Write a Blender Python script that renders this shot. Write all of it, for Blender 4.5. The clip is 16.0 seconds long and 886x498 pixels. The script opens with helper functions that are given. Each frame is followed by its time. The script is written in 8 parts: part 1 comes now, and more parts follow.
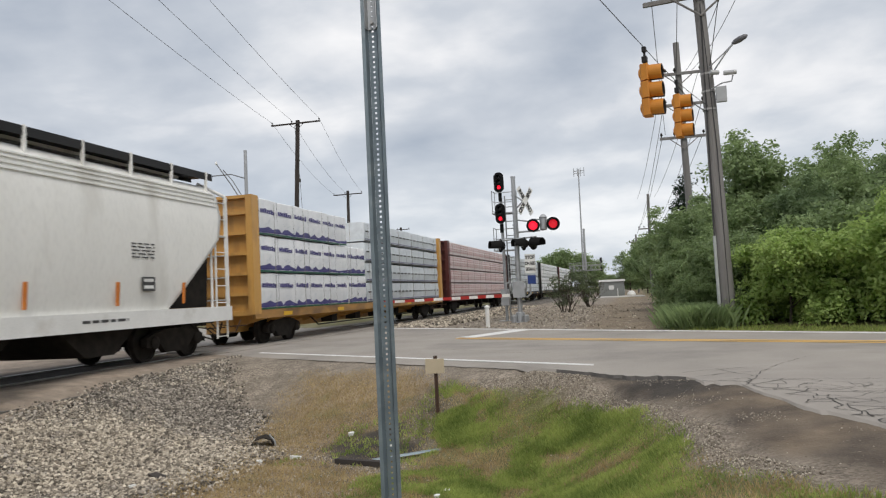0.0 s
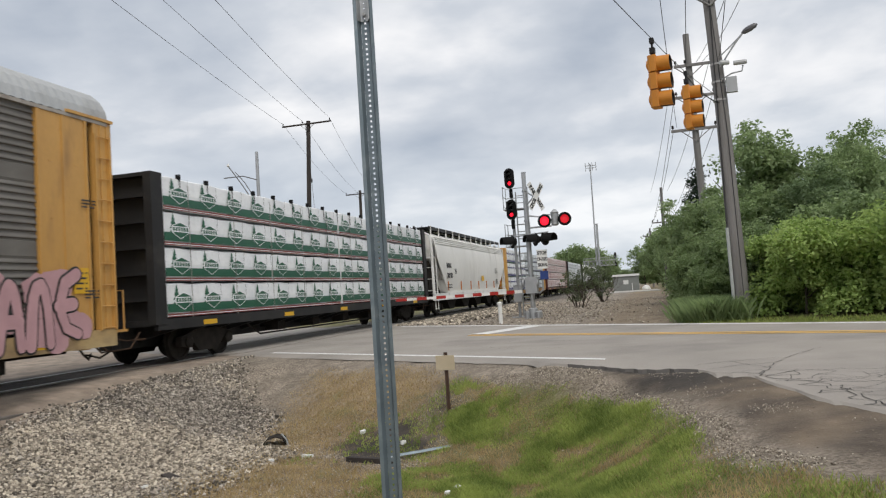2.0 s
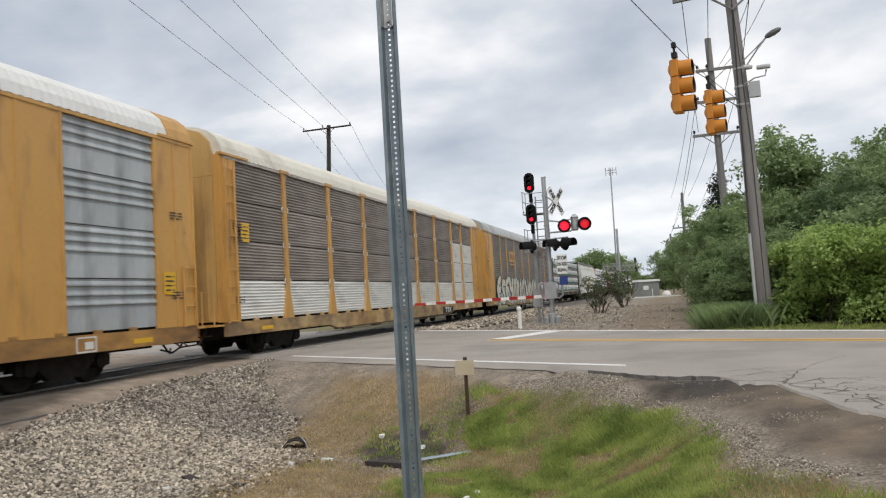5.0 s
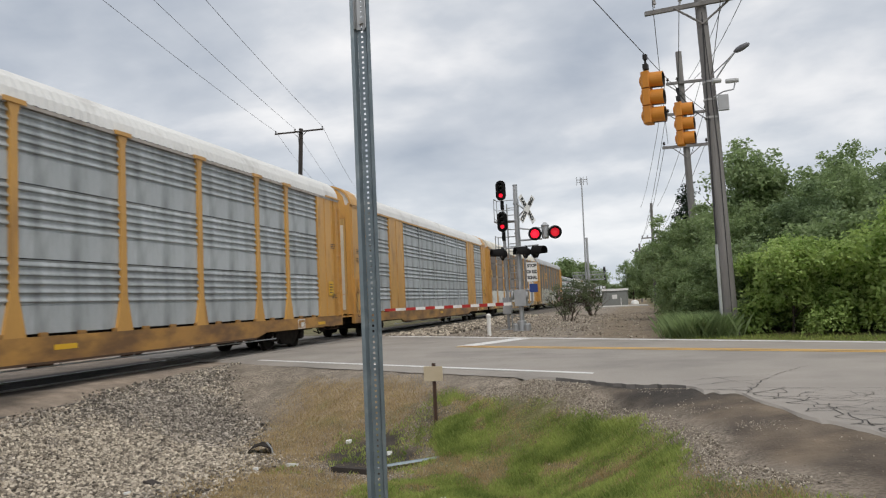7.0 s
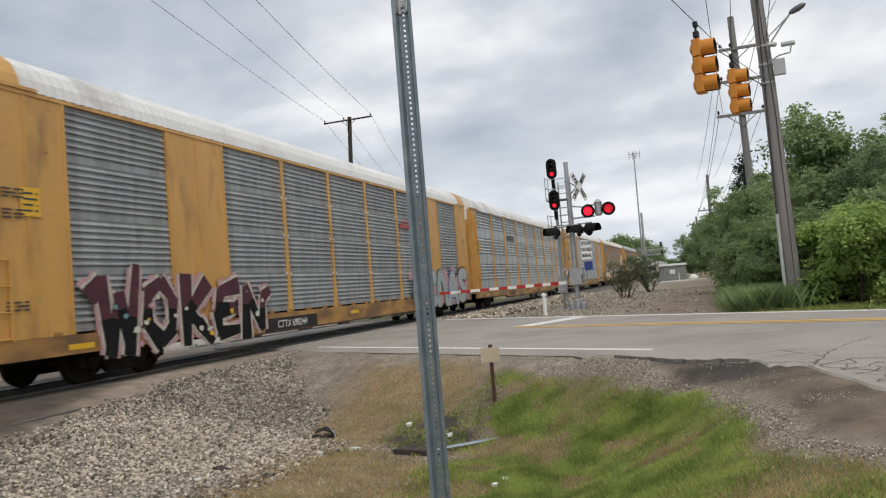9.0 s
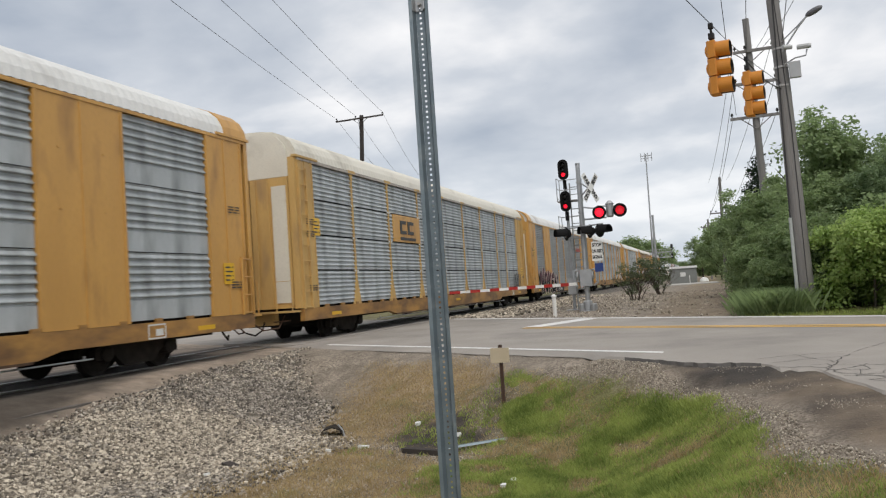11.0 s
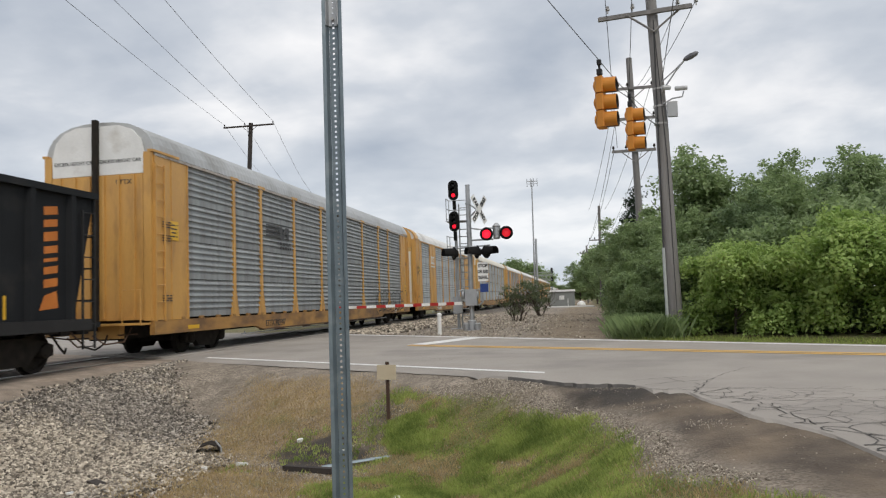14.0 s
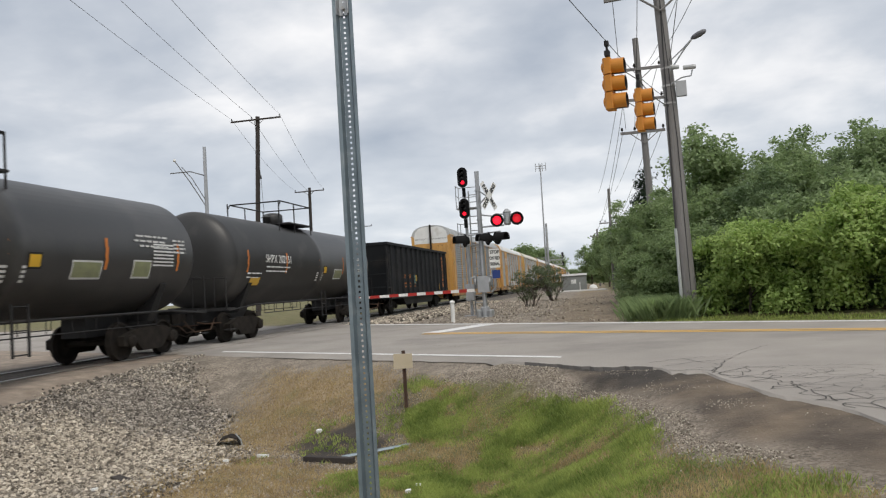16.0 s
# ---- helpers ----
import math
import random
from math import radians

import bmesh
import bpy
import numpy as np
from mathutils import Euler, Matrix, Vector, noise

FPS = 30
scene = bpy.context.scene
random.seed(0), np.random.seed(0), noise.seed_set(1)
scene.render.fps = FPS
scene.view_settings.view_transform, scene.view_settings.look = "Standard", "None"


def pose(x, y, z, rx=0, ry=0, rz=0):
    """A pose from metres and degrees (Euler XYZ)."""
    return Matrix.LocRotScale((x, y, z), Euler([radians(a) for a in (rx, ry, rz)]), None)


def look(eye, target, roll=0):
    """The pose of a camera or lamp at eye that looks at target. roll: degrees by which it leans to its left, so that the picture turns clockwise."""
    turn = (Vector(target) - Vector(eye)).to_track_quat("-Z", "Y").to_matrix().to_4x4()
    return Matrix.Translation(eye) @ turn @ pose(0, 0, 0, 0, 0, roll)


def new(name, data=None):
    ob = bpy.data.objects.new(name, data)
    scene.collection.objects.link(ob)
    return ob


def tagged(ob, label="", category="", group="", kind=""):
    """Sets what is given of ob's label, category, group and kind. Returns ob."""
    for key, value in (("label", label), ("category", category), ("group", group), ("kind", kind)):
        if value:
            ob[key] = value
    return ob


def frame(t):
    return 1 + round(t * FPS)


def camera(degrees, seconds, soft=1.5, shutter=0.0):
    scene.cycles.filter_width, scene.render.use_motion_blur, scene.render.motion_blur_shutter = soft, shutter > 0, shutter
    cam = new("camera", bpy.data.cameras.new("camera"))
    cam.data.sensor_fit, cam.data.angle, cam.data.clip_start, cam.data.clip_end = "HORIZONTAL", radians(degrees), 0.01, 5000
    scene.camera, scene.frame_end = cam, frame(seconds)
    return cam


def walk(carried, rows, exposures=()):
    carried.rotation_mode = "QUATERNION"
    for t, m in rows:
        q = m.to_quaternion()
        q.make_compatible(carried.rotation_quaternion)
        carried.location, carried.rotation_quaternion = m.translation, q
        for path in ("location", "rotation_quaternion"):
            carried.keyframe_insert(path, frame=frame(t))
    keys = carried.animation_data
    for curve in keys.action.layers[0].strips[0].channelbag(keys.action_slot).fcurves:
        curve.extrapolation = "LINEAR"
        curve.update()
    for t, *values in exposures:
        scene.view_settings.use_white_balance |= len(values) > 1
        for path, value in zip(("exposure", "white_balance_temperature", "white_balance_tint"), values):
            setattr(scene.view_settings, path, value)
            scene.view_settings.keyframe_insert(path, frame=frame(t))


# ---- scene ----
cam = camera(61.0, 16.0, soft=1.2, shutter=0.1)
PATH = [
    (0, (0.013, -0.153, 1.28), (-0.473, 1.783, 1.399), -2.8),
    (0.5, (0.027, -0.134, 1.277), (-0.516, 1.787, 1.397), -2.7),
    (1, (0.063, -0.099, 1.272), (-0.53, 1.804, 1.433), -1.3),
    (1.5, (0.076, -0.092, 1.254), (-0.487, 1.823, 1.38), -2.9),
    (2, (0.083, -0.089, 1.25), (-0.439, 1.839, 1.366), -3.8),
    (2.5, (0.08, -0.061, 1.247), (-0.399, 1.879, 1.339), -3.5),
    (3, (0.068, -0.06, 1.247), (-0.438, 1.874, 1.322), -4.0),
    (3.5, (0.063, -0.07, 1.243), (-0.5, 1.848, 1.324), -4.9),
    (4, (0.049, -0.075, 1.247), (-0.534, 1.836, 1.323), -4.7),
    (4.2, (0.071, -0.104, 1.261), (-0.525, 1.803, 1.355), -4.2),
    (6.5, (0.055, -0.073, 1.25), (-0.443, 1.859, 1.39), -2.3),
    (7, (0.069, -0.077, 1.249), (-0.425, 1.856, 1.392), -2.6),
    (7.5, (0.077, -0.086, 1.252), (-0.467, 1.834, 1.386), -3.7),
    (8, (0.075, -0.066, 1.24), (-0.515, 1.841, 1.359), -4.2),
    (8.5, (0.084, -0.078, 1.243), (-0.537, 1.82, 1.355), -4.7),
    (9, (0.078, -0.073, 1.242), (-0.554, 1.822, 1.348), -4.7),
    (9.5, (0.076, -0.073, 1.245), (-0.566, 1.818, 1.352), -4.9),
    (10, (0.06, -0.068, 1.243), (-0.59, 1.82, 1.357), -4.7),
    (10.2, (0.067, -0.064, 1.246), (-0.592, 1.821, 1.356), -4.9),
    (12.5, (0.017, -0.068, 1.228), (-0.607, 1.828, 1.359), -0.9),
    (13, (0.029, -0.075, 1.224), (-0.552, 1.832, 1.379), -0.8),
    (13.5, (0.024, -0.069, 1.233), (-0.446, 1.869, 1.379), -0.4),
    (14, (-0.024, -0.116, 1.251), (-0.386, 1.846, 1.386), -1.9),
    (14.5, (-0.058, -0.148, 1.249), (-0.373, 1.824, 1.371), -2.3),
    (15, (-0.056, -0.142, 1.247), (-0.386, 1.827, 1.366), -2.5),
    (15.5, (-0.053, -0.127, 1.252), (-0.388, 1.842, 1.361), -2.6),
    (16, (-0.067, -0.114, 1.251), (-0.457, 1.844, 1.355), -3.6),
]
walk(cam, [(t, look(eye, target, roll)) for t, eye, target, roll in PATH],
     [(0, 0.08), (2.5, 0.14), (3.5, 0.27), (4.2, 0.26), (6.5, 0.05), (8.5, 0.08), (10.2, 0.11), (13.0, 0.08), (16.0, 0.11)])

# ---- light ----
world = bpy.data.worlds.new("overcast_sky")
scene.world = world
world.use_nodes = True


def build_sky():
    nt = world.node_tree
    nt.nodes.clear()
    out = nt.nodes.new("ShaderNodeOutputWorld")
    bg = nt.nodes.new("ShaderNodeBackground")
    tc = nt.nodes.new("ShaderNodeTexCoord")
    sky = nt.nodes.new("ShaderNodeTexSky")
    sky.sky_type, sky.sun_disc = "NISHITA", False
    sky.sun_elevation, sky.sun_rotation = radians(SUN_ELEVATION), radians(SUN_ROTATION)
    sky.air_density, sky.dust_density = 1.0, 2.0
    gain = nt.nodes.new("ShaderNodeVectorMath")
    gain.operation = "SCALE"
    gain.inputs["Scale"].default_value = 0.09
    nt.links.new(sky.outputs[0], gain.inputs[0])
    # cloud sheet: the direction laid on a flat layer overhead
    sep = nt.nodes.new("ShaderNodeSeparateXYZ")
    nt.links.new(tc.outputs["Generated"], sep.inputs[0])

    def math_node(op, a, b=None, clamp=False):
        n = nt.nodes.new("ShaderNodeMath")
        n.operation, n.use_clamp = op, clamp
        for k, v in ((0, a), (1, b)):
            if v is None:
                continue
            if isinstance(v, (int, float)):
                n.inputs[k].default_value = v
            else:
                nt.links.new(v, n.inputs[k])
        return n.outputs[0]

    up = math_node("MAXIMUM", sep.outputs["Z"], 0.0)
    lift = math_node("ADD", up, 0.24)
    cx = math_node("DIVIDE", sep.outputs["X"], lift)
    cy = math_node("DIVIDE", sep.outputs["Y"], lift)
    lay = nt.nodes.new("ShaderNodeCombineXYZ")
    nt.links.new(cx, lay.inputs[0])
    nt.links.new(math_node("MULTIPLY", cy, 1.05), lay.inputs[1])

    def cloud(scale, detail, rough, dist, seed):
        n = nt.nodes.new("ShaderNodeTexNoise")
        n.noise_dimensions = "4D"
        n.inputs["W"].default_value = seed
        n.inputs["Scale"].default_value, n.inputs["Detail"].default_value = scale, detail
        n.inputs["Roughness"].default_value, n.inputs["Distortion"].default_value = rough, dist
        nt.links.new(lay.outputs[0], n.inputs["Vector"])
        return n.outputs["Fac"]

    big, fine = cloud(1.05, 6, 0.5, 0.3, 3.3), cloud(3.0, 8, 0.5, 0.2, 7.7)
    fac = math_node("ADD", math_node("MULTIPLY", big, 0.66), math_node("MULTIPLY", fine, 0.34))
    ramp = nt.nodes.new("ShaderNodeValToRGB")
    cr = ramp.color_ramp
    cr.elements[0].position, cr.elements[0].color = 0.38, (0.40, 0.45, 0.53, 1)
    cr.elements[1].position, cr.elements[1].color = 0.62, (0.98, 0.97, 0.97, 1)
    mid = cr.elements.new(0.5)
    mid.color = (0.61, 0.645, 0.70, 1)
    nt.links.new(fac, ramp.inputs[0])
    # a paler band low down
    low = math_node("SUBTRACT", 1.0, math_node("MULTIPLY", up, 4.5), clamp=True)
    pale = nt.nodes.new("ShaderNodeMix")
    pale.data_type = "RGBA"
    nt.links.new(math_node("MULTIPLY", low, 0.55), pale.inputs[0])
    nt.links.new(ramp.outputs[0], pale.inputs[6])
    pale.inputs[7].default_value = (0.78, 0.84, 0.90, 1)
    mix = nt.nodes.new("ShaderNodeMix")
    mix.data_type = "RGBA"
    mix.inputs[0].default_value = 0.93
    nt.links.new(gain.outputs[0], mix.inputs[6])
    nt.links.new(pale.outputs[2], mix.inputs[7])
    nt.links.new(mix.outputs[2], bg.inputs[0])
    bg.inputs[1].default_value = 1.0
    nt.links.new(bg.outputs[0], out.inputs[0])


SUN_ELEVATION, SUN_ROTATION = 52, 150
build_sky()
sun = new("sun", bpy.data.lights.new("sun", "SUN"))
sun.data.energy, sun.data.angle, sun.data.color = 1.5, radians(25), (1.0, 0.94, 0.85)
sun.matrix_world = look((10 * math.sin(radians(SUN_ROTATION)), 10 * math.cos(radians(SUN_ROTATION)), 10 * math.tan(radians(SUN_ELEVATION))), (0, 0, 0))


# ---- materials ----
def surf(name, c1, c2, scale=6.0, rough=0.7, metal=0.0, bump=0.15, fine=60.0, stain=None, stain_amount=0.0, stain_scale=1.2, stretch=(1, 1, 1), vary=0.0, spec=0.5):
    """A worn surface: two colours mixed by a broad noise, a fine grain, stains, fine relief."""
    m = bpy.data.materials.new(name)
    m.use_nodes = True
    nt = m.node_tree
    b = nt.nodes["Principled BSDF"]
    b.inputs["Roughness"].default_value, b.inputs["Metallic"].default_value = rough, metal
    b.inputs["Specular IOR Level"].default_value = spec
    tc = nt.nodes.new("ShaderNodeTexCoord")
    mp = nt.nodes.new("ShaderNodeMapping")
    mp.inputs["Scale"].default_value = stretch
    nt.links.new(tc.outputs["Object"], mp.inputs[0])

    def noise_tex(s, d, w=0.0):
        n = nt.nodes.new("ShaderNodeTexNoise")
        n.noise_dimensions = "4D"
        n.inputs["W"].default_value = w
        n.inputs["Scale"].default_value, n.inputs["Detail"].default_value = s, d
        nt.links.new(mp.outputs[0], n.inputs["Vector"])
        return n

    def mixed(fac, a, c):
        n = nt.nodes.new("ShaderNodeMix")
        n.data_type = "RGBA"
        nt.links.new(fac, n.inputs[0])
        for k, v in ((6, a), (7, c)):
            if isinstance(v, tuple):
                n.inputs[k].default_value = (*v, 1)
            else:
                nt.links.new(v, n.inputs[k])
        return n.outputs[2]

    def ramped(src, lo, hi, top=1.0):
        n = nt.nodes.new("ShaderNodeMapRange")
        n.inputs[1].default_value, n.inputs[2].default_value, n.inputs[4].default_value = lo, hi, top
        nt.links.new(src, n.inputs[0])
        return n.outputs[0]

    broad = noise_tex(scale, 5)
    grain = noise_tex(fine, 3, 2.0)
    col = mixed(ramped(broad.outputs["Fac"], 0.3, 0.7), c1, c2)
    dark = tuple(v * 0.72 for v in c1)
    col = mixed(ramped(grain.outputs["Fac"], 0.45, 0.8, 0.45), col, dark)
    if stain:
        st = noise_tex(stain_scale, 7, 5.0)
        col = mixed(ramped(st.outputs["Fac"], 0.62 - 0.3 * stain_amount, 0.82 - 0.25 * stain_amount, 0.85), col, stain)
    if vary:
        info = nt.nodes.new("ShaderNodeObjectInfo")
        hsv = nt.nodes.new("ShaderNodeHueSaturation")
        nt.links.new(ramped(info.outputs["Random"], 0, 1, 2 * vary), hsv.inputs["Value"])
        add = nt.nodes.new("ShaderNodeMath")
        add.inputs[1].default_value = 1 - vary
        nt.links.new(hsv.inputs["Value"].links[0].from_socket, add.inputs[0])
        nt.links.new(add.outputs[0], hsv.inputs["Value"])
        nt.links.new(col, hsv.inputs["Color"])
        col = hsv.outputs[0]
    nt.links.new(col, b.inputs["Base Color"])
    if bump:
        bp = nt.nodes.new("ShaderNodeBump")
        bp.inputs["Strength"].default_value, bp.inputs["Distance"].default_value = bump, 0.02
        nt.links.new(grain.outputs["Fac"], bp.inputs["Height"])
        nt.links.new(bp.outputs[0], b.inputs["Normal"])
    return m


def leaf_mat(name, c1, c2, patch=0.9):
    """Leaves: colour varies from leaf to leaf and from clump to clump; a little light comes through."""
    m = bpy.data.materials.new(name)
    m.use_nodes = True
    nt = m.node_tree
    b = nt.nodes["Principled BSDF"]
    b.inputs["Roughness"].default_value = 0.55
    geo = nt.nodes.new("ShaderNodeNewGeometry")
    tc = nt.nodes.new("ShaderNodeTexCoord")
    n = nt.nodes.new("ShaderNodeTexNoise")
    n.inputs["Scale"].default_value = patch
    nt.links.new(tc.outputs["Object"], n.inputs["Vector"])
    add = nt.nodes.new("ShaderNodeMath")
    add.operation = "ADD"
    half = nt.nodes.new("ShaderNodeMath")
    half.operation, half.inputs[1].default_value = "MULTIPLY", 0.5
    nt.links.new(geo.outputs["Random Per Island"], half.inputs[0])
    nt.links.new(half.outputs[0], add.inputs[0])
    mr = nt.nodes.new("ShaderNodeMapRange")
    mr.inputs[1].default_value, mr.inputs[2].default_value, mr.inputs[4].default_value = 0.35, 0.65, 0.5
    nt.links.new(n.outputs["Fac"], mr.inputs[0])
    nt.links.new(mr.outputs[0], add.inputs[1])
    mix = nt.nodes.new("ShaderNodeMix")
    mix.data_type = "RGBA"
    nt.links.new(add.outputs[0], mix.inputs[0])
    mix.inputs[6].default_value, mix.inputs[7].default_value = (*c1, 1), (*c2, 1)
    nt.links.new(mix.outputs[2], b.inputs["Base Color"])
    tr = nt.nodes.new("ShaderNodeBsdfTranslucent")
    nt.links.new(mix.outputs[2], tr.inputs[0])
    sh = nt.nodes.new("ShaderNodeMixShader")
    sh.inputs[0].default_value = 0.5
    nt.links.new(b.outputs[0], sh.inputs[1])
    nt.links.new(tr.outputs[0], sh.inputs[2])
    nt.links.new(sh.outputs[0], nt.nodes["Material Output"].inputs[0])
    return m


def glow(name, color, strength):
    m = bpy.data.materials.new(name)
    m.use_nodes = True
    b = m.node_tree.nodes["Principled BSDF"]
    b.inputs["Base Color"].default_value = (*color, 1)
    b.inputs["Emission Color"].default_value = (*color, 1)
    b.inputs["Emission Strength"].default_value = strength
    return m


YELLOW = surf("rail_car_yellow", (0.62, 0.345, 0.095), (0.52, 0.285, 0.08), 1.4, 0.45, bump=0.05, fine=25, stain=(0.28, 0.15, 0.055), stain_amount=0.3, stain_scale=2.2, stretch=(1, 1, 0.3))
YELLOW_B = surf("faded_car_yellow", (0.60, 0.39, 0.14), (0.50, 0.32, 0.115), 1.2, 0.65, bump=0.05, fine=25, stain=(0.32, 0.21, 0.11), stain_amount=0.4, stain_scale=2.0, stretch=(1, 1, 0.35))
SILL = surf("rusty_sill_yellow", (0.50, 0.27, 0.07), (0.36, 0.19, 0.06), 1.1, 0.5, bump=0.08, fine=30, stain=(0.12, 0.065, 0.035), stain_amount=0.75, stain_scale=1.6, stretch=(1, 0.6, 1.4))
SILL_PALE = surf("dusty_sill_yellow", (0.48, 0.37, 0.20), (0.50, 0.30, 0.09), 0.8, 0.6, bump=0.08, fine=30, stain=(0.16, 0.10, 0.06), stain_amount=0.75, stain_scale=1.9, stretch=(1, 0.7, 1.2))
RUST = surf("rusted_steel", (0.10, 0.055, 0.032), (0.055, 0.035, 0.025), 3, 0.85, bump=0.3, fine=50)
PANEL_OLIVE = surf("grimy_olive_panel", (0.21, 0.198, 0.178), (0.14, 0.132, 0.118), 1.6, 0.6, 0.0, 0.05, 40, stain=(0.11, 0.10, 0.09), stain_amount=0.45, stain_scale=1.3, stretch=(1, 0.5, 1.0), vary=0.06)
PANEL_BROWN = surf("brown_weathered_panel", (0.30, 0.265, 0.235), (0.21, 0.18, 0.16), 1.4, 0.7, 0.0, 0.05, 40, stain=(0.12, 0.095, 0.08), stain_amount=0.55, stain_scale=1.1, stretch=(1, 0.5, 1.3), vary=0.16)
GALV = surf("galvanised_panel", (0.35, 0.37, 0.375), (0.26, 0.275, 0.28), 2.6, 0.6, 0.1, 0.04, 40, stain=(0.17, 0.17, 0.16), stain_amount=0.55, stain_scale=1.8, stretch=(1, 1.5, 0.3), vary=0.07)
GALV_BLUE = surf("bright_galvanised_panel", (0.50, 0.53, 0.545), (0.385, 0.42, 0.435), 2.2, 0.55, 0.1, 0.04, 40, stain=(0.20, 0.215, 0.215), stain_amount=0.55, stain_scale=1.6, stretch=(1, 1.3, 0.35), vary=0.08)
GALV_DIRTY = surf("weathered_panel", (0.46, 0.425, 0.385), (0.35, 0.32, 0.29), 2.0, 0.75, 0.0, 0.05, 40, stain=(0.24, 0.195, 0.16), stain_amount=0.45, stain_scale=1.8, stretch=(1, 1.6, 0.3), vary=0.10)
GALV_WHITE = surf("pale_panel", (0.74, 0.74, 0.70), (0.62, 0.62, 0.585), 2.0, 0.6, 0.0, 0.05, 40, stain=(0.34, 0.31, 0.28), stain_amount=0.35, stretch=(1, 0.5, 2.0), vary=0.06)
ROOF_WHITE = surf("roof_white", (0.76, 0.76, 0.74), (0.66, 0.66, 0.64), 1.0, 0.6, bump=0.05, fine=20, stain=(0.36, 0.34, 0.31), stain_amount=0.3, stain_scale=0.9)
ROOF_GREY = surf("roof_galvanised", (0.50, 0.51, 0.51), (0.42, 0.43, 0.43), 1.0, 0.5, 0.3, 0.05, 20, stain=(0.26, 0.25, 0.23), stain_amount=0.4, stain_scale=0.9)
ROOF_CREAM = surf("roof_cream", (0.74, 0.71, 0.62), (0.66, 0.63, 0.55), 1.0, 0.6, bump=0.05, fine=20, stain=(0.38, 0.35, 0.29), stain_amount=0.25, stain_scale=0.9)
WHITE = surf("white_paint", (0.82, 0.82, 0.80), (0.72, 0.72, 0.70), 1.5, 0.55, bump=0.05, fine=30, stain=(0.4, 0.36, 0.3), stain_amount=0.25)
HOPPER = surf("hopper_off_white", (0.84, 0.835, 0.80), (0.76, 0.755, 0.72), 0.8, 0.55, bump=0.03, fine=20, stain=(0.52, 0.50, 0.45), stain_amount=0.25, stain_scale=0.9, stretch=(1, 1, 0.3))
SIGNAL_BLACK = surf("matt_black_signal", (0.010, 0.010, 0.011), (0.015, 0.015, 0.015), 3, 0.85, bump=0.02, spec=0.15)
BLACK = surf("black_paint", (0.020, 0.020, 0.021), (0.030, 0.029, 0.029), 1.2, 0.6, bump=0.05, fine=25, stain=(0.06, 0.055, 0.05), stain_amount=0.2, spec=0.25)
GONDOLA = surf("gondola_black", (0.012, 0.013, 0.015), (0.018, 0.020, 0.022), 0.9, 0.7, bump=0.05, fine=25, stain=(0.035, 0.033, 0.031), stain_amount=0.25, spec=0.2)
TANK = surf("tank_black", (0.026, 0.026, 0.026), (0.038, 0.037, 0.036), 0.7, 0.42, bump=0.03, fine=25, stain=(0.075, 0.07, 0.065), stain_amount=0.3, stain_scale=0.8)
GRIME = surf("running_gear_grime", (0.020, 0.018, 0.016), (0.038, 0.032, 0.027), 5, 0.9, bump=0.3, fine=50, spec=0.15)
STEEL = surf("worn_steel", (0.45, 0.43, 0.40), (0.35, 0.33, 0.31), 5, 0.35, 0.9, 0.1, 50)
ALU = surf("galvanised_mast", (0.46, 0.47, 0.48), (0.38, 0.39, 0.40), 4, 0.45, 0.6, 0.08, 60, vary=0.05)
POST = surf("galvanised_post", (0.22, 0.27, 0.30), (0.17, 0.21, 0.24), 9, 0.5, 0.5, 0.12, 120, stain=(0.30, 0.34, 0.36), stain_amount=0.3, stain_scale=12)
MAROON = surf("maroon_paint", (0.10, 0.025, 0.02), (0.08, 0.02, 0.018), 2, 0.6, bump=0.05)
ORANGE = surf("orange_marking", (0.62, 0.20, 0.03), (0.5, 0.15, 0.02), 3, 0.6, bump=0.02)
REFLECT = surf("yellow_reflector", (0.75, 0.45, 0.03), (0.7, 0.4, 0.02), 3, 0.4, bump=0.02)
MARK_WHITE = surf("white_lettering", (0.72, 0.72, 0.70), (0.6, 0.6, 0.58), 6, 0.6, bump=0.02)
MARK_BLACK = surf("black_lettering", (0.04, 0.04, 0.04), (0.07, 0.07, 0.07), 6, 0.6, bump=0.02)
WRAP = surf("white_wrap", (0.88, 0.89, 0.90), (0.76, 0.78, 0.80), 3.0, 0.4, bump=0.5, fine=9, vary=0.05)
WRAP_GREY = surf("grey_wrap", (0.68, 0.72, 0.75), (0.56, 0.60, 0.63), 3.0, 0.4, bump=0.5, fine=9, vary=0.06)
WRAP_RED = surf("red_printed_wrap", (0.78, 0.70, 0.69), (0.68, 0.60, 0.59), 3.0, 0.4, bump=0.5, fine=9, vary=0.05)
GREEN = surf("green_print", (0.015, 0.11, 0.06), (0.012, 0.09, 0.05), 3, 0.45, bump=0.2, fine=9)
PURPLE = surf("violet_print", (0.07, 0.06, 0.22), (0.05, 0.045, 0.17), 3, 0.45, bump=0.2, fine=9)
REDWOOD = surf("red_batten", (0.26, 0.075, 0.065), (0.17, 0.05, 0.045), 8, 0.7, bump=0.2, stretch=(1, 0.2, 1))
RED = surf("signal_red_paint", (0.42, 0.03, 0.025), (0.35, 0.025, 0.02), 4, 0.5, bump=0.03)
RED_PRINT = surf("red_print", (0.40, 0.06, 0.05), (0.34, 0.05, 0.045), 4, 0.5, bump=0.03)
SIGNAL_YELLOW = surf("traffic_signal_yellow", (0.62, 0.24, 0.02), (0.54, 0.20, 0.018), 3, 0.5, bump=0.05)
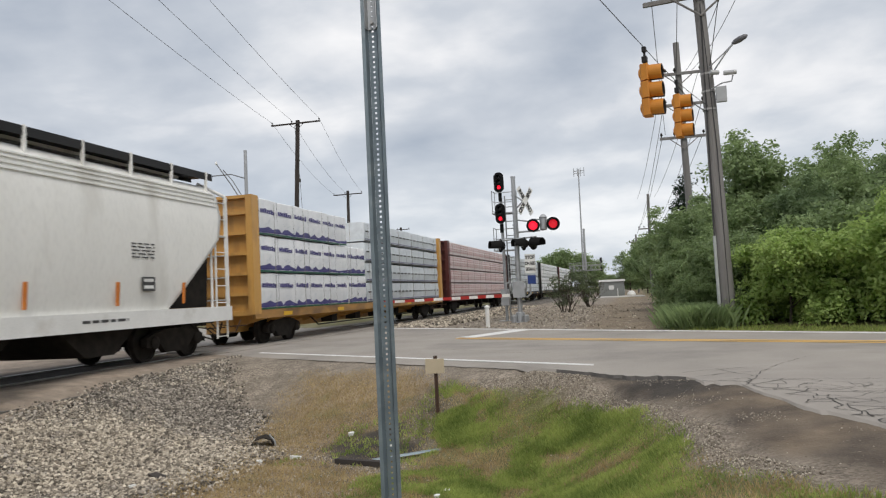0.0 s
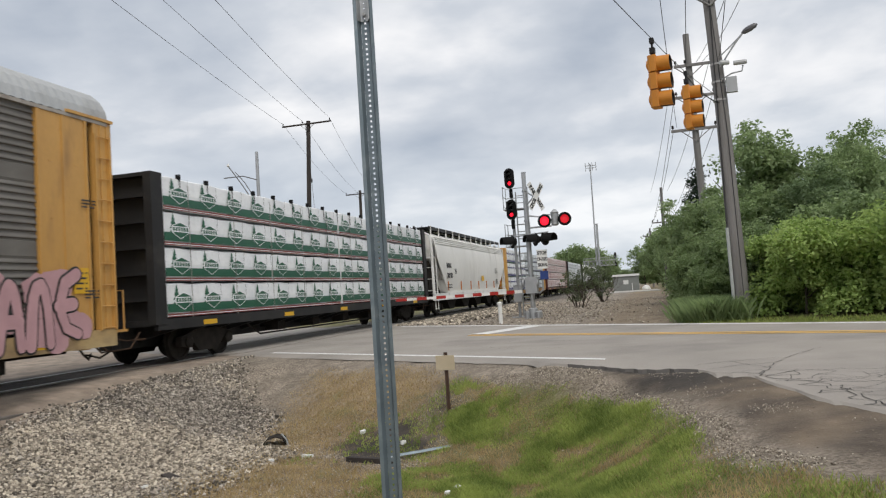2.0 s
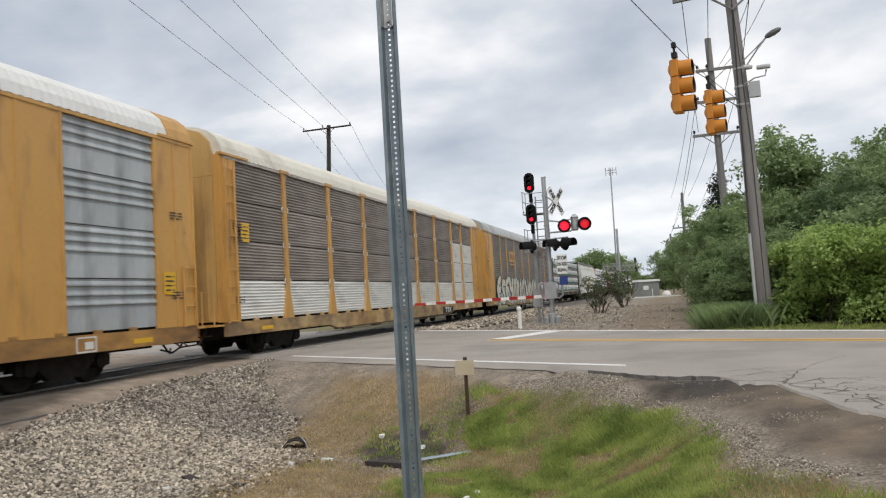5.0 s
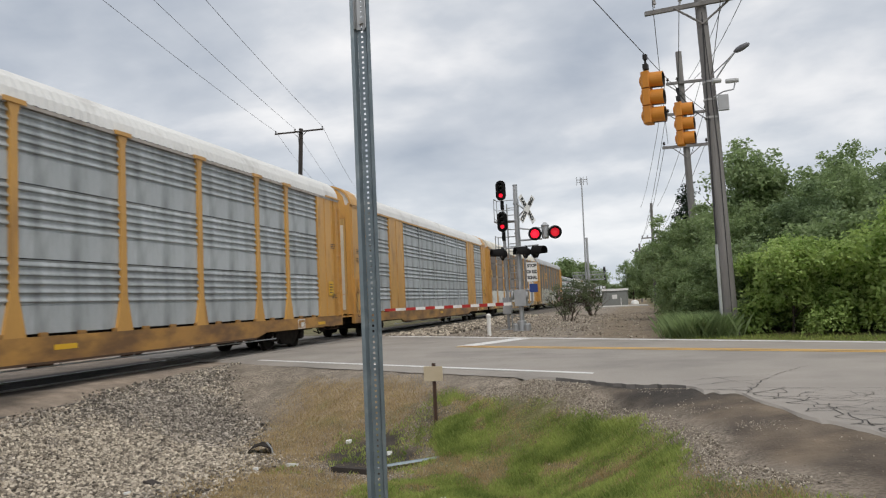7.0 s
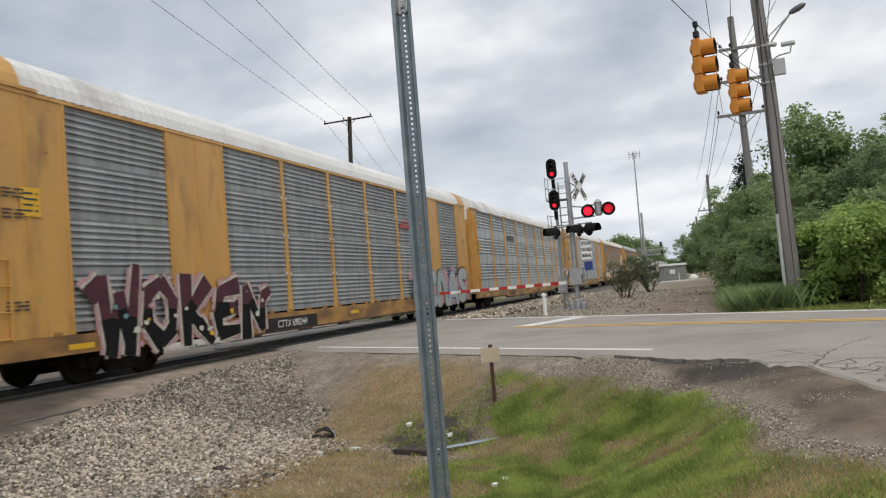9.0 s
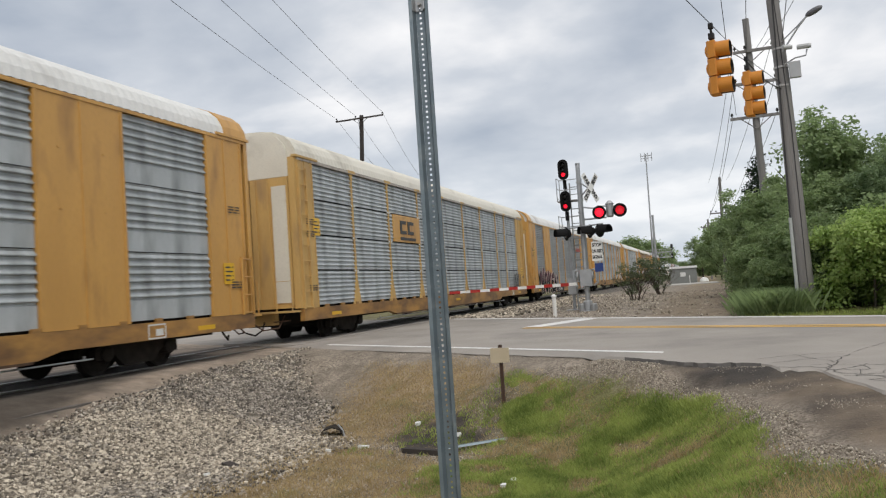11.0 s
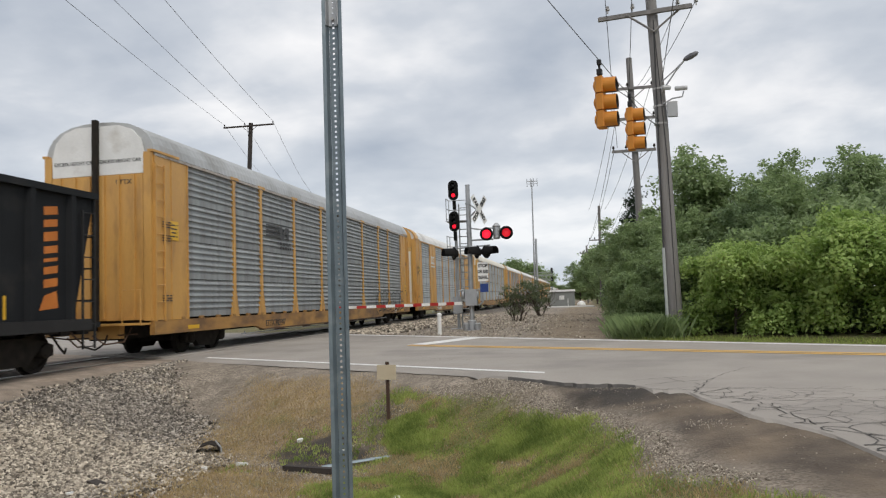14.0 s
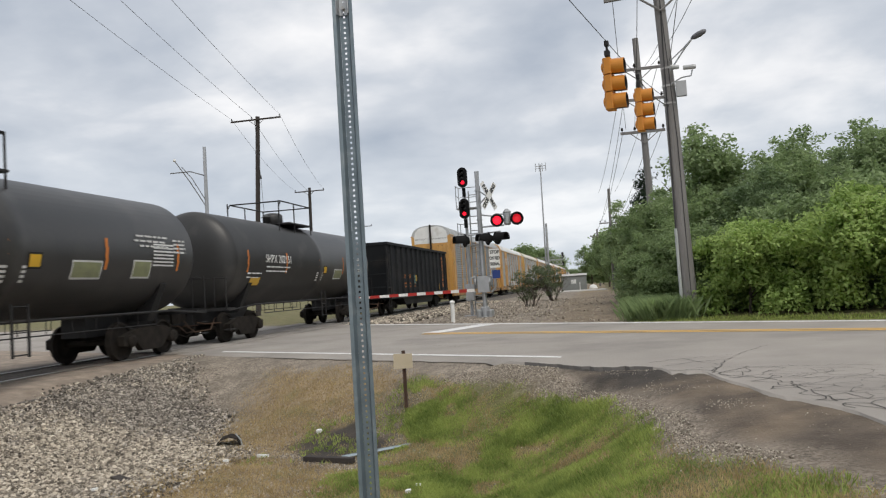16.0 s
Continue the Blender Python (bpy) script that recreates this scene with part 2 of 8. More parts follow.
POLE_WOOD = surf("weathered_pole_wood", (0.25, 0.24, 0.232), (0.155, 0.147, 0.14), 5, 0.9, bump=0.6, fine=70, stretch=(1, 1, 0.08))
POLE_DARK = surf("dark_pole_wood", (0.055, 0.045, 0.04), (0.035, 0.03, 0.028), 5, 0.9, bump=0.5, fine=70, stretch=(1, 1, 0.1))
WIRE = surf("cable_black", (0.03, 0.03, 0.032), (0.04, 0.04, 0.04), 3, 0.6, bump=0)
ASPHALT = surf("weathered_asphalt", (0.375, 0.342, 0.305), (0.295, 0.27, 0.242), 0.7, 0.9, bump=0.5, fine=120, stain=(0.215, 0.197, 0.178), stain_amount=0.45, stain_scale=0.5)
ASPHALT_DARK = surf("crack_filler_lip_shade", (0.10, 0.092, 0.084), (0.07, 0.064, 0.06), 6, 0.9, bump=0.3, fine=80)
LINE_WHITE = surf("road_white", (0.80, 0.79, 0.77), (0.70, 0.69, 0.67), 4, 0.7, bump=0.2, stain=(0.36, 0.34, 0.32), stain_amount=0.2, stain_scale=5)
LINE_YELLOW = surf("road_yellow", (0.70, 0.43, 0.13), (0.62, 0.38, 0.11), 4, 0.7, bump=0.2, stain=(0.32, 0.26, 0.18), stain_amount=0.2, stain_scale=5)
STONE = surf("ballast_stone", (0.15, 0.135, 0.12), (0.08, 0.07, 0.065), 9, 0.9, bump=0.5, fine=40)
BARK = surf("bark", (0.10, 0.08, 0.06), (0.06, 0.05, 0.04), 6, 0.9, bump=0.6, fine=40, stretch=(1, 1, 0.25))
SHED = surf("grey_shed_metal", (0.22, 0.23, 0.22), (0.18, 0.19, 0.18), 2, 0.6, bump=0.05)
LEAF_MID = leaf_mat("leaves_mid_green", (0.17, 0.24, 0.105), (0.35, 0.45, 0.205))
LEAF_LIGHT = leaf_mat("leaves_yellow_green", (0.23, 0.35, 0.09), (0.48, 0.60, 0.20))
LEAF_DARK = leaf_mat("leaves_dark_green", (0.125, 0.185, 0.09), (0.25, 0.34, 0.16))
NEEDLE = leaf_mat("needles", (0.012, 0.028, 0.016), (0.03, 0.055, 0.028))
GRASS = leaf_mat("grass_blades", (0.115, 0.185, 0.035), (0.53, 0.60, 0.18), 2.2)
GRASS_DRY = leaf_mat("dry_grass_blades", (0.30, 0.22, 0.10), (0.64, 0.50, 0.27), 2.2)
LAMP_RED = glow("lit_red_lens", (0.9, 0.01, 0.03), 1.5)
LAMP_DIM = glow("dim_red_lens", (0.55, 0.01, 0.02), 0.8)
LENS_DARK = surf("dark_red_lens", (0.10, 0.01, 0.012), (0.07, 0.008, 0.01), 5, 0.25, bump=0)
LENS_OFF = surf("unlit_lens", (0.02, 0.02, 0.02), (0.03, 0.03, 0.03), 5, 0.2, bump=0)
SPRAY_PINK = surf("pink_spray", (0.56, 0.33, 0.35), (0.46, 0.27, 0.29), 3, 0.7, bump=0.02)
SPRAY_CREAM = surf("cream_spray", (0.62, 0.61, 0.52), (0.52, 0.51, 0.43), 3, 0.7, bump=0.02)
SPRAY_PLUM = surf("plum_spray", (0.085, 0.018, 0.032), (0.05, 0.012, 0.02), 3, 0.7, bump=0.02)
SPRAY_BLUE = surf("silver_spray", (0.42, 0.46, 0.46), (0.34, 0.38, 0.39), 3, 0.6, bump=0.02)
SPRAY_TEAL = surf("teal_spray", (0.16, 0.34, 0.33), (0.12, 0.27, 0.27), 3, 0.7, bump=0.02)
DULL_PLATE = surf("dull_green_plate", (0.30, 0.32, 0.16), (0.20, 0.21, 0.13), 4, 0.6, bump=0.02)
SPRAY_NAVY = surf("blue_spray", (0.07, 0.12, 0.38), (0.05, 0.09, 0.30), 3, 0.7, bump=0.02)
SPRAY_DARK = surf("dark_spray", (0.035, 0.035, 0.035), (0.05, 0.045, 0.045), 3, 0.7, bump=0.02)
SPRAY_GREEN = surf("deep_green_spray", (0.03, 0.16, 0.15), (0.03, 0.12, 0.12), 3, 0.7, bump=0.02)


# ---- mesh helpers ----
def thing(name, m, label, category, group="", kind=""):
    ob = new(name)
    ob.empty_display_size = 0.2
    ob.matrix_basis = m
    return tagged(ob, label, category, group, kind)


def part(name, bm, material, parent, label="", smooth=False):
    me = bm if isinstance(bm, bpy.types.Mesh) else bpy.data.meshes.new(name)
    if not isinstance(bm, bpy.types.Mesh):
        bmesh.ops.remove_doubles(bm, verts=bm.verts, dist=1e-5)
        bmesh.ops.recalc_face_normals(bm, faces=bm.faces)
        if smooth:
            for f in bm.faces:
                f.smooth = True
        bm.to_mesh(me)
        bm.free()
        for mt in material if isinstance(material, (list, tuple)) else [material]:
            me.materials.append(mt)
    ob = new(name, me)
    ob.parent = parent
    return tagged(ob, label)


def box(bm, x0, x1, y0, y1, z0, z1, mi=0):
    v = [bm.verts.new((x, y, z)) for z in (z0, z1) for y in (y0, y1) for x in (x0, x1)]
    for f in ((0, 2, 3, 1), (4, 5, 7, 6), (0, 1, 5, 4), (2, 6, 7, 3), (0, 4, 6, 2), (1, 3, 7, 5)):
        bm.faces.new([v[k] for k in f]).material_index = mi
    return v


def prism(bm, outline, axis, a, b, mi=0):
    """An outline of (u, w) pulled along an axis from a to b."""
    def at(u, w, d):
        return {"x": (d, u, w), "y": (u, d, w), "z": (u, w, d)}[axis]
    lo = [bm.verts.new(at(u, w, a)) for u, w in outline]
    hi = [bm.verts.new(at(u, w, b)) for u, w in outline]
    n = len(outline)
    bm.faces.new(lo).material_index = mi
    bm.faces.new(hi[::-1]).material_index = mi
    for k in range(n):
        bm.faces.new((lo[k], hi[k], hi[(k + 1) % n], lo[(k + 1) % n])).material_index = mi


def tube(bm, p, q, r, seg=8, r2=None, mi=0):
    """A rod from p to q."""
    p, q = Vector(p), Vector(q)
    d = (q - p).normalized()
    side = d.orthogonal().normalized()
    other = d.cross(side)
    r2 = r if r2 is None else r2
    rings = []
    for c, rr in ((p, r), (q, r2)):
        rings.append([bm.verts.new(c + rr * (math.cos(a) * side + math.sin(a) * other)) for a in (2 * math.pi * k / seg for k in range(seg))])
    for k in range(seg):
        bm.faces.new((rings[0][k], rings[0][(k + 1) % seg], rings[1][(k + 1) % seg], rings[1][k])).material_index = mi
    bm.faces.new(rings[0][::-1]).material_index = mi
    bm.faces.new(rings[1]).material_index = mi


def pipe(bm, pts, r, seg=8):
    """A round bar swept along points; r may be one radius or one for each point."""
    pts = [Vector(p) for p in pts]
    rr = r if isinstance(r, (list, tuple)) else [r] * len(pts)
    rings, side = [], None
    for k, p in enumerate(pts):
        d = (pts[min(k + 1, len(pts) - 1)] - pts[max(k - 1, 0)]).normalized()
        side = d.orthogonal() if side is None else side - side.project(d)
        side.normalize()
        other = d.cross(side)
        rings.append([bm.verts.new(p + rr[k] * (math.cos(a) * side + math.sin(a) * other)) for a in (2 * math.pi * q / seg for q in range(seg))])
    for A, B in zip(rings, rings[1:]):
        for k in range(seg):
            bm.faces.new((A[k], A[(k + 1) % seg], B[(k + 1) % seg], B[k]))
    bm.faces.new(rings[0][::-1])
    bm.faces.new(rings[-1])


def disc_lathe(bm, profile, seg, origin=(0, 0, 0), axis="y", mi=0):
    """Turns (radius, along) pairs round an axis."""
    rings = []
    for r, d in profile:
        ring = []
        for k in range(seg):
            a = 2 * math.pi * k / seg
            u, w = r * math.cos(a), r * math.sin(a)
            p = {"x": (d, u, w), "y": (u, d, w), "z": (u, w, d)}[axis]
            ring.append(bm.verts.new([p[i] + origin[i] for i in range(3)]))
        rings.append(ring)
    for A, B in zip(rings, rings[1:]):
        for k in range(seg):
            bm.faces.new((A[k], A[(k + 1) % seg], B[(k + 1) % seg], B[k])).material_index = mi
    bm.faces.new(rings[0][::-1]).material_index = mi
    bm.faces.new(rings[-1]).material_index = mi


def text_mesh(body, size, depth=0.004, squeeze=1.0, bold=0.0):
    """Built-in lettering as a mesh, lying in the y-z plane and read from +x."""
    cu = bpy.data.curves.new("lettering", "FONT")
    cu.body, cu.size, cu.extrude, cu.offset, cu.align_x, cu.align_y = body, size, depth, bold, "CENTER", "CENTER"
    tmp = bpy.data.objects.new("lettering", cu)
    scene.collection.objects.link(tmp)
    me = bpy.data.meshes.new_from_object(tmp.evaluated_get(bpy.context.evaluated_depsgraph_get()))
    bpy.data.objects.remove(tmp)
    bpy.data.curves.remove(cu)
    me.transform(Matrix(((0, 0, 1, 0), (squeeze, 0, 0, 0), (0, 1, 0, 0), (0, 0, 0, 1))))
    return me


def lettering(body, size, material, parent, x, y, z, squeeze=1.0, turn=0.0, name="lettering", bold=0.0):
    me = text_mesh(body, size, 0.004, squeeze, bold)
    me.materials.append(material)
    ob = part(name, me, material, parent)
    ob.matrix_basis = pose(x, y, z, 0, 0, turn)
    return ob


def bars(bm, x, y0, y1, z, h, seed):
    """A line of small print as plain bars."""
    rng = random.Random(seed)
    y = y0
    while y < y1:
        w = rng.uniform(0.12, 0.3)
        box(bm, x, x + 0.004, y, min(y + w, y1), z, z + h)
        y += w + 0.06


def smooth_step(a, b, v):
    t = min(1.0, max(0.0, (v - a) / (b - a)))
    return t * t * (3 - 2 * t)


# ---- the lie of the land ----
TRACK_X, SPEED = -12.1, 19.37


def near_edge(x):
    return 11.9 - 0.582 * x


def far_edge(x):
    if x > 6:
        return 16.66 - 0.6 * (x - 6)
    return 21.25 - 0.764 * x if x > -9.2 else 28.28 - 0.6 * (x + 9.2)


# the broken mouth of the side road: where the paving ends towards the verge
LIP_X = (-2.6, -0.99, -0.16, 0.54, 0.72, 0.79, 1.20, 1.27, 1.53, 1.78, 1.98, 2.14, 2.40)
LIP_Y = (13.13, 11.56, 10.72, 10.60, 10.36, 10.0, 9.82, 9.3, 8.02, 7.3, 6.85, 5.5, -14.0)


def lip_y(x):
    return float(np.interp(x, LIP_X, LIP_Y))


def paved_edge(y):
    """Where the broken side-road paving begins, towards the right."""
    return float(np.interp(y, LIP_Y[::-1], LIP_X[::-1])) if y < 12 else -40


GRASS_Y, GRASS_X = (4.0, 5.0, 5.44, 6.12, 7.0, 8.38, 9.34, 10.56, 12.0), (1.62, 1.25, 1.04, 0.75, 0.53, 0.24, -0.13, -0.92, -2.6)


def grass_limit(y):
    return float(np.interp(y, GRASS_Y, GRASS_X))


def land(x, y):
    """Height of the bare ground."""
    d = (near_edge(x) - y) * 0.864
    if d <= 0:
        rise = 0.0
        if y > far_edge(x) + 1.0 and x > -6:
            rise = 0.12 * smooth_step(1, 5, y - far_edge(x))
        return -0.03 + rise + (0.02 * noise.noise((x * 0.5, y * 0.5, 0)) if y > far_edge(x) + 0.5 else 0)
    dip = -0.95 * smooth_step(0.1, 3.8, d)
    dip *= 1 - 0.86 * smooth_step(-1.6, 1.0, x)
    dip *= smooth_step(-10.6, -6.6, x)
    if y < 12:
        dip *= smooth_step(0.0, 1.7, paved_edge(min(y, 11.4)) - x)
    dip = dip + 0.3 * smooth_step(7.5, 3.0, y) * smooth_step(-9, -5, x) * (1 - smooth_step(-1.0, 1.5, x))
    bumpy = 0.05 * noise.noise((x * 0.9, y * 0.9, 1.3)) + 0.02 * noise.noise((x * 3.1, y * 3.1, 4.0))
    level = 0.0
    if -2.0 < x < 2.4:
        e = lip_y(x) - y
        near_lip = math.exp(-(max(0.0, e) / 0.8) ** 2) * smooth_step(-2.0, -1.4, x)
        level = near_lip
        dip = dip * (1 - near_lip) + near_lip * (0.022 - 0.05 * math.exp(-((e - 0.05) / 0.12) ** 2) * (1 - smooth_step(0.3, 0.8, x)))
    return dip - 0.03 + bumpy * (1 - level) * smooth_step(0.2, 1.5, d) * smooth_step(-11, -9.5, x)


def zone(x, y):
    """Shares of grass, ballast, bare brown dirt and dust at a place; the rest is grey gravel."""
    n = noise.noise((x * 0.6, y * 0.6, 8.0)) + 0.5 * noise.noise((x * 2.3, y * 2.3, 3.0))
    d = (near_edge(x) - y) * 0.864
    grass = ballast = dirt = dust = 0.0
    if d > 0:
        wob = 0.35 * n
        grass = smooth_step(-3.6, -2.5, x + wob) * (1 - smooth_step(grass_limit(y) - 0.3, grass_limit(y) + 0.12, x + 0.5 * wob)) * smooth_step(0.9, 1.7, d + wob)
        dry = smooth_step(-7.2, -5.8, x + wob) * (1 - smooth_step(-4.0, -2.8, x + wob)) * smooth_step(0.7, 1.5, d + wob) * (1 - smooth_step(3.4, 4.4, d + wob))
        dirt = max(dry, smooth_step(-6.2, -5.4, x + wob) * (1 - smooth_step(-3.2, -2.2, x)) * smooth_step(3.8, 4.5, d + wob))
        edge = float(np.interp(y, (5.0, 7.2, 8.3, 9.5, 11.0, 12.85, 14.2, 16.3), (-6.2, -5.75, -5.45, -5.15, -6.1, -7.3, -8.6, -10.0)))
        ballast = 1 - smooth_step(edge - 1.3, edge + 0.6, x + 1.1 * wob)
        dust = 1 - smooth_step(-9.9, -8.8, x + 0.15 * (y - 12) + 0.4 * wob)
    elif y > far_edge(x):
        e = y - far_edge(x)
        grass = smooth_step(0.35, 0.9, e) * smooth_step(1.0, 1.6, x + 0.2 * n)
        if x < -14.5:
            grass = smooth_step(0.5, 2.5, e + n)
        if y > 40:
            grass = max(grass, smooth_step(2.4, 3.4, x))
        dirt = (1 - grass) * smooth_step(-2.0, -0.9, x + 0.6 * n) * 0.9
        ballast = (1 - smooth_step(-8.4, -7.2, x + 0.4 * n)) * (x > -15)
    if x < -14.6 and d > 0:
        grass, ballast, dust, dirt = 0.0, 0.0, 1.0, 0.0
        grass = smooth_step(-20, -25, x) * 0.8
    return grass, ballast, dirt, dust


def apron(x, y):
    """Share of dark, oily, hard-packed dirt where vehicles cut the corner."""
    d = (near_edge(x) - y) * 0.864
    n = noise.noise((x * 0.9, y * 0.9, 14.0))
    if d <= 0:
        lane = smooth_step(-2.2, -1.2, x + 0.5 * n) * (1 - smooth_step(0.9, 1.6, x)) * smooth_step(0.3, 1.0, y - far_edge(x))
        return 0.75 * lane if y < 70 else 0.0
    return smooth_step(0.05, 0.5, x - grass_limit(y) + 0.3 * n) * smooth_step(-0.9, -0.1, x)


def stain_shade(x, y):
    """Share of dark ground: oily or damp soil, plus shade painted in along the broken paving, in the bottom of the
    ditch and by the train.
    """
    d = (near_edge(x) - y) * 0.864
    n = 0.5 + 0.5 * noise.noise((x * 1.6, y * 1.6, 44.0)) + 0.35 * noise.noise((x * 4.5, y * 4.5, 2.0))
    e = lip_y(x) - y if -2.6 < x < 2.4 else 9.0
    # painted shadow below the paving edge, then a stained patch of soil
    lip = 1.5 * math.exp(-(e / 0.28) ** 2) * smooth_step(-1.7, -0.9, x) * (1 - smooth_step(0.5, 1.2, x))
    lip += 1.5 * math.exp(-(((x - 0.45) / 0.75) ** 2 + ((y - 9.95) / 0.5) ** 2) ** 2)
    # dark ditch soil, deepened in colour to give the hollow its shade
    ditch = 2.4 * math.exp(-((x + 3.95) / 0.6) ** 2 - ((y - 10.5) / 0.75) ** 2) + 0.8 * math.exp(-((x + 3.3) / 0.35) ** 2) * smooth_step(1.1, 1.7, d) * (1 - smooth_step(2.8, 4.0, d))
    oil = math.exp(-((x + 8.0) / 1.1) ** 2 - ((y - 12.4) / 1.0) ** 2)
    # oily track bed, with the train's shade painted into the same dark strip
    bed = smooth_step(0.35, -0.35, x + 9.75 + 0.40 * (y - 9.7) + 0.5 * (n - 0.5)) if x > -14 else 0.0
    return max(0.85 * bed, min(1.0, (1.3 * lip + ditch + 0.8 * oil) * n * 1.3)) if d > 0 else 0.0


def ground_material():
    m = bpy.data.materials.new("mixed_ground")
    m.use_nodes = True
    nt = m.node_tree
    b = nt.nodes["Principled BSDF"]
    b.inputs["Roughness"].default_value = 0.95
    tc = nt.nodes.new("ShaderNodeTexCoord")
    att = nt.nodes.new("ShaderNodeVertexColor")
    att.layer_name = "zone"
    sep = nt.nodes.new("ShaderNodeSeparateColor")
    nt.links.new(att.outputs["Color"], sep.inputs[0])

    def tex(s, d, w):
        n = nt.nodes.new("ShaderNodeTexNoise")
        n.noise_dimensions = "4D"
        n.inputs["W"].default_value, n.inputs["Scale"].default_value, n.inputs["Detail"].default_value = w, s, d
        nt.links.new(tc.outputs["Object"], n.inputs["Vector"])
        return n.outputs["Fac"]

    def rng(src, lo, hi):
        n = nt.nodes.new("ShaderNodeMapRange")
        n.inputs[1].default_value, n.inputs[2].default_value = lo, hi
        nt.links.new(src, n.inputs[0])
        return n.outputs[0]

    def mix(fac, a, c):
        n = nt.nodes.new("ShaderNodeMix")
        n.data_type = "RGBA"
        nt.links.new(fac, n.inputs[0])
        for k, v in ((6, a), (7, c)):
            if isinstance(v, tuple):
                n.inputs[k].default_value = (*v, 1)
            else:
                nt.links.new(v, n.inputs[k])
        return n.outputs[2]

    vor = nt.nodes.new("ShaderNodeTexVoronoi")
    vor.inputs["Scale"].default_value = 42
    nt.links.new(tc.outputs["Object"], vor.inputs["Vector"])
    peb = nt.nodes.new("ShaderNodeSeparateColor")
    nt.links.new(vor.outputs["Color"], peb.inputs[0])
    broad, fine = tex(1.1, 6, 1.0), tex(38, 4, 2.0)
    gravel = mix(rng(peb.outputs[0], 0.1, 0.9), (0.13, 0.108, 0.086), (0.42, 0.365, 0.30))
    gravel = mix(rng(broad, 0.35, 0.7), gravel, (0.22, 0.19, 0.155))
    soil = mix(rng(fine, 0.3, 0.7), (0.085, 0.095, 0.03), (0.20, 0.185, 0.08))
    soil = mix(rng(tex(2.4, 5, 4.0), 0.5, 0.66), soil, (0.22, 0.165, 0.09))
    stones = mix(rng(peb.outputs[1], 0.1, 0.9), (0.05, 0.045, 0.04), (0.20, 0.18, 0.155))
    brown = mix(rng(fine, 0.3, 0.7), (0.15, 0.11, 0.062), (0.38, 0.29, 0.175))
    brown = mix(rng(peb.outputs[1], 0.75, 0.95), brown, (0.38, 0.33, 0.26))
    brown = mix(rng(tex(1.7, 5, 6.0), 0.52, 0.64), brown, (0.19, 0.17, 0.075))
    dusty = mix(rng(broad, 0.3, 0.7), (0.36, 0.295, 0.235), (0.25, 0.21, 0.175))
    dusty = mix(rng(fine, 0.5, 0.8), dusty, (0.21, 0.175, 0.145))
    col = mix(sep.outputs[2], gravel, brown)
    col = mix(sep.outputs[1], col, stones)
    col = mix(sep.outputs[0], col, soil)
    dust_w = nt.nodes.new("ShaderNodeMath")
    dust_w.operation = "MULTIPLY"
    dust_w.inputs[1].default_value = 1.0
    nt.links.new(att.outputs["Alpha"], dust_w.inputs[0])
    col = mix(dust_w.outputs[0], col, dusty)
    att2 = nt.nodes.new("ShaderNodeVertexColor")
    att2.layer_name = "apron"
    sep2 = nt.nodes.new("ShaderNodeSeparateColor")
    nt.links.new(att2.outputs["Color"], sep2.inputs[0])
    packed = mix(rng(broad, 0.3, 0.7), (0.07, 0.055, 0.043), (0.175, 0.138, 0.102))
    packed = mix(rng(tex(0.8, 4, 11.0), 0.5, 0.7), packed, (0.24, 0.185, 0.13))
    packed = mix(rng(fine, 0.6, 0.8), packed, (0.26, 0.22, 0.175))
    col = mix(sep2.outputs[0], col, packed)
    lane = mix(rng(fine, 0.3, 0.7), (0.13, 0.10, 0.072), (0.27, 0.215, 0.16))
    lane = mix(rng(peb.outputs[2], 0.78, 0.95), lane, (0.34, 0.30, 0.25))
    col = mix(sep2.outputs[2], col, lane)
    # near-black for oily soil and for the shade painted into the ground
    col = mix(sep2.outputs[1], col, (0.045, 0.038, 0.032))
    patch = tex(3.6, 5, 9.0)
    shade = nt.nodes.new("ShaderNodeMix")
    shade.data_type, shade.blend_type = "RGBA", "MULTIPLY"
    shade.inputs[0].default_value = 1.0
    nt.links.new(col, shade.inputs[6])
    nt.links.new(mix(rng(patch, 0.3, 0.7), (0.68, 0.66, 0.63), (1.22, 1.2, 1.17)), shade.inputs[7])
    col = shade.outputs[2]
    nt.links.new(col, b.inputs["Base Color"])
    bp = nt.nodes.new("ShaderNodeBump")
    bp.inputs["Strength"].default_value, bp.inputs["Distance"].default_value = 0.7, 0.03
    nt.links.new(fine, bp.inputs["Height"])
    nt.links.new(bp.outputs[0], b.inputs["Normal"])
    return m


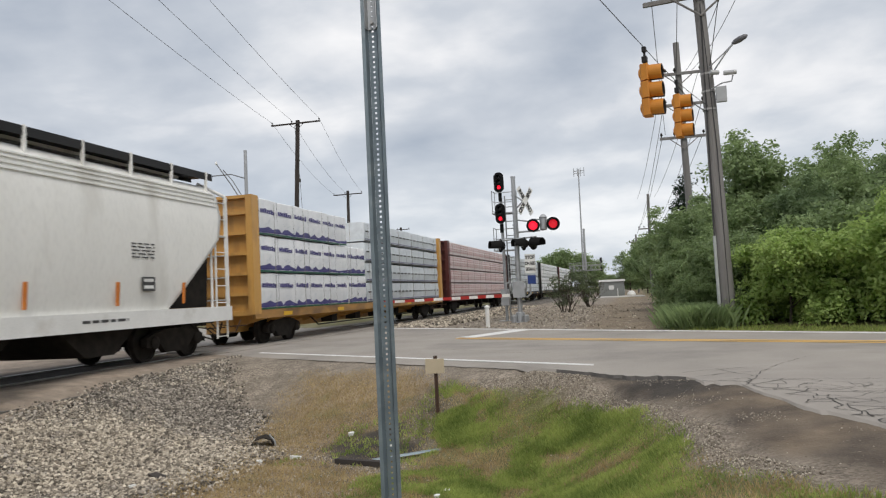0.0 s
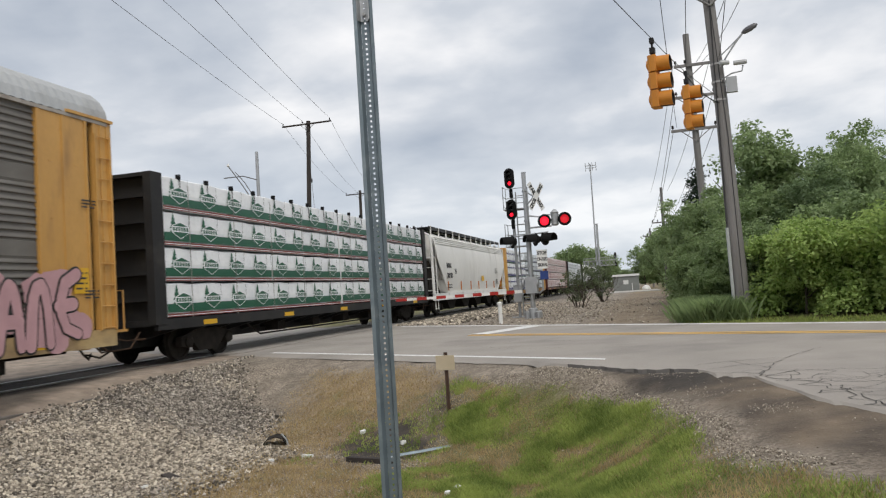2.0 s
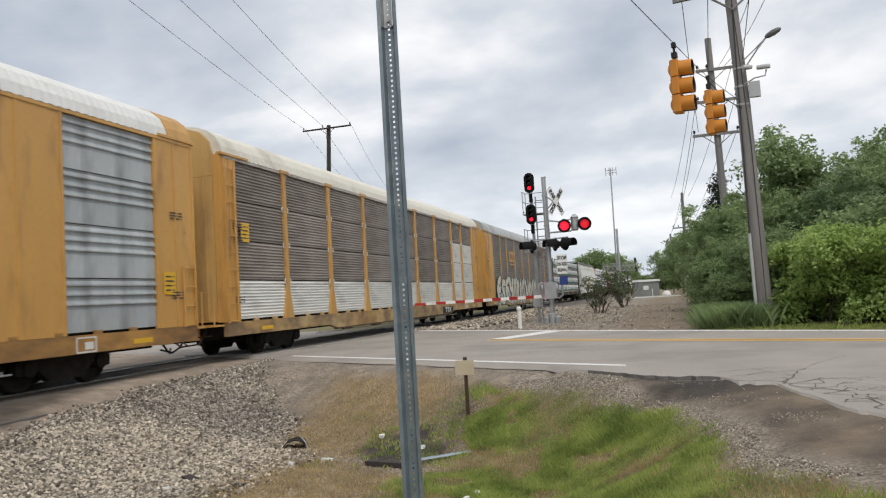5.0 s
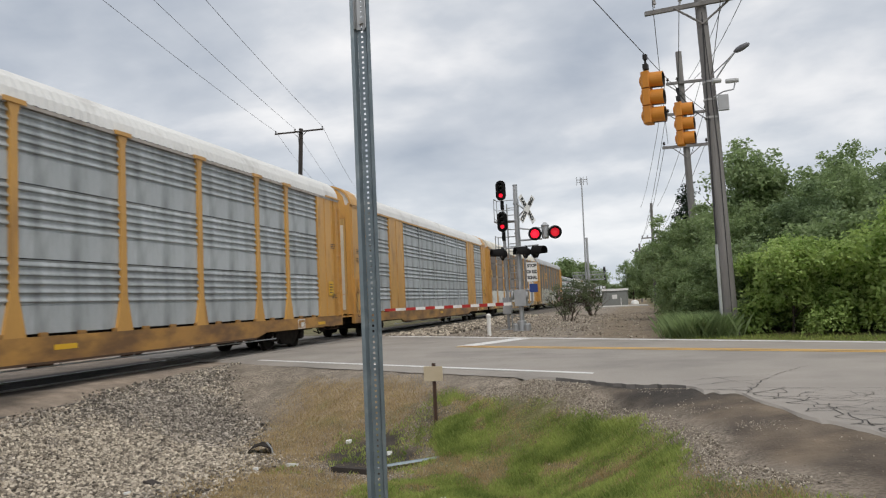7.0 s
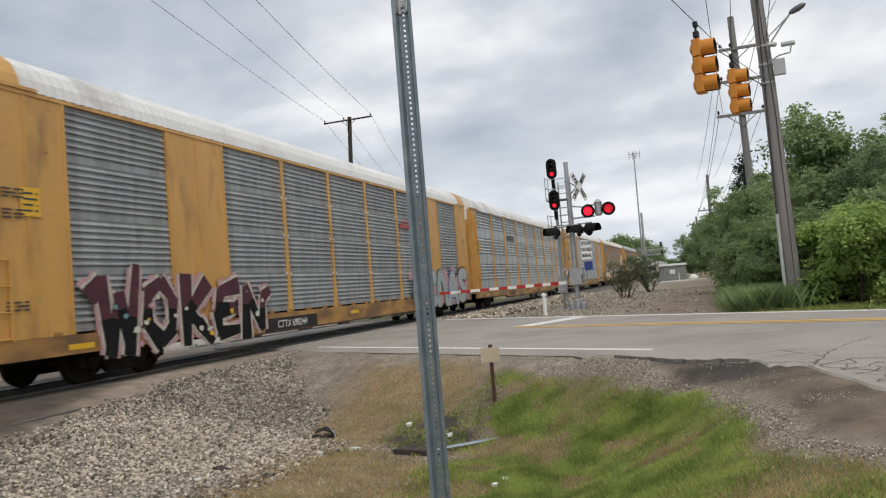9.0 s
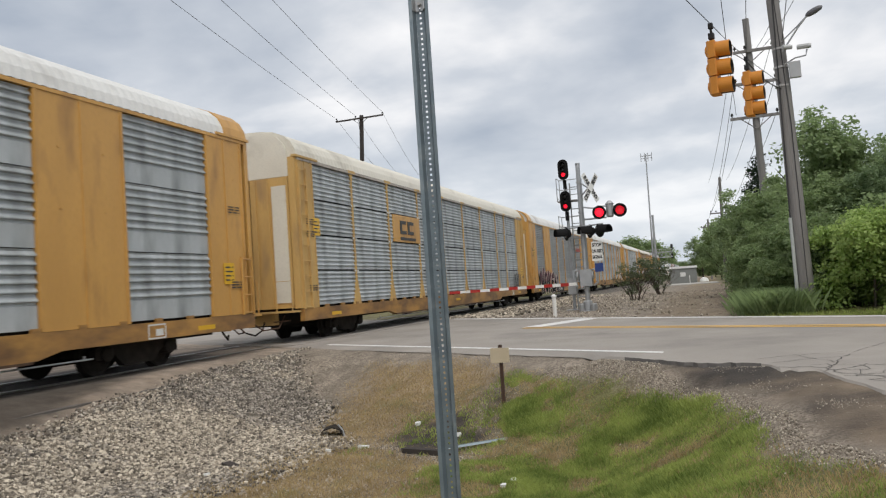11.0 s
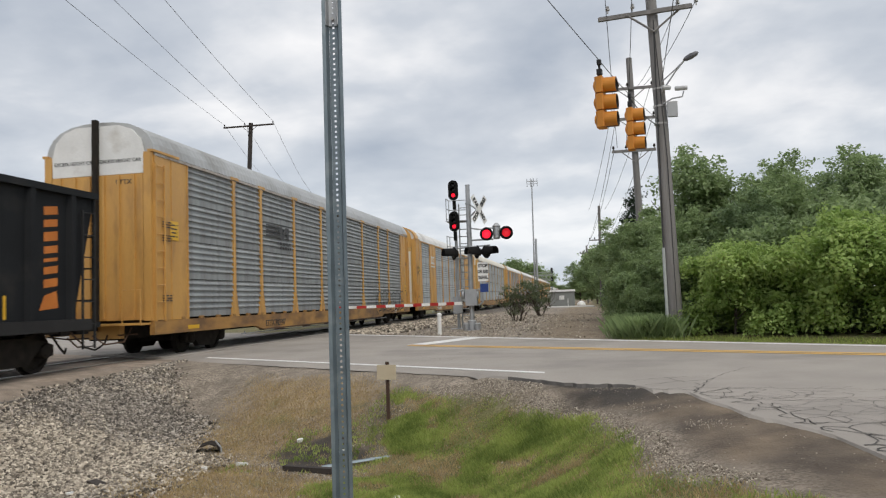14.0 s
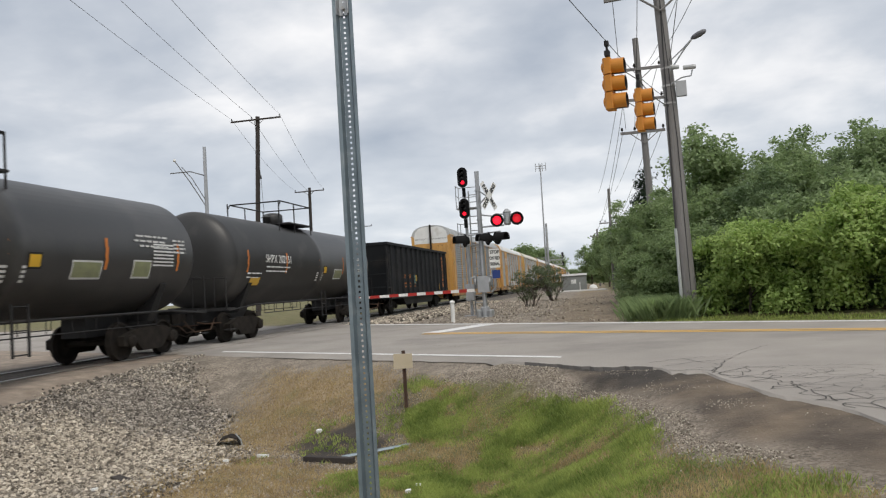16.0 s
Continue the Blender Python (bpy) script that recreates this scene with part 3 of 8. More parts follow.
def build_ground():
    def steps(lo, hi, dense_lo, dense_hi, d):
        v = list(np.arange(dense_lo, dense_hi + d / 2, d))
        s, a = d, dense_hi
        while a < hi:
            s *= 1.18
            a = min(hi, a + s)
            v.append(a)
        s, a = d, dense_lo
        while a > lo:
            s *= 1.18
            a = max(lo, a - s)
            v.insert(0, a)
        return v

    xs, ys = steps(-2500, 2500, -12, 7, 0.14), steps(-1500, 3500, 4, 24, 0.14)
    verts = [(x, y, land(x, y)) for y in ys for x in xs]
    n = len(xs)
    faces = [(j * n + i, j * n + i + 1, (j + 1) * n + i + 1, (j + 1) * n + i) for j in range(len(ys) - 1) for i in range(n - 1)]
    me = bpy.data.meshes.new("ground")
    me.from_pydata(verts, [], faces)
    col = me.color_attributes.new("zone", "FLOAT_COLOR", "POINT")
    col.data.foreach_set("color", [c for x, y, z in verts for c in zone(x, y)])
    col = me.color_attributes.new("apron", "FLOAT_COLOR", "POINT")
    col.data.foreach_set("color", [c for x, y, z in verts for c in (apron(x, y) if y < near_edge(x) else 0.0, stain_shade(x, y), apron(x, y) if y > near_edge(x) else 0.0, 1.0)])
    me.polygons.foreach_set("use_smooth", [True] * len(faces))
    me.materials.append(ground_material())
    tagged(new("ground", me), "gravel, dirt and grass verge beside the railway crossing", "ground", kind="structure")


build_ground()


def strip(bm, pts_a, pts_b, z, mi=0):
    """A flat band between two lines of (x, y)."""
    A = [bm.verts.new((x, y, z)) for x, y in pts_a]
    B = [bm.verts.new((x, y, z)) for x, y in pts_b]
    for k in range(len(A) - 1):
        bm.faces.new((A[k], A[k + 1], B[k + 1], B[k])).material_index = mi


def build_road():
    rng = random.Random(4)
    bm = bmesh.new()
    xs = [-900, -300, -120, -60, -30, -20, -16] + [-14 + 0.25 * k for k in range(53)] + [-0.95 + 0.06 * k for k in range(62)] + [2.8 + 0.25 * k for k in range(37)] + [14, 20, 40, 100, 300, 900]
    near, far = [], []
    for x in xs:
        e = near_edge(x) - 0.28
        if -10 < x < 12:
            e += 0.10 * noise.noise((x * 2.2, 0, 5)) + 0.05 * noise.noise((x * 7, 0, 9))
        if x > -2.0:
            y = lip_y(x)
            rough = 0.12 if x < 0.5 else 0.8
            e = min(e, y + rough * 0.22 * noise.noise((x * 2.0, 3, 2)) + 0.14 * noise.noise((x * 6.5, 1, 7)) + 0.07 * noise.noise((x * 17, 5, 1)))
        if x > 2.6:
            e = -14 - 0.3 * x
        near.append((x, e))
        far.append((x, far_edge(x) + 0.55))
    top, low = [], []
    for k, x in enumerate(xs):
        (xa, ya), (xb, yb) = near[k], far[k]
        cells = 14
        top.append([bm.verts.new((x, ya + (yb - ya) * j / cells, 0.012)) for j in range(cells + 1)])
        broken = -1.7 < x < 0.7
        low.append(bm.verts.new((x, ya - (0.07 if broken else 0.3), -0.05 if broken else -0.045)))
    for a, b, la, lb in zip(top, top[1:], low, low[1:]):
        for j in range(len(a) - 1):
            bm.faces.new((a[j], b[j], b[j + 1], a[j + 1]))
        # the broken stretch takes the darker asphalt as a painted shadow line
        bm.faces.new((la, lb, b[0], a[0])).material_index = 1 if -1.5 < la.co.x < 0.6 else 0
    road = part("road", bm, [ASPHALT, ASPHALT_DARK], None, smooth=False)
    tagged(road, "worn grey asphalt two-lane road with cracked broken edge", "road", kind="structure")
    # painted lines
    for name, fn, off, w, x0, x1, mt in (
            ("edge_line", near_edge, -0.1, 0.22, -9.3, -0.7, LINE_WHITE),
            ("edge_line", far_edge, -0.12, 0.36, -9.6, 60, LINE_WHITE),
            ("centre_line", lambda x: 17.62 - 0.576 * x, -0.2, 0.25, -4.9, 60, LINE_YELLOW),
            ("centre_line", lambda x: 17.62 - 0.576 * x, 0.17, 0.25, -4.9, 60, LINE_YELLOW)):
        bm = bmesh.new()
        ln = [x0 + (x1 - x0) * k / 80 for k in range(81)]
        strip(bm, [(x, fn(x) + off) for x in ln], [(x, fn(x) + off + w) for x in ln], 0.018)
        part(name, bm, mt, road)
    bm = bmesh.new()
    strip(bm, [(-3.25, 23.55), (-4.45, 20.45)], [(-3.85, 23.95), (-5.0, 20.75)], 0.018)
    part("stop_line", bm, LINE_WHITE, road)
    # tar-filled cracks and alligator cracking
    bm = bmesh.new()

    # a mesh of fine alligator cracks: the borders of uneven cells
    cell = 0.24
    node = {}
    for i in range(-2, 32):
        for j in range(0, 30):
            node[i, j] = (0.6 + cell * (i + 0.5 * (j % 2)) + rng.uniform(-0.11, 0.11), 4.2 + cell * 0.85 * j + rng.uniform(-0.10, 0.10))
    for (i, j), (ax, ay) in node.items():
        for n in ((i + 1, j), (i + (j % 2), j + 1), (i + (j % 2) - 1, j + 1)):
            if n not in node or rng.random() < 0.40:
                continue
            bx, by = node[n]
            ins = min(ax - paved_edge(ay), bx - paved_edge(by))
            far = max(0.0, ins - 1.3) + 0.5 * max(0, ay - 9.2)
            if ins < 0.02 or ay > 10.6 or rng.random() < far * 0.55:
                continue
            mx, my = (ax + bx) / 2 + rng.uniform(-0.07, 0.07), (ay + by) / 2 + rng.uniform(-0.06, 0.06)
            for p, q in (((ax, ay), (mx, my)), ((mx, my), (bx, by))):
                l = math.hypot(q[0] - p[0], q[1] - p[1]) or 1
                ww = rng.uniform(0.0015, 0.004) + 0.005 * max(0, 1 - ins / 0.8)
                nx, ny = -(q[1] - p[1]) / l * ww, (q[0] - p[0]) / l * ww
                bm.faces.new([bm.verts.new((u[0] + k * nx, u[1] + k * ny, 0.0165)) for u, k in ((p, -1), (q, -1), (q, 1), (p, 1))])
    def long_crack(pts, w):
        fine_pts = []
        for (ax, ay), (bx, by) in zip(pts, pts[1:]):
            n = max(2, int(math.hypot(bx - ax, by - ay) / 0.09))
            fine_pts += [(ax + (bx - ax) * k / n + rng.uniform(-0.025, 0.025), ay + (by - ay) * k / n + rng.uniform(-0.035, 0.035)) for k in range(n)]
        for (ax, ay), (bx, by) in zip(fine_pts, fine_pts[1:]):
            if rng.random() < 0.12:
                continue
            l = math.hypot(bx - ax, by - ay) or 1
            ww = w * rng.uniform(0.4, 1.4)
            nx, ny = -(by - ay) / l * ww, (bx - ax) / l * ww
            bm.faces.new([bm.verts.new((q[0] + k * nx, q[1] + k * ny, 0.0172)) for q, k in (((ax, ay), -1), ((bx, by), -1), ((bx, by), 1), ((ax, ay), 1))])

    long_crack([(1.25, 9.6), (1.41, 10.12), (1.6, 10.9), (1.99, 11.8), (2.66, 13.03)], 0.0072)
    long_crack([(0.6, 10.95), (0.9, 11.25), (1.53, 11.49), (1.9, 11.6)], 0.0072)
    long_crack([(0.75, 10.5), (1.1, 10.75), (1.35, 10.9), (1.7, 11.0)], 0.0060)
    long_crack([(1.1, 11.35), (1.2, 10.95), (1.42, 10.55), (1.5, 10.2)], 0.0054)
    long_crack([(1.41, 10.12), (2.2, 10.0), (3.69, 9.7), (5.5, 9.2)], 0.0048)
    long_crack([(1.3, 9.3), (1.9, 8.9), (2.6, 8.85), (3.6, 8.6), (5.0, 8.1)], 0.0072)
    long_crack([(-4.6, 16.9), (-3.4, 15.9), (-2.9, 15.3), (-1.6, 14.9)], 0.0048)
    long_crack([(-3.2, 17.4), (-2.0, 16.9), (-1.4, 16.4)], 0.0048)
    tagged(part("crack", bm, ASPHALT_DARK, road), kind="stuff")
    # concrete-and-asphalt panels between the rails
    bm = bmesh.new()
    for x0, x1 in ((-0.66, 0.66), (-1.75, -0.86), (0.86, 1.75)):
        ya = near_edge(TRACK_X + 0.5 * (x0 + x1))
        box(bm, TRACK_X + x0, TRACK_X + x1, ya - 0.5, ya + 13.5, -0.02, 0.028)
    part("crossing_panel", bm, ASPHALT, road)


build_road()


def build_track():
    track = thing("railway_track", pose(TRACK_X, 0, 0), "steel rails on dark timber sleepers in dusty ballast", "railway track", kind="structure")
    head = [(-0.036, 0), (0.036, 0), (0.034, -0.035), (0.012, -0.045), (0.012, -0.13), (0.07, -0.15), (-0.07, -0.15), (-0.012, -0.13), (-0.012, -0.045), (-0.034, -0.035)]
    for s in (-0.7535, 0.7535):
        bm = bmesh.new()
        prism(bm, [(s + u, w) for u, w in head], "y", -420, 620)
        part("rail", bm, STEEL, track)
    bm = bmesh.new()
    prism(bm, [(-2.6, -0.2), (-1.5, -0.16), (1.5, -0.16), (2.6, -0.2), (2.6, -0.3), (-2.6, -0.3)], "y", -420, 620)
    part("ballast_bed", bm, STONE, track)
    bm = bmesh.new()
    box(bm, -1.3, 1.3, -0.12, 0.12, -0.2, -0.135)
    tie = part("sleeper", bm, GRIME, track)
    tie.location.y = 4.0
    for k in range(1, 70):
        if 4 + 0.55 * k < 18:
            o = new("sleeper", tie.data)
            o.parent = track
            o.location.y = 4.0 + 0.55 * k


build_track()


# ---- railway cars ----
WHEELSETS = []


def wheel_mesh(r):
    bm = bmesh.new()
    for s in (-1, 1):
        disc_lathe(bm, [(0.09, s * 0.66), (0.10, s * 0.69), (r - 0.12, s * 0.705), (r - 0.08, s * 0.69), (r + 0.025, s * 0.69), (r + 0.02, s * 0.715), (r, s * 0.725), (r - 0.01, s * 0.815), (r - 0.07, s * 0.818), (r - 0.09, s * 0.77), (0.14, s * 0.76), (0.12, s * 0.83), (0.05, s * 0.83)], 28, axis="x")
        for k in range(4):
            a = k * math.pi / 2
            box(bm, s * 0.83 - 0.01, s * 0.83 + 0.01, 0.07 * math.cos(a) - 0.012, 0.07 * math.cos(a) + 0.012, 0.07 * math.sin(a) - 0.012, 0.07 * math.sin(a) + 0.012)
    tube(bm, (-0.66, 0, 0), (0.66, 0, 0), 0.075, 10)
    me = bpy.data.meshes.new("wheelset")
    bmesh.ops.recalc_face_normals(bm, faces=bm.faces)
    bm.to_mesh(me)
    bm.free()
    me.materials.append(GRIME)
    return me


def sideframe_mesh(r):
    bm = bmesh.new()
    for s in (-1, 1):
        x0, x1 = sorted((s * 0.90, s * 1.06))
        arch = [(-1.16, r - 0.10), (-0.98, r - 0.12), (-0.72, r + 0.02), (-0.42, r - 0.26), (0.42, r - 0.26), (0.72, r + 0.02), (0.98, r - 0.12), (1.16, r - 0.10), (1.16, r + 0.12), (0.9, r + 0.2), (0.45, r + 0.3), (-0.45, r + 0.3), (-0.9, r + 0.2), (-1.16, r + 0.12)]
        prism(bm, arch, "x", x0, x1)
        for y in (-0.89, 0.89):
            disc_lathe(bm, [(0.15, x0 - 0.02), (0.15, x1 + 0.05), (0.09, x1 + 0.08)], 12, (0, y, r), "x")
        for y in (-0.2, 0, 0.2):
            disc_lathe(bm, [(0.075, r - 0.2), (0.075, r + 0.16)], 10, (s * 0.98, y, 0), "z")
    box(bm, -1.05, 1.05, -0.22, 0.22, r - 0.08, r + 0.26)
    me = bpy.data.meshes.new("sideframe")
    bmesh.ops.recalc_face_normals(bm, faces=bm.faces)
    bm.to_mesh(me)
    bm.free()
    me.materials.append(GRIME)
    return me


GEAR = {r: (wheel_mesh(r), sideframe_mesh(r)) for r in (0.42, 0.46)}


def add_truck(car, y, r):
    wheel, frame_me = GEAR[r]
    truck = part("truck", frame_me, GRIME, car)
    truck.location.y = y
    for off in (-0.89, 0.89):
        w = part("wheelset", wheel, GRIME, truck)
        w.location = (0, off, r)
        WHEELSETS.append((w, off, r))


def add_couplers(car, y0, y1, z=0.86):
    for y, s in ((y0, -1), (y1, 1)):
        bm = bmesh.new()
        box(bm, -0.09, 0.09, min(y, y + s * 0.62), max(y, y + s * 0.62), z - 0.1, z + 0.1)
        prism(bm, [(-0.2, y + s * 0.62), (0.16, y + s * 0.55), (0.2, y + s * 0.8), (0.05, y + s * 0.84), (-0.1, y + s * 0.72), (-0.2, y + s * 0.86)], "z", z - 0.15, z + 0.15)
        part("coupler", bm, GRIME, car)
        bm = bmesh.new()
        pts = [(0.35, y, z - 0.1), (0.38, y + s * 0.25, z - 0.42), (0.3, y + s * 0.5, z - 0.55), (0.15, y + s * 0.75, z - 0.45)]
        pipe(bm, pts, 0.025, 6)
        part("air_hose", bm, GRIME, car)
        bm = bmesh.new()
        pipe(bm, [(0.25, y, z - 0.15), (0.7, y + s * 0.1, z - 0.22), (1.2, y + s * 0.12, z - 0.2)], 0.018, 6)
        pipe(bm, [(0.9, y - s * 0.1, z - 0.05), (0.95, y + s * 0.3, z - 0.38), (0.6, y + s * 0.55, z - 0.42), (0.3, y + s * 0.6, z - 0.2)], 0.02, 6)
        part("uncoupling_lever", bm, RUST, car)


def ladder(car, x, y, z0, z1, w, material, axis="y", n=None):
    """Grab irons and stiles on a car's side (axis y) or end (axis x)."""
    bm = bmesh.new()
    n = n or int((z1 - z0) / 0.42)
    for k in range(n + 1):
        z = z0 + (z1 - z0) * k / n
        a, b = ((x, y - w / 2, z), (x, y + w / 2, z)) if axis == "y" else ((x - w / 2, y, z), (x + w / 2, y, z))
        tube(bm, a, b, 0.014, 6)
    for s in (-1, 1):
        a = (x, y + s * w / 2) if axis == "y" else (x + s * w / 2, y)
        box(bm, a[0] - 0.02, a[0] + 0.02, a[1] - 0.02, a[1] + 0.02, z0 - 0.05, z1 + 0.05)
    part("ladder", bm, material, car)


def place_car(name, u0, u1, label, group="cars of the freight train"):
    """A car whose ends lie at u0 and u1 along the train at the start."""
    car = thing(name, pose(TRACK_X, (u0 + u1) / 2, 0), label, "railway car", group)
    CARS.append((car, (u0 + u1) / 2))
    return car, (u1 - u0) / 2


CARS = []


def panel_mesh(width, h, material, ridges=7, flat=0.12, deep=1.0, seam=0.02):
    """A corrugated side panel, ridges running along the car, with an open seam above and below; origin at its lower rear corner."""
    bm = bmesh.new()
    prof = [(-0.03, 0.5 * seam), (0.03, 0.5 * seam), (0.03, max(flat * h, 0.03))]
    lo = prof[-1][1]
    step = (h - 0.04 - lo) / ridges
    for k in range(ridges):
        z = lo + k * step
        prof += [(0.032 - 0.026 * deep, z + 0.10 * step), (0.032 - 0.026 * deep, z + 0.30 * step), (0.032 + 0.026 * deep, z + 0.44 * step), (0.032 + 0.026 * deep, z + 0.56 * step), (0.032 - 0.02 * deep, z + 0.96 * step)]
    prof += [(0.03, h - 0.5 * seam), (-0.03, h - 0.5 * seam)]
    cols = [[bm.verts.new((x, y, z)) for x, z in prof] for y in (0.012, width - 0.012)]
    for k in range(len(prof) - 1):
        bm.faces.new((cols[0][k], cols[1][k], cols[1][k + 1], cols[0][k + 1]))
    bm.faces.new(cols[0])
    bm.faces.new(cols[1][::-1])
    me = bpy.data.meshes.new("side_panel")
    bm.to_mesh(me)
    bm.free()
    me.materials.append(material)
    return me


LETTERS = {
    "E": (((0.95, 1.0), (0.08, 0.97), (0.1, 0.02), (0.95, 0.05)), ((0.1, 0.5), (0.75, 0.53))),
    "S": (((0.95, 0.9), (0.5, 1.0), (0.1, 0.8), (0.3, 0.56), (0.75, 0.45), (0.92, 0.2), (0.5, 0.0), (0.05, 0.1)),),
    "Y": (((0.05, 1.0), (0.15, 0.6), (0.5, 0.48), (0.9, 0.62), (0.95, 1.0)), ((0.9, 0.62), (0.8, 0.15), (0.4, -0.02))),
    "C": (((0.95, 0.85), (0.55, 1.0), (0.12, 0.75), (0.08, 0.3), (0.5, 0.0), (0.95, 0.14)),),
    "U": (((0.1, 1.0), (0.12, 0.25), (0.5, 0.0), (0.85, 0.22), (0.92, 1.0)),),
    "B": (((0.1, 0.0), (0.1, 1.0), (0.65, 0.97), (0.85, 0.75), (0.55, 0.53), (0.92, 0.28), (0.65, 0.02), (0.1, 0.0)),),
    "O": (((0.5, 0.0), (0.1, 0.28), (0.12, 0.75), (0.5, 1.0), (0.9, 0.72), (0.88, 0.26), (0.5, 0.0)),),
    "N": (((0.08, 0.0), (0.1, 0.7), (0.4, 1.0), (0.8, 0.85), (0.92, 0.0)),),
    "A": (((0.02, 0.0), (0.35, 0.85), (0.6, 1.0), (0.85, 0.7), (0.95, 0.0)), ((0.22, 0.38), (0.88, 0.38))),
    "R": (((0.08, 0.0), (0.12, 1.0), (0.75, 0.95), (0.85, 0.65), (0.2, 0.48), (0.95, 0.0)),),
    "W": (((0.0, 1.0), (0.25, 0.0), (0.5, 0.7), (0.72, 0.0), (1.0, 1.05)),),
}


def spray_word(car, word, y0, y1, z0, z1, fill, lines, half=0.15, rim=0.05, x=1.552, haze=None, seed=1):
    """A sprayed word: each letter is a bulging stroke with an outline, some with a cloud of overspray behind."""
    rng = random.Random(seed)
    w = (y1 - y0) / len(word)
    count = 0
    if haze:
        bm = bmesh.new()
        for k in range(9 * len(word)):
            cy, cz, r = rng.uniform(y0 - 0.15, y1 + 0.15), rng.uniform(z0 - 0.05, z1), rng.uniform(0.1, 0.34)
            bm.faces.new([bm.verts.new((x + 0.00015 * k, cy + r * rng.uniform(0.8, 1.25) * math.cos(a), max(0.5, cz + r * rng.uniform(0.8, 1.2) * math.sin(a)))) for a in (j * 0.5236 for j in range(12))])
        tagged(part("overspray", bm, haze, car), kind="stuff")
    for k, ch in enumerate(word):
        bm = bmesh.new()
        slant, rise = rng.uniform(-0.06, 0.10), rng.uniform(-0.05, 0.06) * (z1 - z0)
        for layer, hw in ((0, half + rim), (1, half)):
            for line in LETTERS[ch]:
                pts = [(y0 + w * (k + 0.10 + 0.80 * u + slant * v), z0 + rise + (z1 - z0) * v) for u, v in line]
                smooth = [pts[0]]
                for p, q, r in zip(pts, pts[1:], pts[2:]):
                    for f in (0.25, 0.5, 0.75):
                        a, b = 0.5 * (1 - f), 0.5 * f
                        smooth.append((p[0] * a + q[0] * 0.5 + r[0] * b, p[1] * a + q[1] * 0.5 + r[1] * b))
                smooth.append(pts[-1])
                for n, (p, q) in enumerate(zip(smooth, smooth[1:])):
                    d = math.hypot(q[0] - p[0], q[1] - p[1]) or 1
                    ny, nz = -(q[1] - p[1]) / d, (q[0] - p[0]) / d
                    ha = hw * (1.12 - 0.3 * n / len(smooth))
                    count += 1
                    lift = x + 0.008 + 0.012 * layer + 0.00004 * count % 0.010
                    ring = [(p[0] + ny * ha * math.cos(a) - nz * ha * math.sin(a), p[1] + nz * ha * math.cos(a) + ny * ha * math.sin(a)) for a in (0, 0.52, 1.05, 1.57, 2.09, 2.62, 3.14)]
                    ring = ring + [(q[0] - ny * ha * math.cos(a) + nz * ha * math.sin(a), q[1] - nz * ha * math.cos(a) - ny * ha * math.sin(a)) for a in (0, 0.52, 1.05, 1.57, 2.09, 2.62, 3.14)]
                    bm.faces.new([bm.verts.new((lift, yy, max(0.48, zz))) for yy, zz in ring]).material_index = layer
        part("graffiti_letter", bm, [lines[k % len(lines)], fill], car)


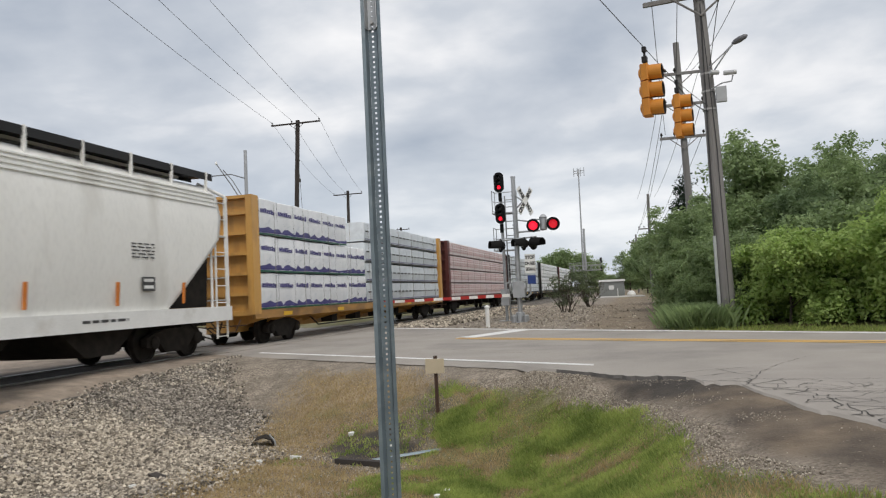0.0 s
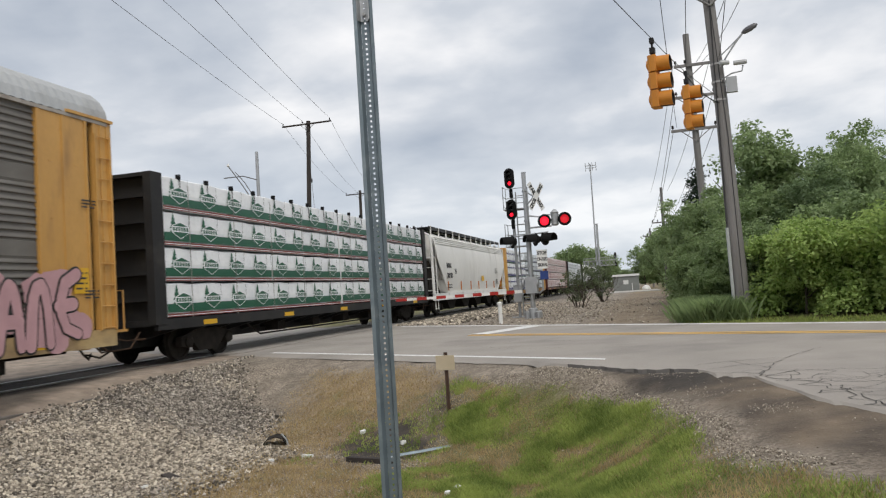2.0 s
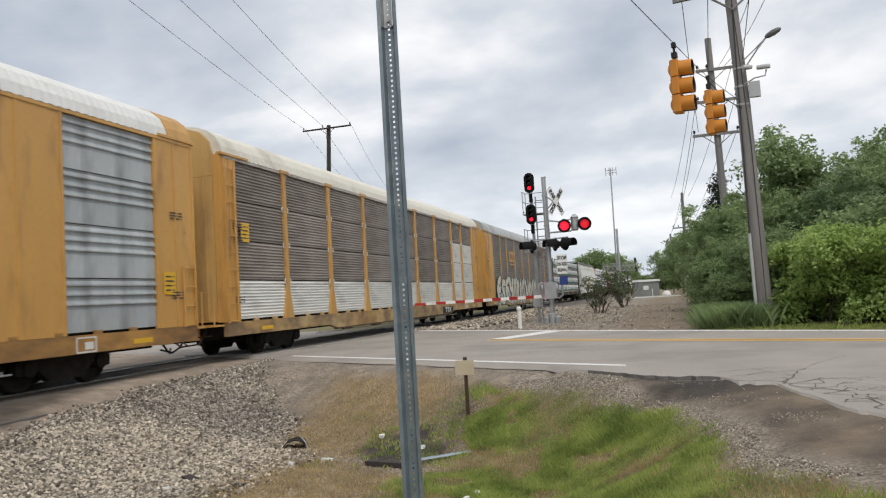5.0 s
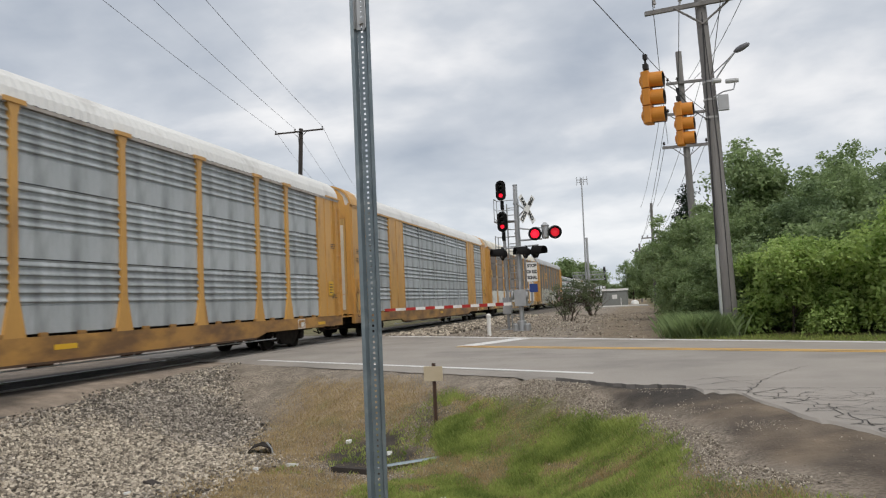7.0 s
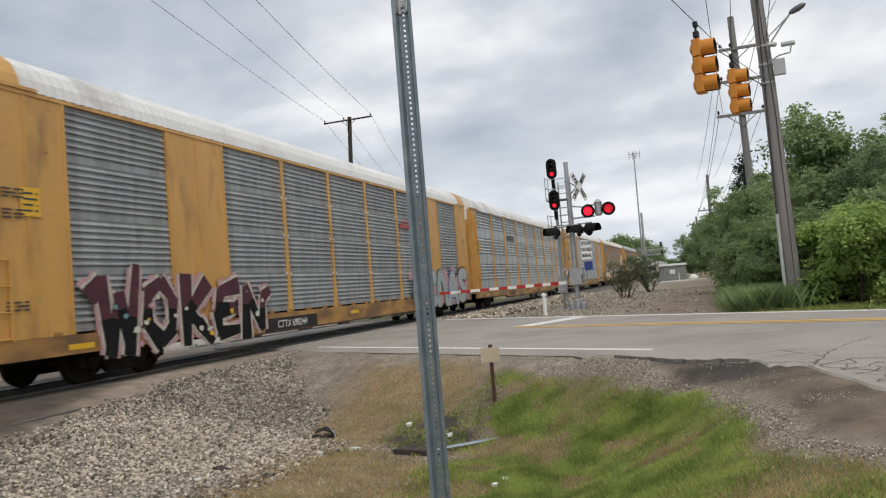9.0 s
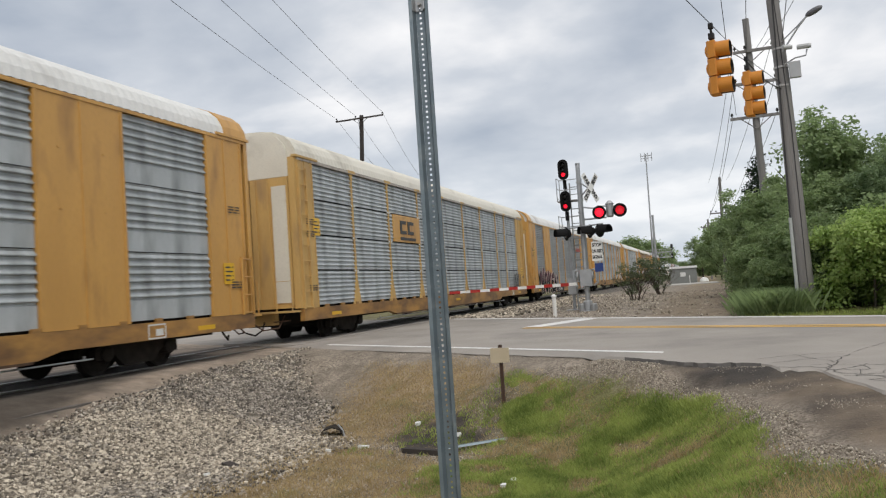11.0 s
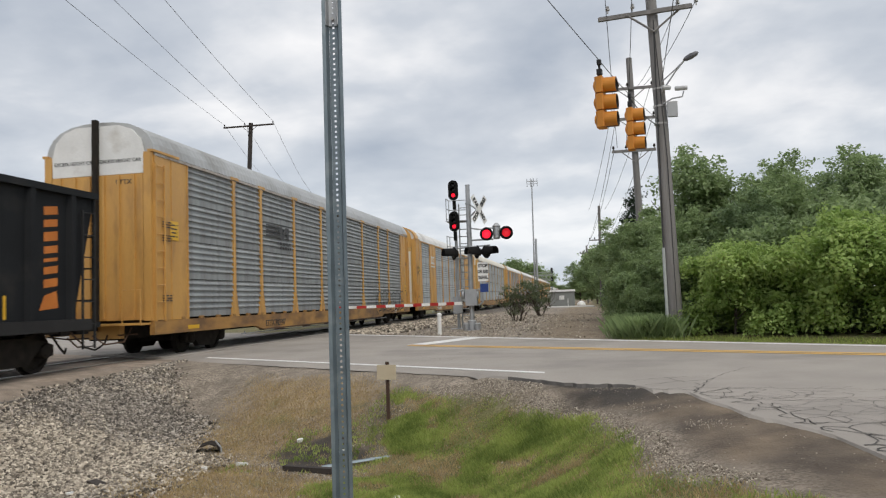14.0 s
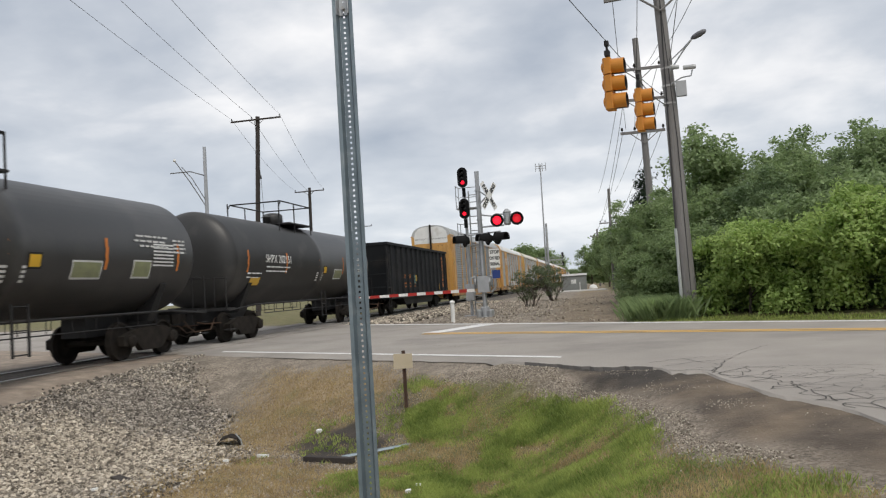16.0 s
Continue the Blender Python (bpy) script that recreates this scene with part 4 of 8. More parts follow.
def blob_letters(car, y0, y1, z0, z1, fill, line, n, seed, x=1.565, low=None, inner=None, spiky=0.12):
    """Spray-painted lettering, drawn as plain abstract letter forms: outline, two-tone fill, inner shapes and strokes."""
    rng = random.Random(seed)
    w, mid = (y1 - y0) / n, z0 + 0.45 * (z1 - z0)
    for k in range(n):
        cy, cz = y0 + w * (k + 0.5), (z0 + z1) / 2 + rng.uniform(-0.06, 0.06)
        count = 26
        pts = []
        for a in range(count):
            an = 2 * math.pi * a / count
            wob = 1 + 0.10 * math.sin(3 * an + rng.uniform(0, 6)) + rng.uniform(-spiky, spiky) * (1.6 if a % 2 else 0.4)
            c, q = math.cos(an), math.sin(an)
            pts.append((cy + 0.56 * w * wob * math.copysign(abs(c) ** 0.7, c) + 0.14 * w * q, cz + 0.5 * (z1 - z0) * wob * math.copysign(abs(q) ** 0.7, q)))
        bm = bmesh.new()

        def poly(shape, lift, mi):
            bm.faces.new([bm.verts.new((x + lift + 0.0006 * k, y, max(0.42, z))) for y, z in shape]).material_index = mi

        def stroke(line_pts, half):
            for (ya, za), (yb, zb) in zip(line_pts, line_pts[1:]):
                d = math.hypot(yb - ya, zb - za) or 1
                ny, nz = -(zb - za) / d * half, (yb - ya) / d * half
                poly([(ya + ny, za + nz), (yb + ny, zb + nz), (yb - ny, zb - nz), (ya - ny, za - nz)], 0.016, 0)

        if fill:
            poly([(cy + (y - cy) * 1.09, cz + (z - cz) * 1.07) for y, z in pts], 0.0, 0)
            poly(pts, 0.004, 1)
        else:
            stroke(pts[3:] + pts[:1], 0.025)
        if low:
            cut = [(y, min(z, mid + 0.05 * math.sin(9 * y))) for y, z in pts]
            poly([(cy + (y - cy) * 0.99, z) for y, z in cut], 0.008, 2)
        for _ in range(3 if inner else 0):
            oy, oz = cy + rng.uniform(-0.25, 0.25) * w, cz + rng.uniform(-0.3, 0.25) * (z1 - z0)
            ry, rz, tilt = rng.uniform(0.06, 0.13) * w, rng.uniform(0.12, 0.22) * (z1 - z0), rng.uniform(-0.3, 0.3)
            poly([(oy + ry * math.cos(q) + tilt * rz * math.sin(q), oz + rz * math.sin(q)) for q in (j * math.pi / 5 for j in range(10))], 0.012, 3)
        for _ in range(rng.choice((2, 3, 4))):
            a0, l, rr = rng.uniform(0, 6.28), rng.uniform(1.2, 3.5), rng.uniform(0.15, 0.34)
            oy, oz = cy + rng.uniform(-0.2, 0.2) * w, cz + rng.uniform(-0.28, 0.28) * (z1 - z0)
            arc = [(oy + rr * w * 1.1 * math.cos(a0 + l * q / 9), oz + rr * (z1 - z0) * math.sin(a0 + l * q / 9)) for q in range(10)]
            stroke(arc, 0.028)
        part("graffiti_letter", bm, [line, fill or line, low or fill or line, inner or fill or line], car)


def stroke_letters(car, y0, y1, z0, z1, x=1.565):
    """Spray-painted letters with angular strokes: dark fill, plum towards the top, pale outline and a pink haze of overspray."""
    rng = random.Random(77)
    forms = (
        (((-0.25, 0.75), (0.05, 0.95), (0.22, 0.0), (0.5, 0.75), (0.72, 0.0), (1.0, 1.1)),),
        (((0.5, 0.05), (0.1, 0.35), (0.15, 0.8), (0.55, 0.98), (0.9, 0.7), (0.85, 0.25), (0.5, 0.05)),),
        (((0.2, 1.1), (0.15, 0.0)), ((0.95, 1.0), (0.25, 0.5), (0.6, 0.3), (1.05, -0.05))),
        (((1.0, 1.0), (0.3, 0.9), (0.12, 0.5), (0.2, 0.08), (0.95, 0.12)), ((0.15, 0.52), (0.8, 0.55))),
        (((0.1, -0.05), (0.15, 1.0), (0.8, 0.1), (0.9, 0.8), (1.25, 0.95)),))
    w = (y1 - y0) / len(forms)
    mid = z0 + 0.5 * (z1 - z0)
    count = 0
    for k, form in enumerate(forms):
        bm = bmesh.new()
        for half, lift, mi in ((0.27, 0.0, 0), (0.205, 0.012, 1), (0.16, 0.024, 2)):
            for line in form:
                pts = [(y0 + w * (k + 0.06 + 0.86 * u), z0 + (z1 - z0) * v * (1 - 0.06 * k)) for u, v in line]
                for j, ((ya, za), (yb, zb)) in enumerate(zip(pts, pts[1:])):
                    d = math.hypot(yb - ya, zb - za)
                    ny, nz = -(zb - za) / d, (yb - ya) / d
                    bits = max(2, int(d / 0.09))
                    wa = 1.25 if j == 0 else 1.0
                    for q in range(bits):
                        f, g = q / bits - (0.06 if q == 0 else 0), (q + 1) / bits + 0.06
                        count += 1
                        h1 = half * (wa * (1 - 0.35 * f) + (rng.uniform(-0.12, 0.12) if mi < 2 else 0))
                        ring = [(ya + (yb - ya) * r + e * ny * h1, za + (zb - za) * r + e * nz * h1) for r, e in ((f, 1), (g, 1), (g, -1), (f, -1))]
                        zm = sum(p[1] for p in ring) / 4
                        face = bm.faces.new([bm.verts.new((x + lift + 0.00001 * count % 0.008, yy, max(0.40, zz))) for yy, zz in ring])
                        face.material_index = (3 if zm > mid + 0.08 * math.sin(7 * ya) else 2) if mi == 2 else mi
        for _ in range(5):
            oy, oz, rr = y0 + w * (k + rng.random()), rng.uniform(z0, z0 + 0.8 * (z1 - z0)), rng.uniform(0.03, 0.09)
            face = bm.faces.new([bm.verts.new((x + 0.034 + 0.0002 * _, oy + rr * rng.uniform(0.6, 1.6) * math.cos(q), oz + rr * rng.uniform(0.5, 1.2) * math.sin(q))) for q in (0, 1.2, 2.4, 3.6, 4.9)])
            face.material_index = rng.choice((0, 1, 1, 4, 5))
        part("graffiti_letter", bm, [SPRAY_PINK, SPRAY_CREAM, SIGNAL_BLACK, SPRAY_PLUM, REFLECT, SPRAY_TEAL], car)


def autorack(u0, u1, label, style, panel, frame_mt, roof_mt, end_top, end_low, tiers=3, ridges=7, low_panel=None, number="", cuts=None, flat=0.12, post=(0.07, 1.518), post_mt=None, number_y=7.6, deep=1.0, seam=0.02, sill_mt=None, clips=None, pale_bays=0):
    car, hl = place_car("autorack", u0, u1, label)
    half, z0, z1 = 1.52, 0.98, 5.16
    # posts or wide plates; offsets from the rear end
    if style == "posts":
        cuts = cuts or [1.3, 4.1, 6.1, 9.06, 12.02, 14.98, 17.94, 20.9, 22.9, 25.7]
        plates = [(0.12, cuts[0]), (cuts[-1], 2 * hl - 0.74), (2 * hl - 0.58, 2 * hl - 0.12)]
        bays = [(a, b) for a, b in zip(cuts, cuts[1:])]
        posts = cuts[1:-1]
    else:
        plates = [(0.12, 1.9), (4.66, 6.75), (20.6, 22.7), (25.3, 26.68)]
        bays = [(1.9, 4.66), (6.75, 9.52), (9.52, 12.29), (12.29, 15.06), (15.06, 17.83), (17.83, 20.6), (22.7, 25.3)]
        posts = [9.52, 12.29, 15.06, 17.83]
    bm = bmesh.new()
    box(bm, -0.35, 0.35, -hl + 0.2, hl - 0.2, 0.5, 0.92)
    box(bm, -1.38, 1.38, -hl + 0.12, hl - 0.12, 0.9, 0.97)
    for y in range(-11, 12, 2):
        box(bm, -1.35, 1.35, y - 0.05, y + 0.05, 0.62, 0.9)
    part("underframe", bm, GRIME, car)
    for s in (-1, 1):
        bm = bmesh.new()
        x0, x1 = sorted((s * 1.40, s * 1.54))
        prism(bm, [(-hl + 0.1, 0.965), (-hl + 0.1, 0.62), (-hl + 6.0, 0.62), (-hl + 6.5, 0.50), (hl - 6.5, 0.50), (hl - 6.0, 0.62), (hl - 0.1, 0.62), (hl - 0.1, 0.965)], "x", x0, x1)
        part("side_sill", bm, sill_mt or SILL, car)
        bm = bmesh.new()
        box(bm, *sorted((s * 1.36, s * 1.555)), -hl + 6.6, hl - 6.6, 0.455, 0.50)
        for y in (-5.6, -2.9, -0.4, 2.2, 5.0):
            box(bm, *sorted((s * 1.2, s * 1.42)), y - 0.22, y + 0.22, 0.40, 0.62)
        part("sill_flange", bm, RUST, car)
    bm = bmesh.new()
    tube(bm, (1.42, -hl + 5.2, 0.40), (1.42, hl - 5.2, 0.40), 0.016, 6)
    for k in range(9):
        yy = -hl + 5.4 + (2 * hl - 10.8) * k / 8
        box(bm, 1.41, 1.43, yy - 0.02, yy + 0.02, 0.39, 0.47)
    part("brake_pipe", bm, ALU, car)
    tab = bmesh.new()
    box(tab, 1.47, 1.535, -0.09, 0.09, 0.96, 1.04)
    tab_me = None
    for k in range(int(2 * hl - 2.2)):
        tab_me = part("sill_tab", tab if tab_me is None else tab_me, sill_mt or SILL, car)
        tab_me.location.y = -hl + 1.5 + k
        tab_me = tab_me.data
    bm = bmesh.new()
    box(bm, -1.36, 1.36, -hl + 0.35, hl - 0.35, 0.975, 5.1)
    part("inner_body", bm, GRIME, car)
    made = {}
    for a, b in bays:
        w = round(b - a, 2)
        if w not in made:
            n = 4 if low_panel else tiers
            step = (z1 - z0 - 0.03) / n
            made[w] = [panel_mesh(w, step, mt, ridges, flat, deep, seam) for mt in ((panel, low_panel) if low_panel else (panel,))]
        for t in range(n):
            pale = low_panel and (t == 0 or (t < 3 and bays.index((a, b)) >= len(bays) - pale_bays))
            me = made[w][1 if pale else 0]
            o = part("side_panel", me, panel, car)
            o.matrix_basis = pose(1.44, -hl + a, z0 + 0.03 + t * step)
            o = part("side_panel", me, panel, car)
            o.matrix_basis = pose(-1.44, -hl + b, z0 + 0.03 + t * step, 0, 0, 180)
    for s in (-1, 1):
        for a, b in plates:
            bm = bmesh.new()
            x0, x1 = sorted((s * 1.42, s * 1.515))
            box(bm, x0, x1, -hl + a, -hl + b, z0 - 0.01, z1 + 0.02)
            xo = s * 1.52
            for q in (0.0, 0.5, 1.0):
                yy = -hl + a + 0.04 + q * (b - a - 0.08)
                box(bm, *sorted((s * 1.5, xo + s * 0.015)), yy - 0.03, yy + 0.03, z0, z1)
            for zz in (1.9, 3.1, 4.2):
                for q in (0.25, 0.75):
                    yy = -hl + a + q * (b - a)
                    box(bm, *sorted((s * 1.5, xo + s * 0.006)), yy - 0.03, yy + 0.03, zz, zz + 0.03)
            part("end_plate", bm, frame_mt, car)
        for p in posts:
            bm = bmesh.new()
            y = -hl + p
            wide = 0.26 if style == "posts" else 0.12
            x0, x1 = sorted((s * 1.44, s * post[1]))
            hw = post[0]
            prism(bm, [(y - wide, 0.965), (y - hw - 0.005, 1.75), (y - hw, 4.95), (y - hw - 0.07, 5.18), (y + hw + 0.07, 5.18), (y + hw, 4.95), (y + hw + 0.005, 1.75), (y + wide, 0.965)], "x", x0, x1)
            if style == "posts":
                box(bm, x0, x1 + (0.03 if s > 0 else 0), y - 0.26, y + 0.26, 5.181, 5.27)
            part("side_post", bm, post_mt or frame_mt, car)
    if clips:
        bm = bmesh.new()
        if clips == "ring":
            pipe(bm, [(0.0, 0.0, -0.07), (0.02, 0.06, -0.06), (0.02, 0.085, 0.0), (0.02, 0.06, 0.06), (0.0, 0.0, 0.07)], 0.016, 5)
        else:
            box(bm, 0.0, 0.02, 0.0, 0.06, -0.03, 0.03)
        clip = None
        rows_n = 4 if low_panel else tiers
        for p in posts:
            for t in range(1, rows_n):
                for q in (-1, 1):
                    o = part("panel_clip", bm if clip is None else clip, GALV_WHITE, car)
                    clip = o.data
                    o.matrix_basis = pose(1.505, -hl + p + q * (post[0] + 0.015), z0 + t * (z1 - z0) / rows_n) @ Matrix.Diagonal((1, q, 1, 1))
    # top rail and arched, ribbed roof
    bm = bmesh.new()
    for s in (-1, 1):
        box(bm, *sorted((s * 1.40, s * 1.535)), -hl + 0.15, hl - 0.15, 5.165, 5.235)
    part("top_rail", bm, frame_mt if style == "plates" else GALV_DIRTY, car)
    arch = [(1.52, 5.24), (1.47, 5.47), (1.34, 5.70), (1.12, 5.88), (0.8, 6.01), (0.4, 6.07), (0.0, 6.09)]
    arch = arch + [(-x, z) for x, z in arch[-2::-1]]
    bm = bmesh.new()
    rows = []
    ny = 240
    for k in range(ny + 1):
        y = -hl + 0.12 + (2 * hl - 0.24) * k / ny
        up = 0.0 if k % 2 else 0.014
        rows.append([bm.verts.new((x * (1 + up * 0.5), y, z + up)) for x, z in arch])
    for a, b in zip(rows, rows[1:]):
        for j in range(len(arch) - 1):
            bm.faces.new((a[j], a[j + 1], b[j + 1], b[j]))
    bm.faces.new(rows[0])
    bm.faces.new(rows[-1][::-1])
    part("roof", bm, roof_mt, car)
    if style == "plates":
        for s in (-1, 1):
            bm = bmesh.new()
            rings = []
            for y in (s * (hl - 0.95), s * (hl - 0.06)):
                rings.append([bm.verts.new((x * 1.018, y, z + 0.022)) for x, z in arch])
                rings.append([bm.verts.new((x * 0.97, y, z - 0.03)) for x, z in arch])
            for a, b in ((0, 2), (2, 3), (3, 1), (1, 0)):
                for j in range(len(arch) - 1):
                    bm.faces.new((rings[a][j], rings[a][j + 1], rings[b][j + 1], rings[b][j]))
            part("roof_end_hoop", bm, frame_mt, car)
    # ends: curved clam-shell doors
    for s in (-1, 1):
        y = s * (hl - 0.10)
        for q in (-1, 1):
            bm = bmesh.new()
            yo = y + s * 0.08
            x0, x1 = sorted((q * 0.03, q * 1.28))
            box(bm, x0, x1, min(y, yo), max(y, yo), 1.0, 4.7)
            door = part("end_door", bm, YELLOW_B if end_low is WHITE else end_low, car)
            if end_low is WHITE:
                bm = bmesh.new()
                box(bm, *sorted((q * 0.74, q * 1.22)), *sorted((yo - s * 0.001, yo + s * 0.03)), 1.15, 4.45)
                part("door_panel", bm, ROOF_CREAM, door)
            for xx in (0.2, 0.62, 1.25 if end_low is WHITE else 1.04):
                bm = bmesh.new()
                box(bm, q * xx - 0.03, q * xx + 0.03, *sorted((yo - s * 0.001, yo + s * 0.05)), 1.05, 4.68)
                part("door_rib", bm, YELLOW_B if end_low is WHITE else end_low, door)
        bm = bmesh.new()
        prism(bm, [(-1.28, 4.71), (1.28, 4.71), (1.3, 5.2), (1.2, 5.6), (0.95, 5.86), (0.6, 5.98), (-0.6, 5.98), (-0.95, 5.86), (-1.2, 5.6), (-1.3, 5.2)], "y", min(y, y + s * 0.07), max(y, y + s * 0.07))
        part("end_cap", bm, end_top, car)
        for q in (-1, 1):
            bm = bmesh.new()
            box(bm, *sorted((q * 1.3, q * 1.5)), *sorted((y - s * 0.05, y + s * 0.09)), 0.98, 5.24)
            box(bm, *sorted((q * 1.42, q * 1.56)), *sorted((y - s * 1.2, y + s * 0.1)), 5.24, 5.3)
            part("corner_post", bm, frame_mt, car)
        ladder(car, 1.56, s * (hl - 0.35), 1.0, 4.9 if style == "posts" else 2.3, 0.42, frame_mt)
        bm = bmesh.new()
        box(bm, -1.45, 1.45, min(y, y + s * 0.45), max(y, y + s * 0.45), 0.88, 0.93)
        box(bm, -0.7, 0.7, min(y, y + s * 0.2), max(y, y + s * 0.2), 0.55, 0.88)
        part("end_platform", bm, frame_mt, car)
        for q in (-1, 1):
            bm = bmesh.new()
            pipe(bm, [(q * 1.4, y + s * 0.4, 0.93), (q * 1.4, y + s * 0.4, 1.75), (q * 0.9, y + s * 0.4, 1.75), (q * 0.9, y + s * 0.4, 0.93)], 0.018, 6)
            part("handrail", bm, frame_mt, car)
    for s in (-1, 1):
        add_truck(car, s * (hl - 3.6), 0.42)
    add_couplers(car, -hl, hl)
    bm = bmesh.new()
    for k, (yy, zz) in enumerate(((-hl + 0.7, 1.45), (-hl + 0.7, 3.0), (-hl + 0.7, 3.35), (hl - 0.75, 1.6), (hl - 0.75, 3.4))):
        for j in range(3):
            bars(bm, 1.538, yy - 0.22, yy + 0.22, zz + 0.065 * j, 0.03, k * 7 + j)
    tagged(part("small_print", bm, MARK_BLACK, car), kind="stuff")
    for yy in (-hl + 2.0, hl - 2.0, 0.0):
        bm = bmesh.new()
        box(bm, 1.541, 1.546, yy - 0.3, yy + 0.3, 0.70, 0.80)
        part("reflector", bm, REFLECT, car)
    # consolidated notices on the end plates
    for yy, zz in ((-hl + 1.05, 3.05), (hl - 1.05, 1.7)):
        bm = bmesh.new()
        box(bm, 1.535, 1.541, yy - 0.2, yy + 0.2, zz, zz + 0.5)
        part("notice", bm, REFLECT, car)
        bm = bmesh.new()
        for j in range(4):
            bars(bm, 1.5415, yy - 0.15, yy + 0.15, zz + 0.08 + 0.1 * j, 0.035, 60 + j)
        tagged(part("small_print", bm, MARK_BLACK, car), kind="stuff")
    bm = bmesh.new()
    for y0, y1, za, zb in ((-0.26, 0.26, 0.60, 0.63), (-0.26, 0.26, 0.87, 0.90), (-0.26, -0.23, 0.63, 0.87), (0.23, 0.26, 0.63, 0.87), (-0.04, 0.18, 0.66, 0.80)):
        box(bm, 1.541, 1.545, hl - 3.6 + y0, hl - 3.6 + y1, za + 0.03, zb + 0.03)
    part("route_frame", bm, MARK_WHITE, car)
    if number:
        lettering(number, 0.30 if style == "posts" else 0.27, MARK_BLACK if style == "posts" else MARK_WHITE, car, 1.547, -hl + number_y, 0.66, 1.0)
    return car, hl


def rack_logo(car, y, z, w, h, material, bars_n=3, plate=None, x=1.5):
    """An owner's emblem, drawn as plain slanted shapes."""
    bm = bmesh.new()
    for k in range(bars_n):
        a = y - w / 2 + w * k / bars_n
        b = a + w / bars_n * 0.8
        prism(bm, [(a, z - h / 2), (b, z - h / 2), (b, z - h / 4), (a + 0.3 * (b - a), z - h / 4), (a + 0.3 * (b - a), z + h / 4), (b, z + h / 4), (b, z + h / 2), (a, z + h / 2)], "x", x, x + 0.02)
    box(bm, x, x + 0.02, y - w / 2, y + w / 2, z - h / 2 - 0.22, z - h / 2 - 0.12)
    part("emblem", bm, material, car)
    if plate:
        bm = bmesh.new()
        box(bm, x - 0.02, x - 0.003, y - w * 0.75, y + w * 0.75, z - h * 0.9, z + h * 0.85)
        part("emblem_plate", bm, plate, car)


def build_racks():
    car, hl = autorack(-52.35, -25.5, "yellow covered auto carrier with dirty panels and pale graffiti", "posts", PANEL_OLIVE, YELLOW, ROOF_GREY, YELLOW_B, YELLOW_B, 3, 8, flat=0.2, deep=0.6, seam=0.004, sill_mt=SILL_PALE, cuts=[2.3, 4.58, 6.62, 9.38, 12.23, 15.02, 17.86, 20.6, 22.64, 24.8])
    rack_logo(car, -5.2, 3.9, 1.7, 0.75, YELLOW, x=1.515)
    spray_word(car, "ESEY", -10.9, -5.6, 0.72, 2.2, SPRAY_CREAM, [SPRAY_DARK], 0.20, 0.055, haze=SPRAY_BLUE, seed=3)
    spray_word(car, "BRON", -5.4, -1.2, 0.72, 2.25, SPRAY_CREAM, [SPRAY_DARK], 0.16, 0.06, haze=SPRAY_BLUE, seed=4)
    spray_word(car, "WOUS", -0.8, 4.6, 0.75, 2.15, SPRAY_CREAM, [SPRAY_DARK, SPRAY_BLUE], 0.18, 0.05, haze=SPRAY_BLUE, seed=5)
    spray_word(car, "CUEB", 5.4, 8.8, 0.72, 2.1, SPRAY_PINK, [SPRAY_PLUM], 0.17, 0.04, haze=SPRAY_PINK, seed=6)
    spray_word(car, "ORANE", 8.9, 12.3, 0.8, 2.0, SPRAY_PINK, [SPRAY_DARK], 0.11, 0.035, haze=SPRAY_PINK, seed=7)
    car, hl = autorack(-80.5, -53.75, "yellow auto carrier with brown weathered panels over a pale lower row", "posts", PANEL_BROWN, YELLOW, ROOF_CREAM, YELLOW_B, YELLOW_B, 3, 11, low_panel=GALV_WHITE, flat=0.05, deep=0.5, seam=0.035, sill_mt=SILL_PALE, clips="ring", pale_bays=2, post=(0.085, 1.54), cuts=[0.7, 3.3, 6.3, 9.28, 12.27, 15.2, 18.04, 20.9, 22.84, 25.05])
    bm = bmesh.new()
    box(bm, 1.541, 1.546, 5.3, 7.1, 0.52, 0.84)
    part("number_plate", bm, BLACK, car)
    lettering("TTX", 0.32, MARK_WHITE, car, 1.549, 6.2, 0.67, 1.6, bold=0.015)
    car, hl = autorack(-108.35, -81.6, "yellow auto carrier with wide yellow plates and a white end door", "plates", GALV_BLUE, YELLOW, ROOF_WHITE, YELLOW, WHITE, 4, 3, flat=0.42, post=(0.04, 1.506), post_mt=GALV_BLUE)
    blob_letters(car, -13.0, -11.6, 1.0, 2.1, YELLOW_B, SPRAY_PLUM, 2, 21, 1.545)
    car, hl = autorack(-137.5, -109.45, "yellow auto carrier with bright silver corrugated panels, clean white roof", "posts", GALV_BLUE, YELLOW, ROOF_WHITE, WHITE, YELLOW, 3, 5, flat=0.38, post=(0.08, 1.54), number="ETTX 705250", cuts=[0.95, 3.94, 6.9, 9.85, 12.81, 15.76, 18.72, 21.73, 23.64, 26.0])
    bm = bmesh.new()
    bars(bm, 1.51, -6.6, -4.8, 3.85, 0.3, 5)
    part("emblem", bm, MARK_BLACK, car)
    car, hl = autorack(-165.55, -138.6, "yellow auto carrier with wide plates, grey panels and bold graffiti", "plates", GALV, YELLOW, ROOF_WHITE, YELLOW, WHITE, 4, 7, deep=0.8, seam=0.004, clips="dot", number="CTTX 690244", number_y=9.5)
    bm = bmesh.new()
    box(bm, 1.541, 1.546, -hl + 8.1, -hl + 10.9, 0.46, 0.84)
    part("number_plate", bm, BLACK, car)
    stroke_letters(car, -11.1, -5.3, 0.55, 2.0)
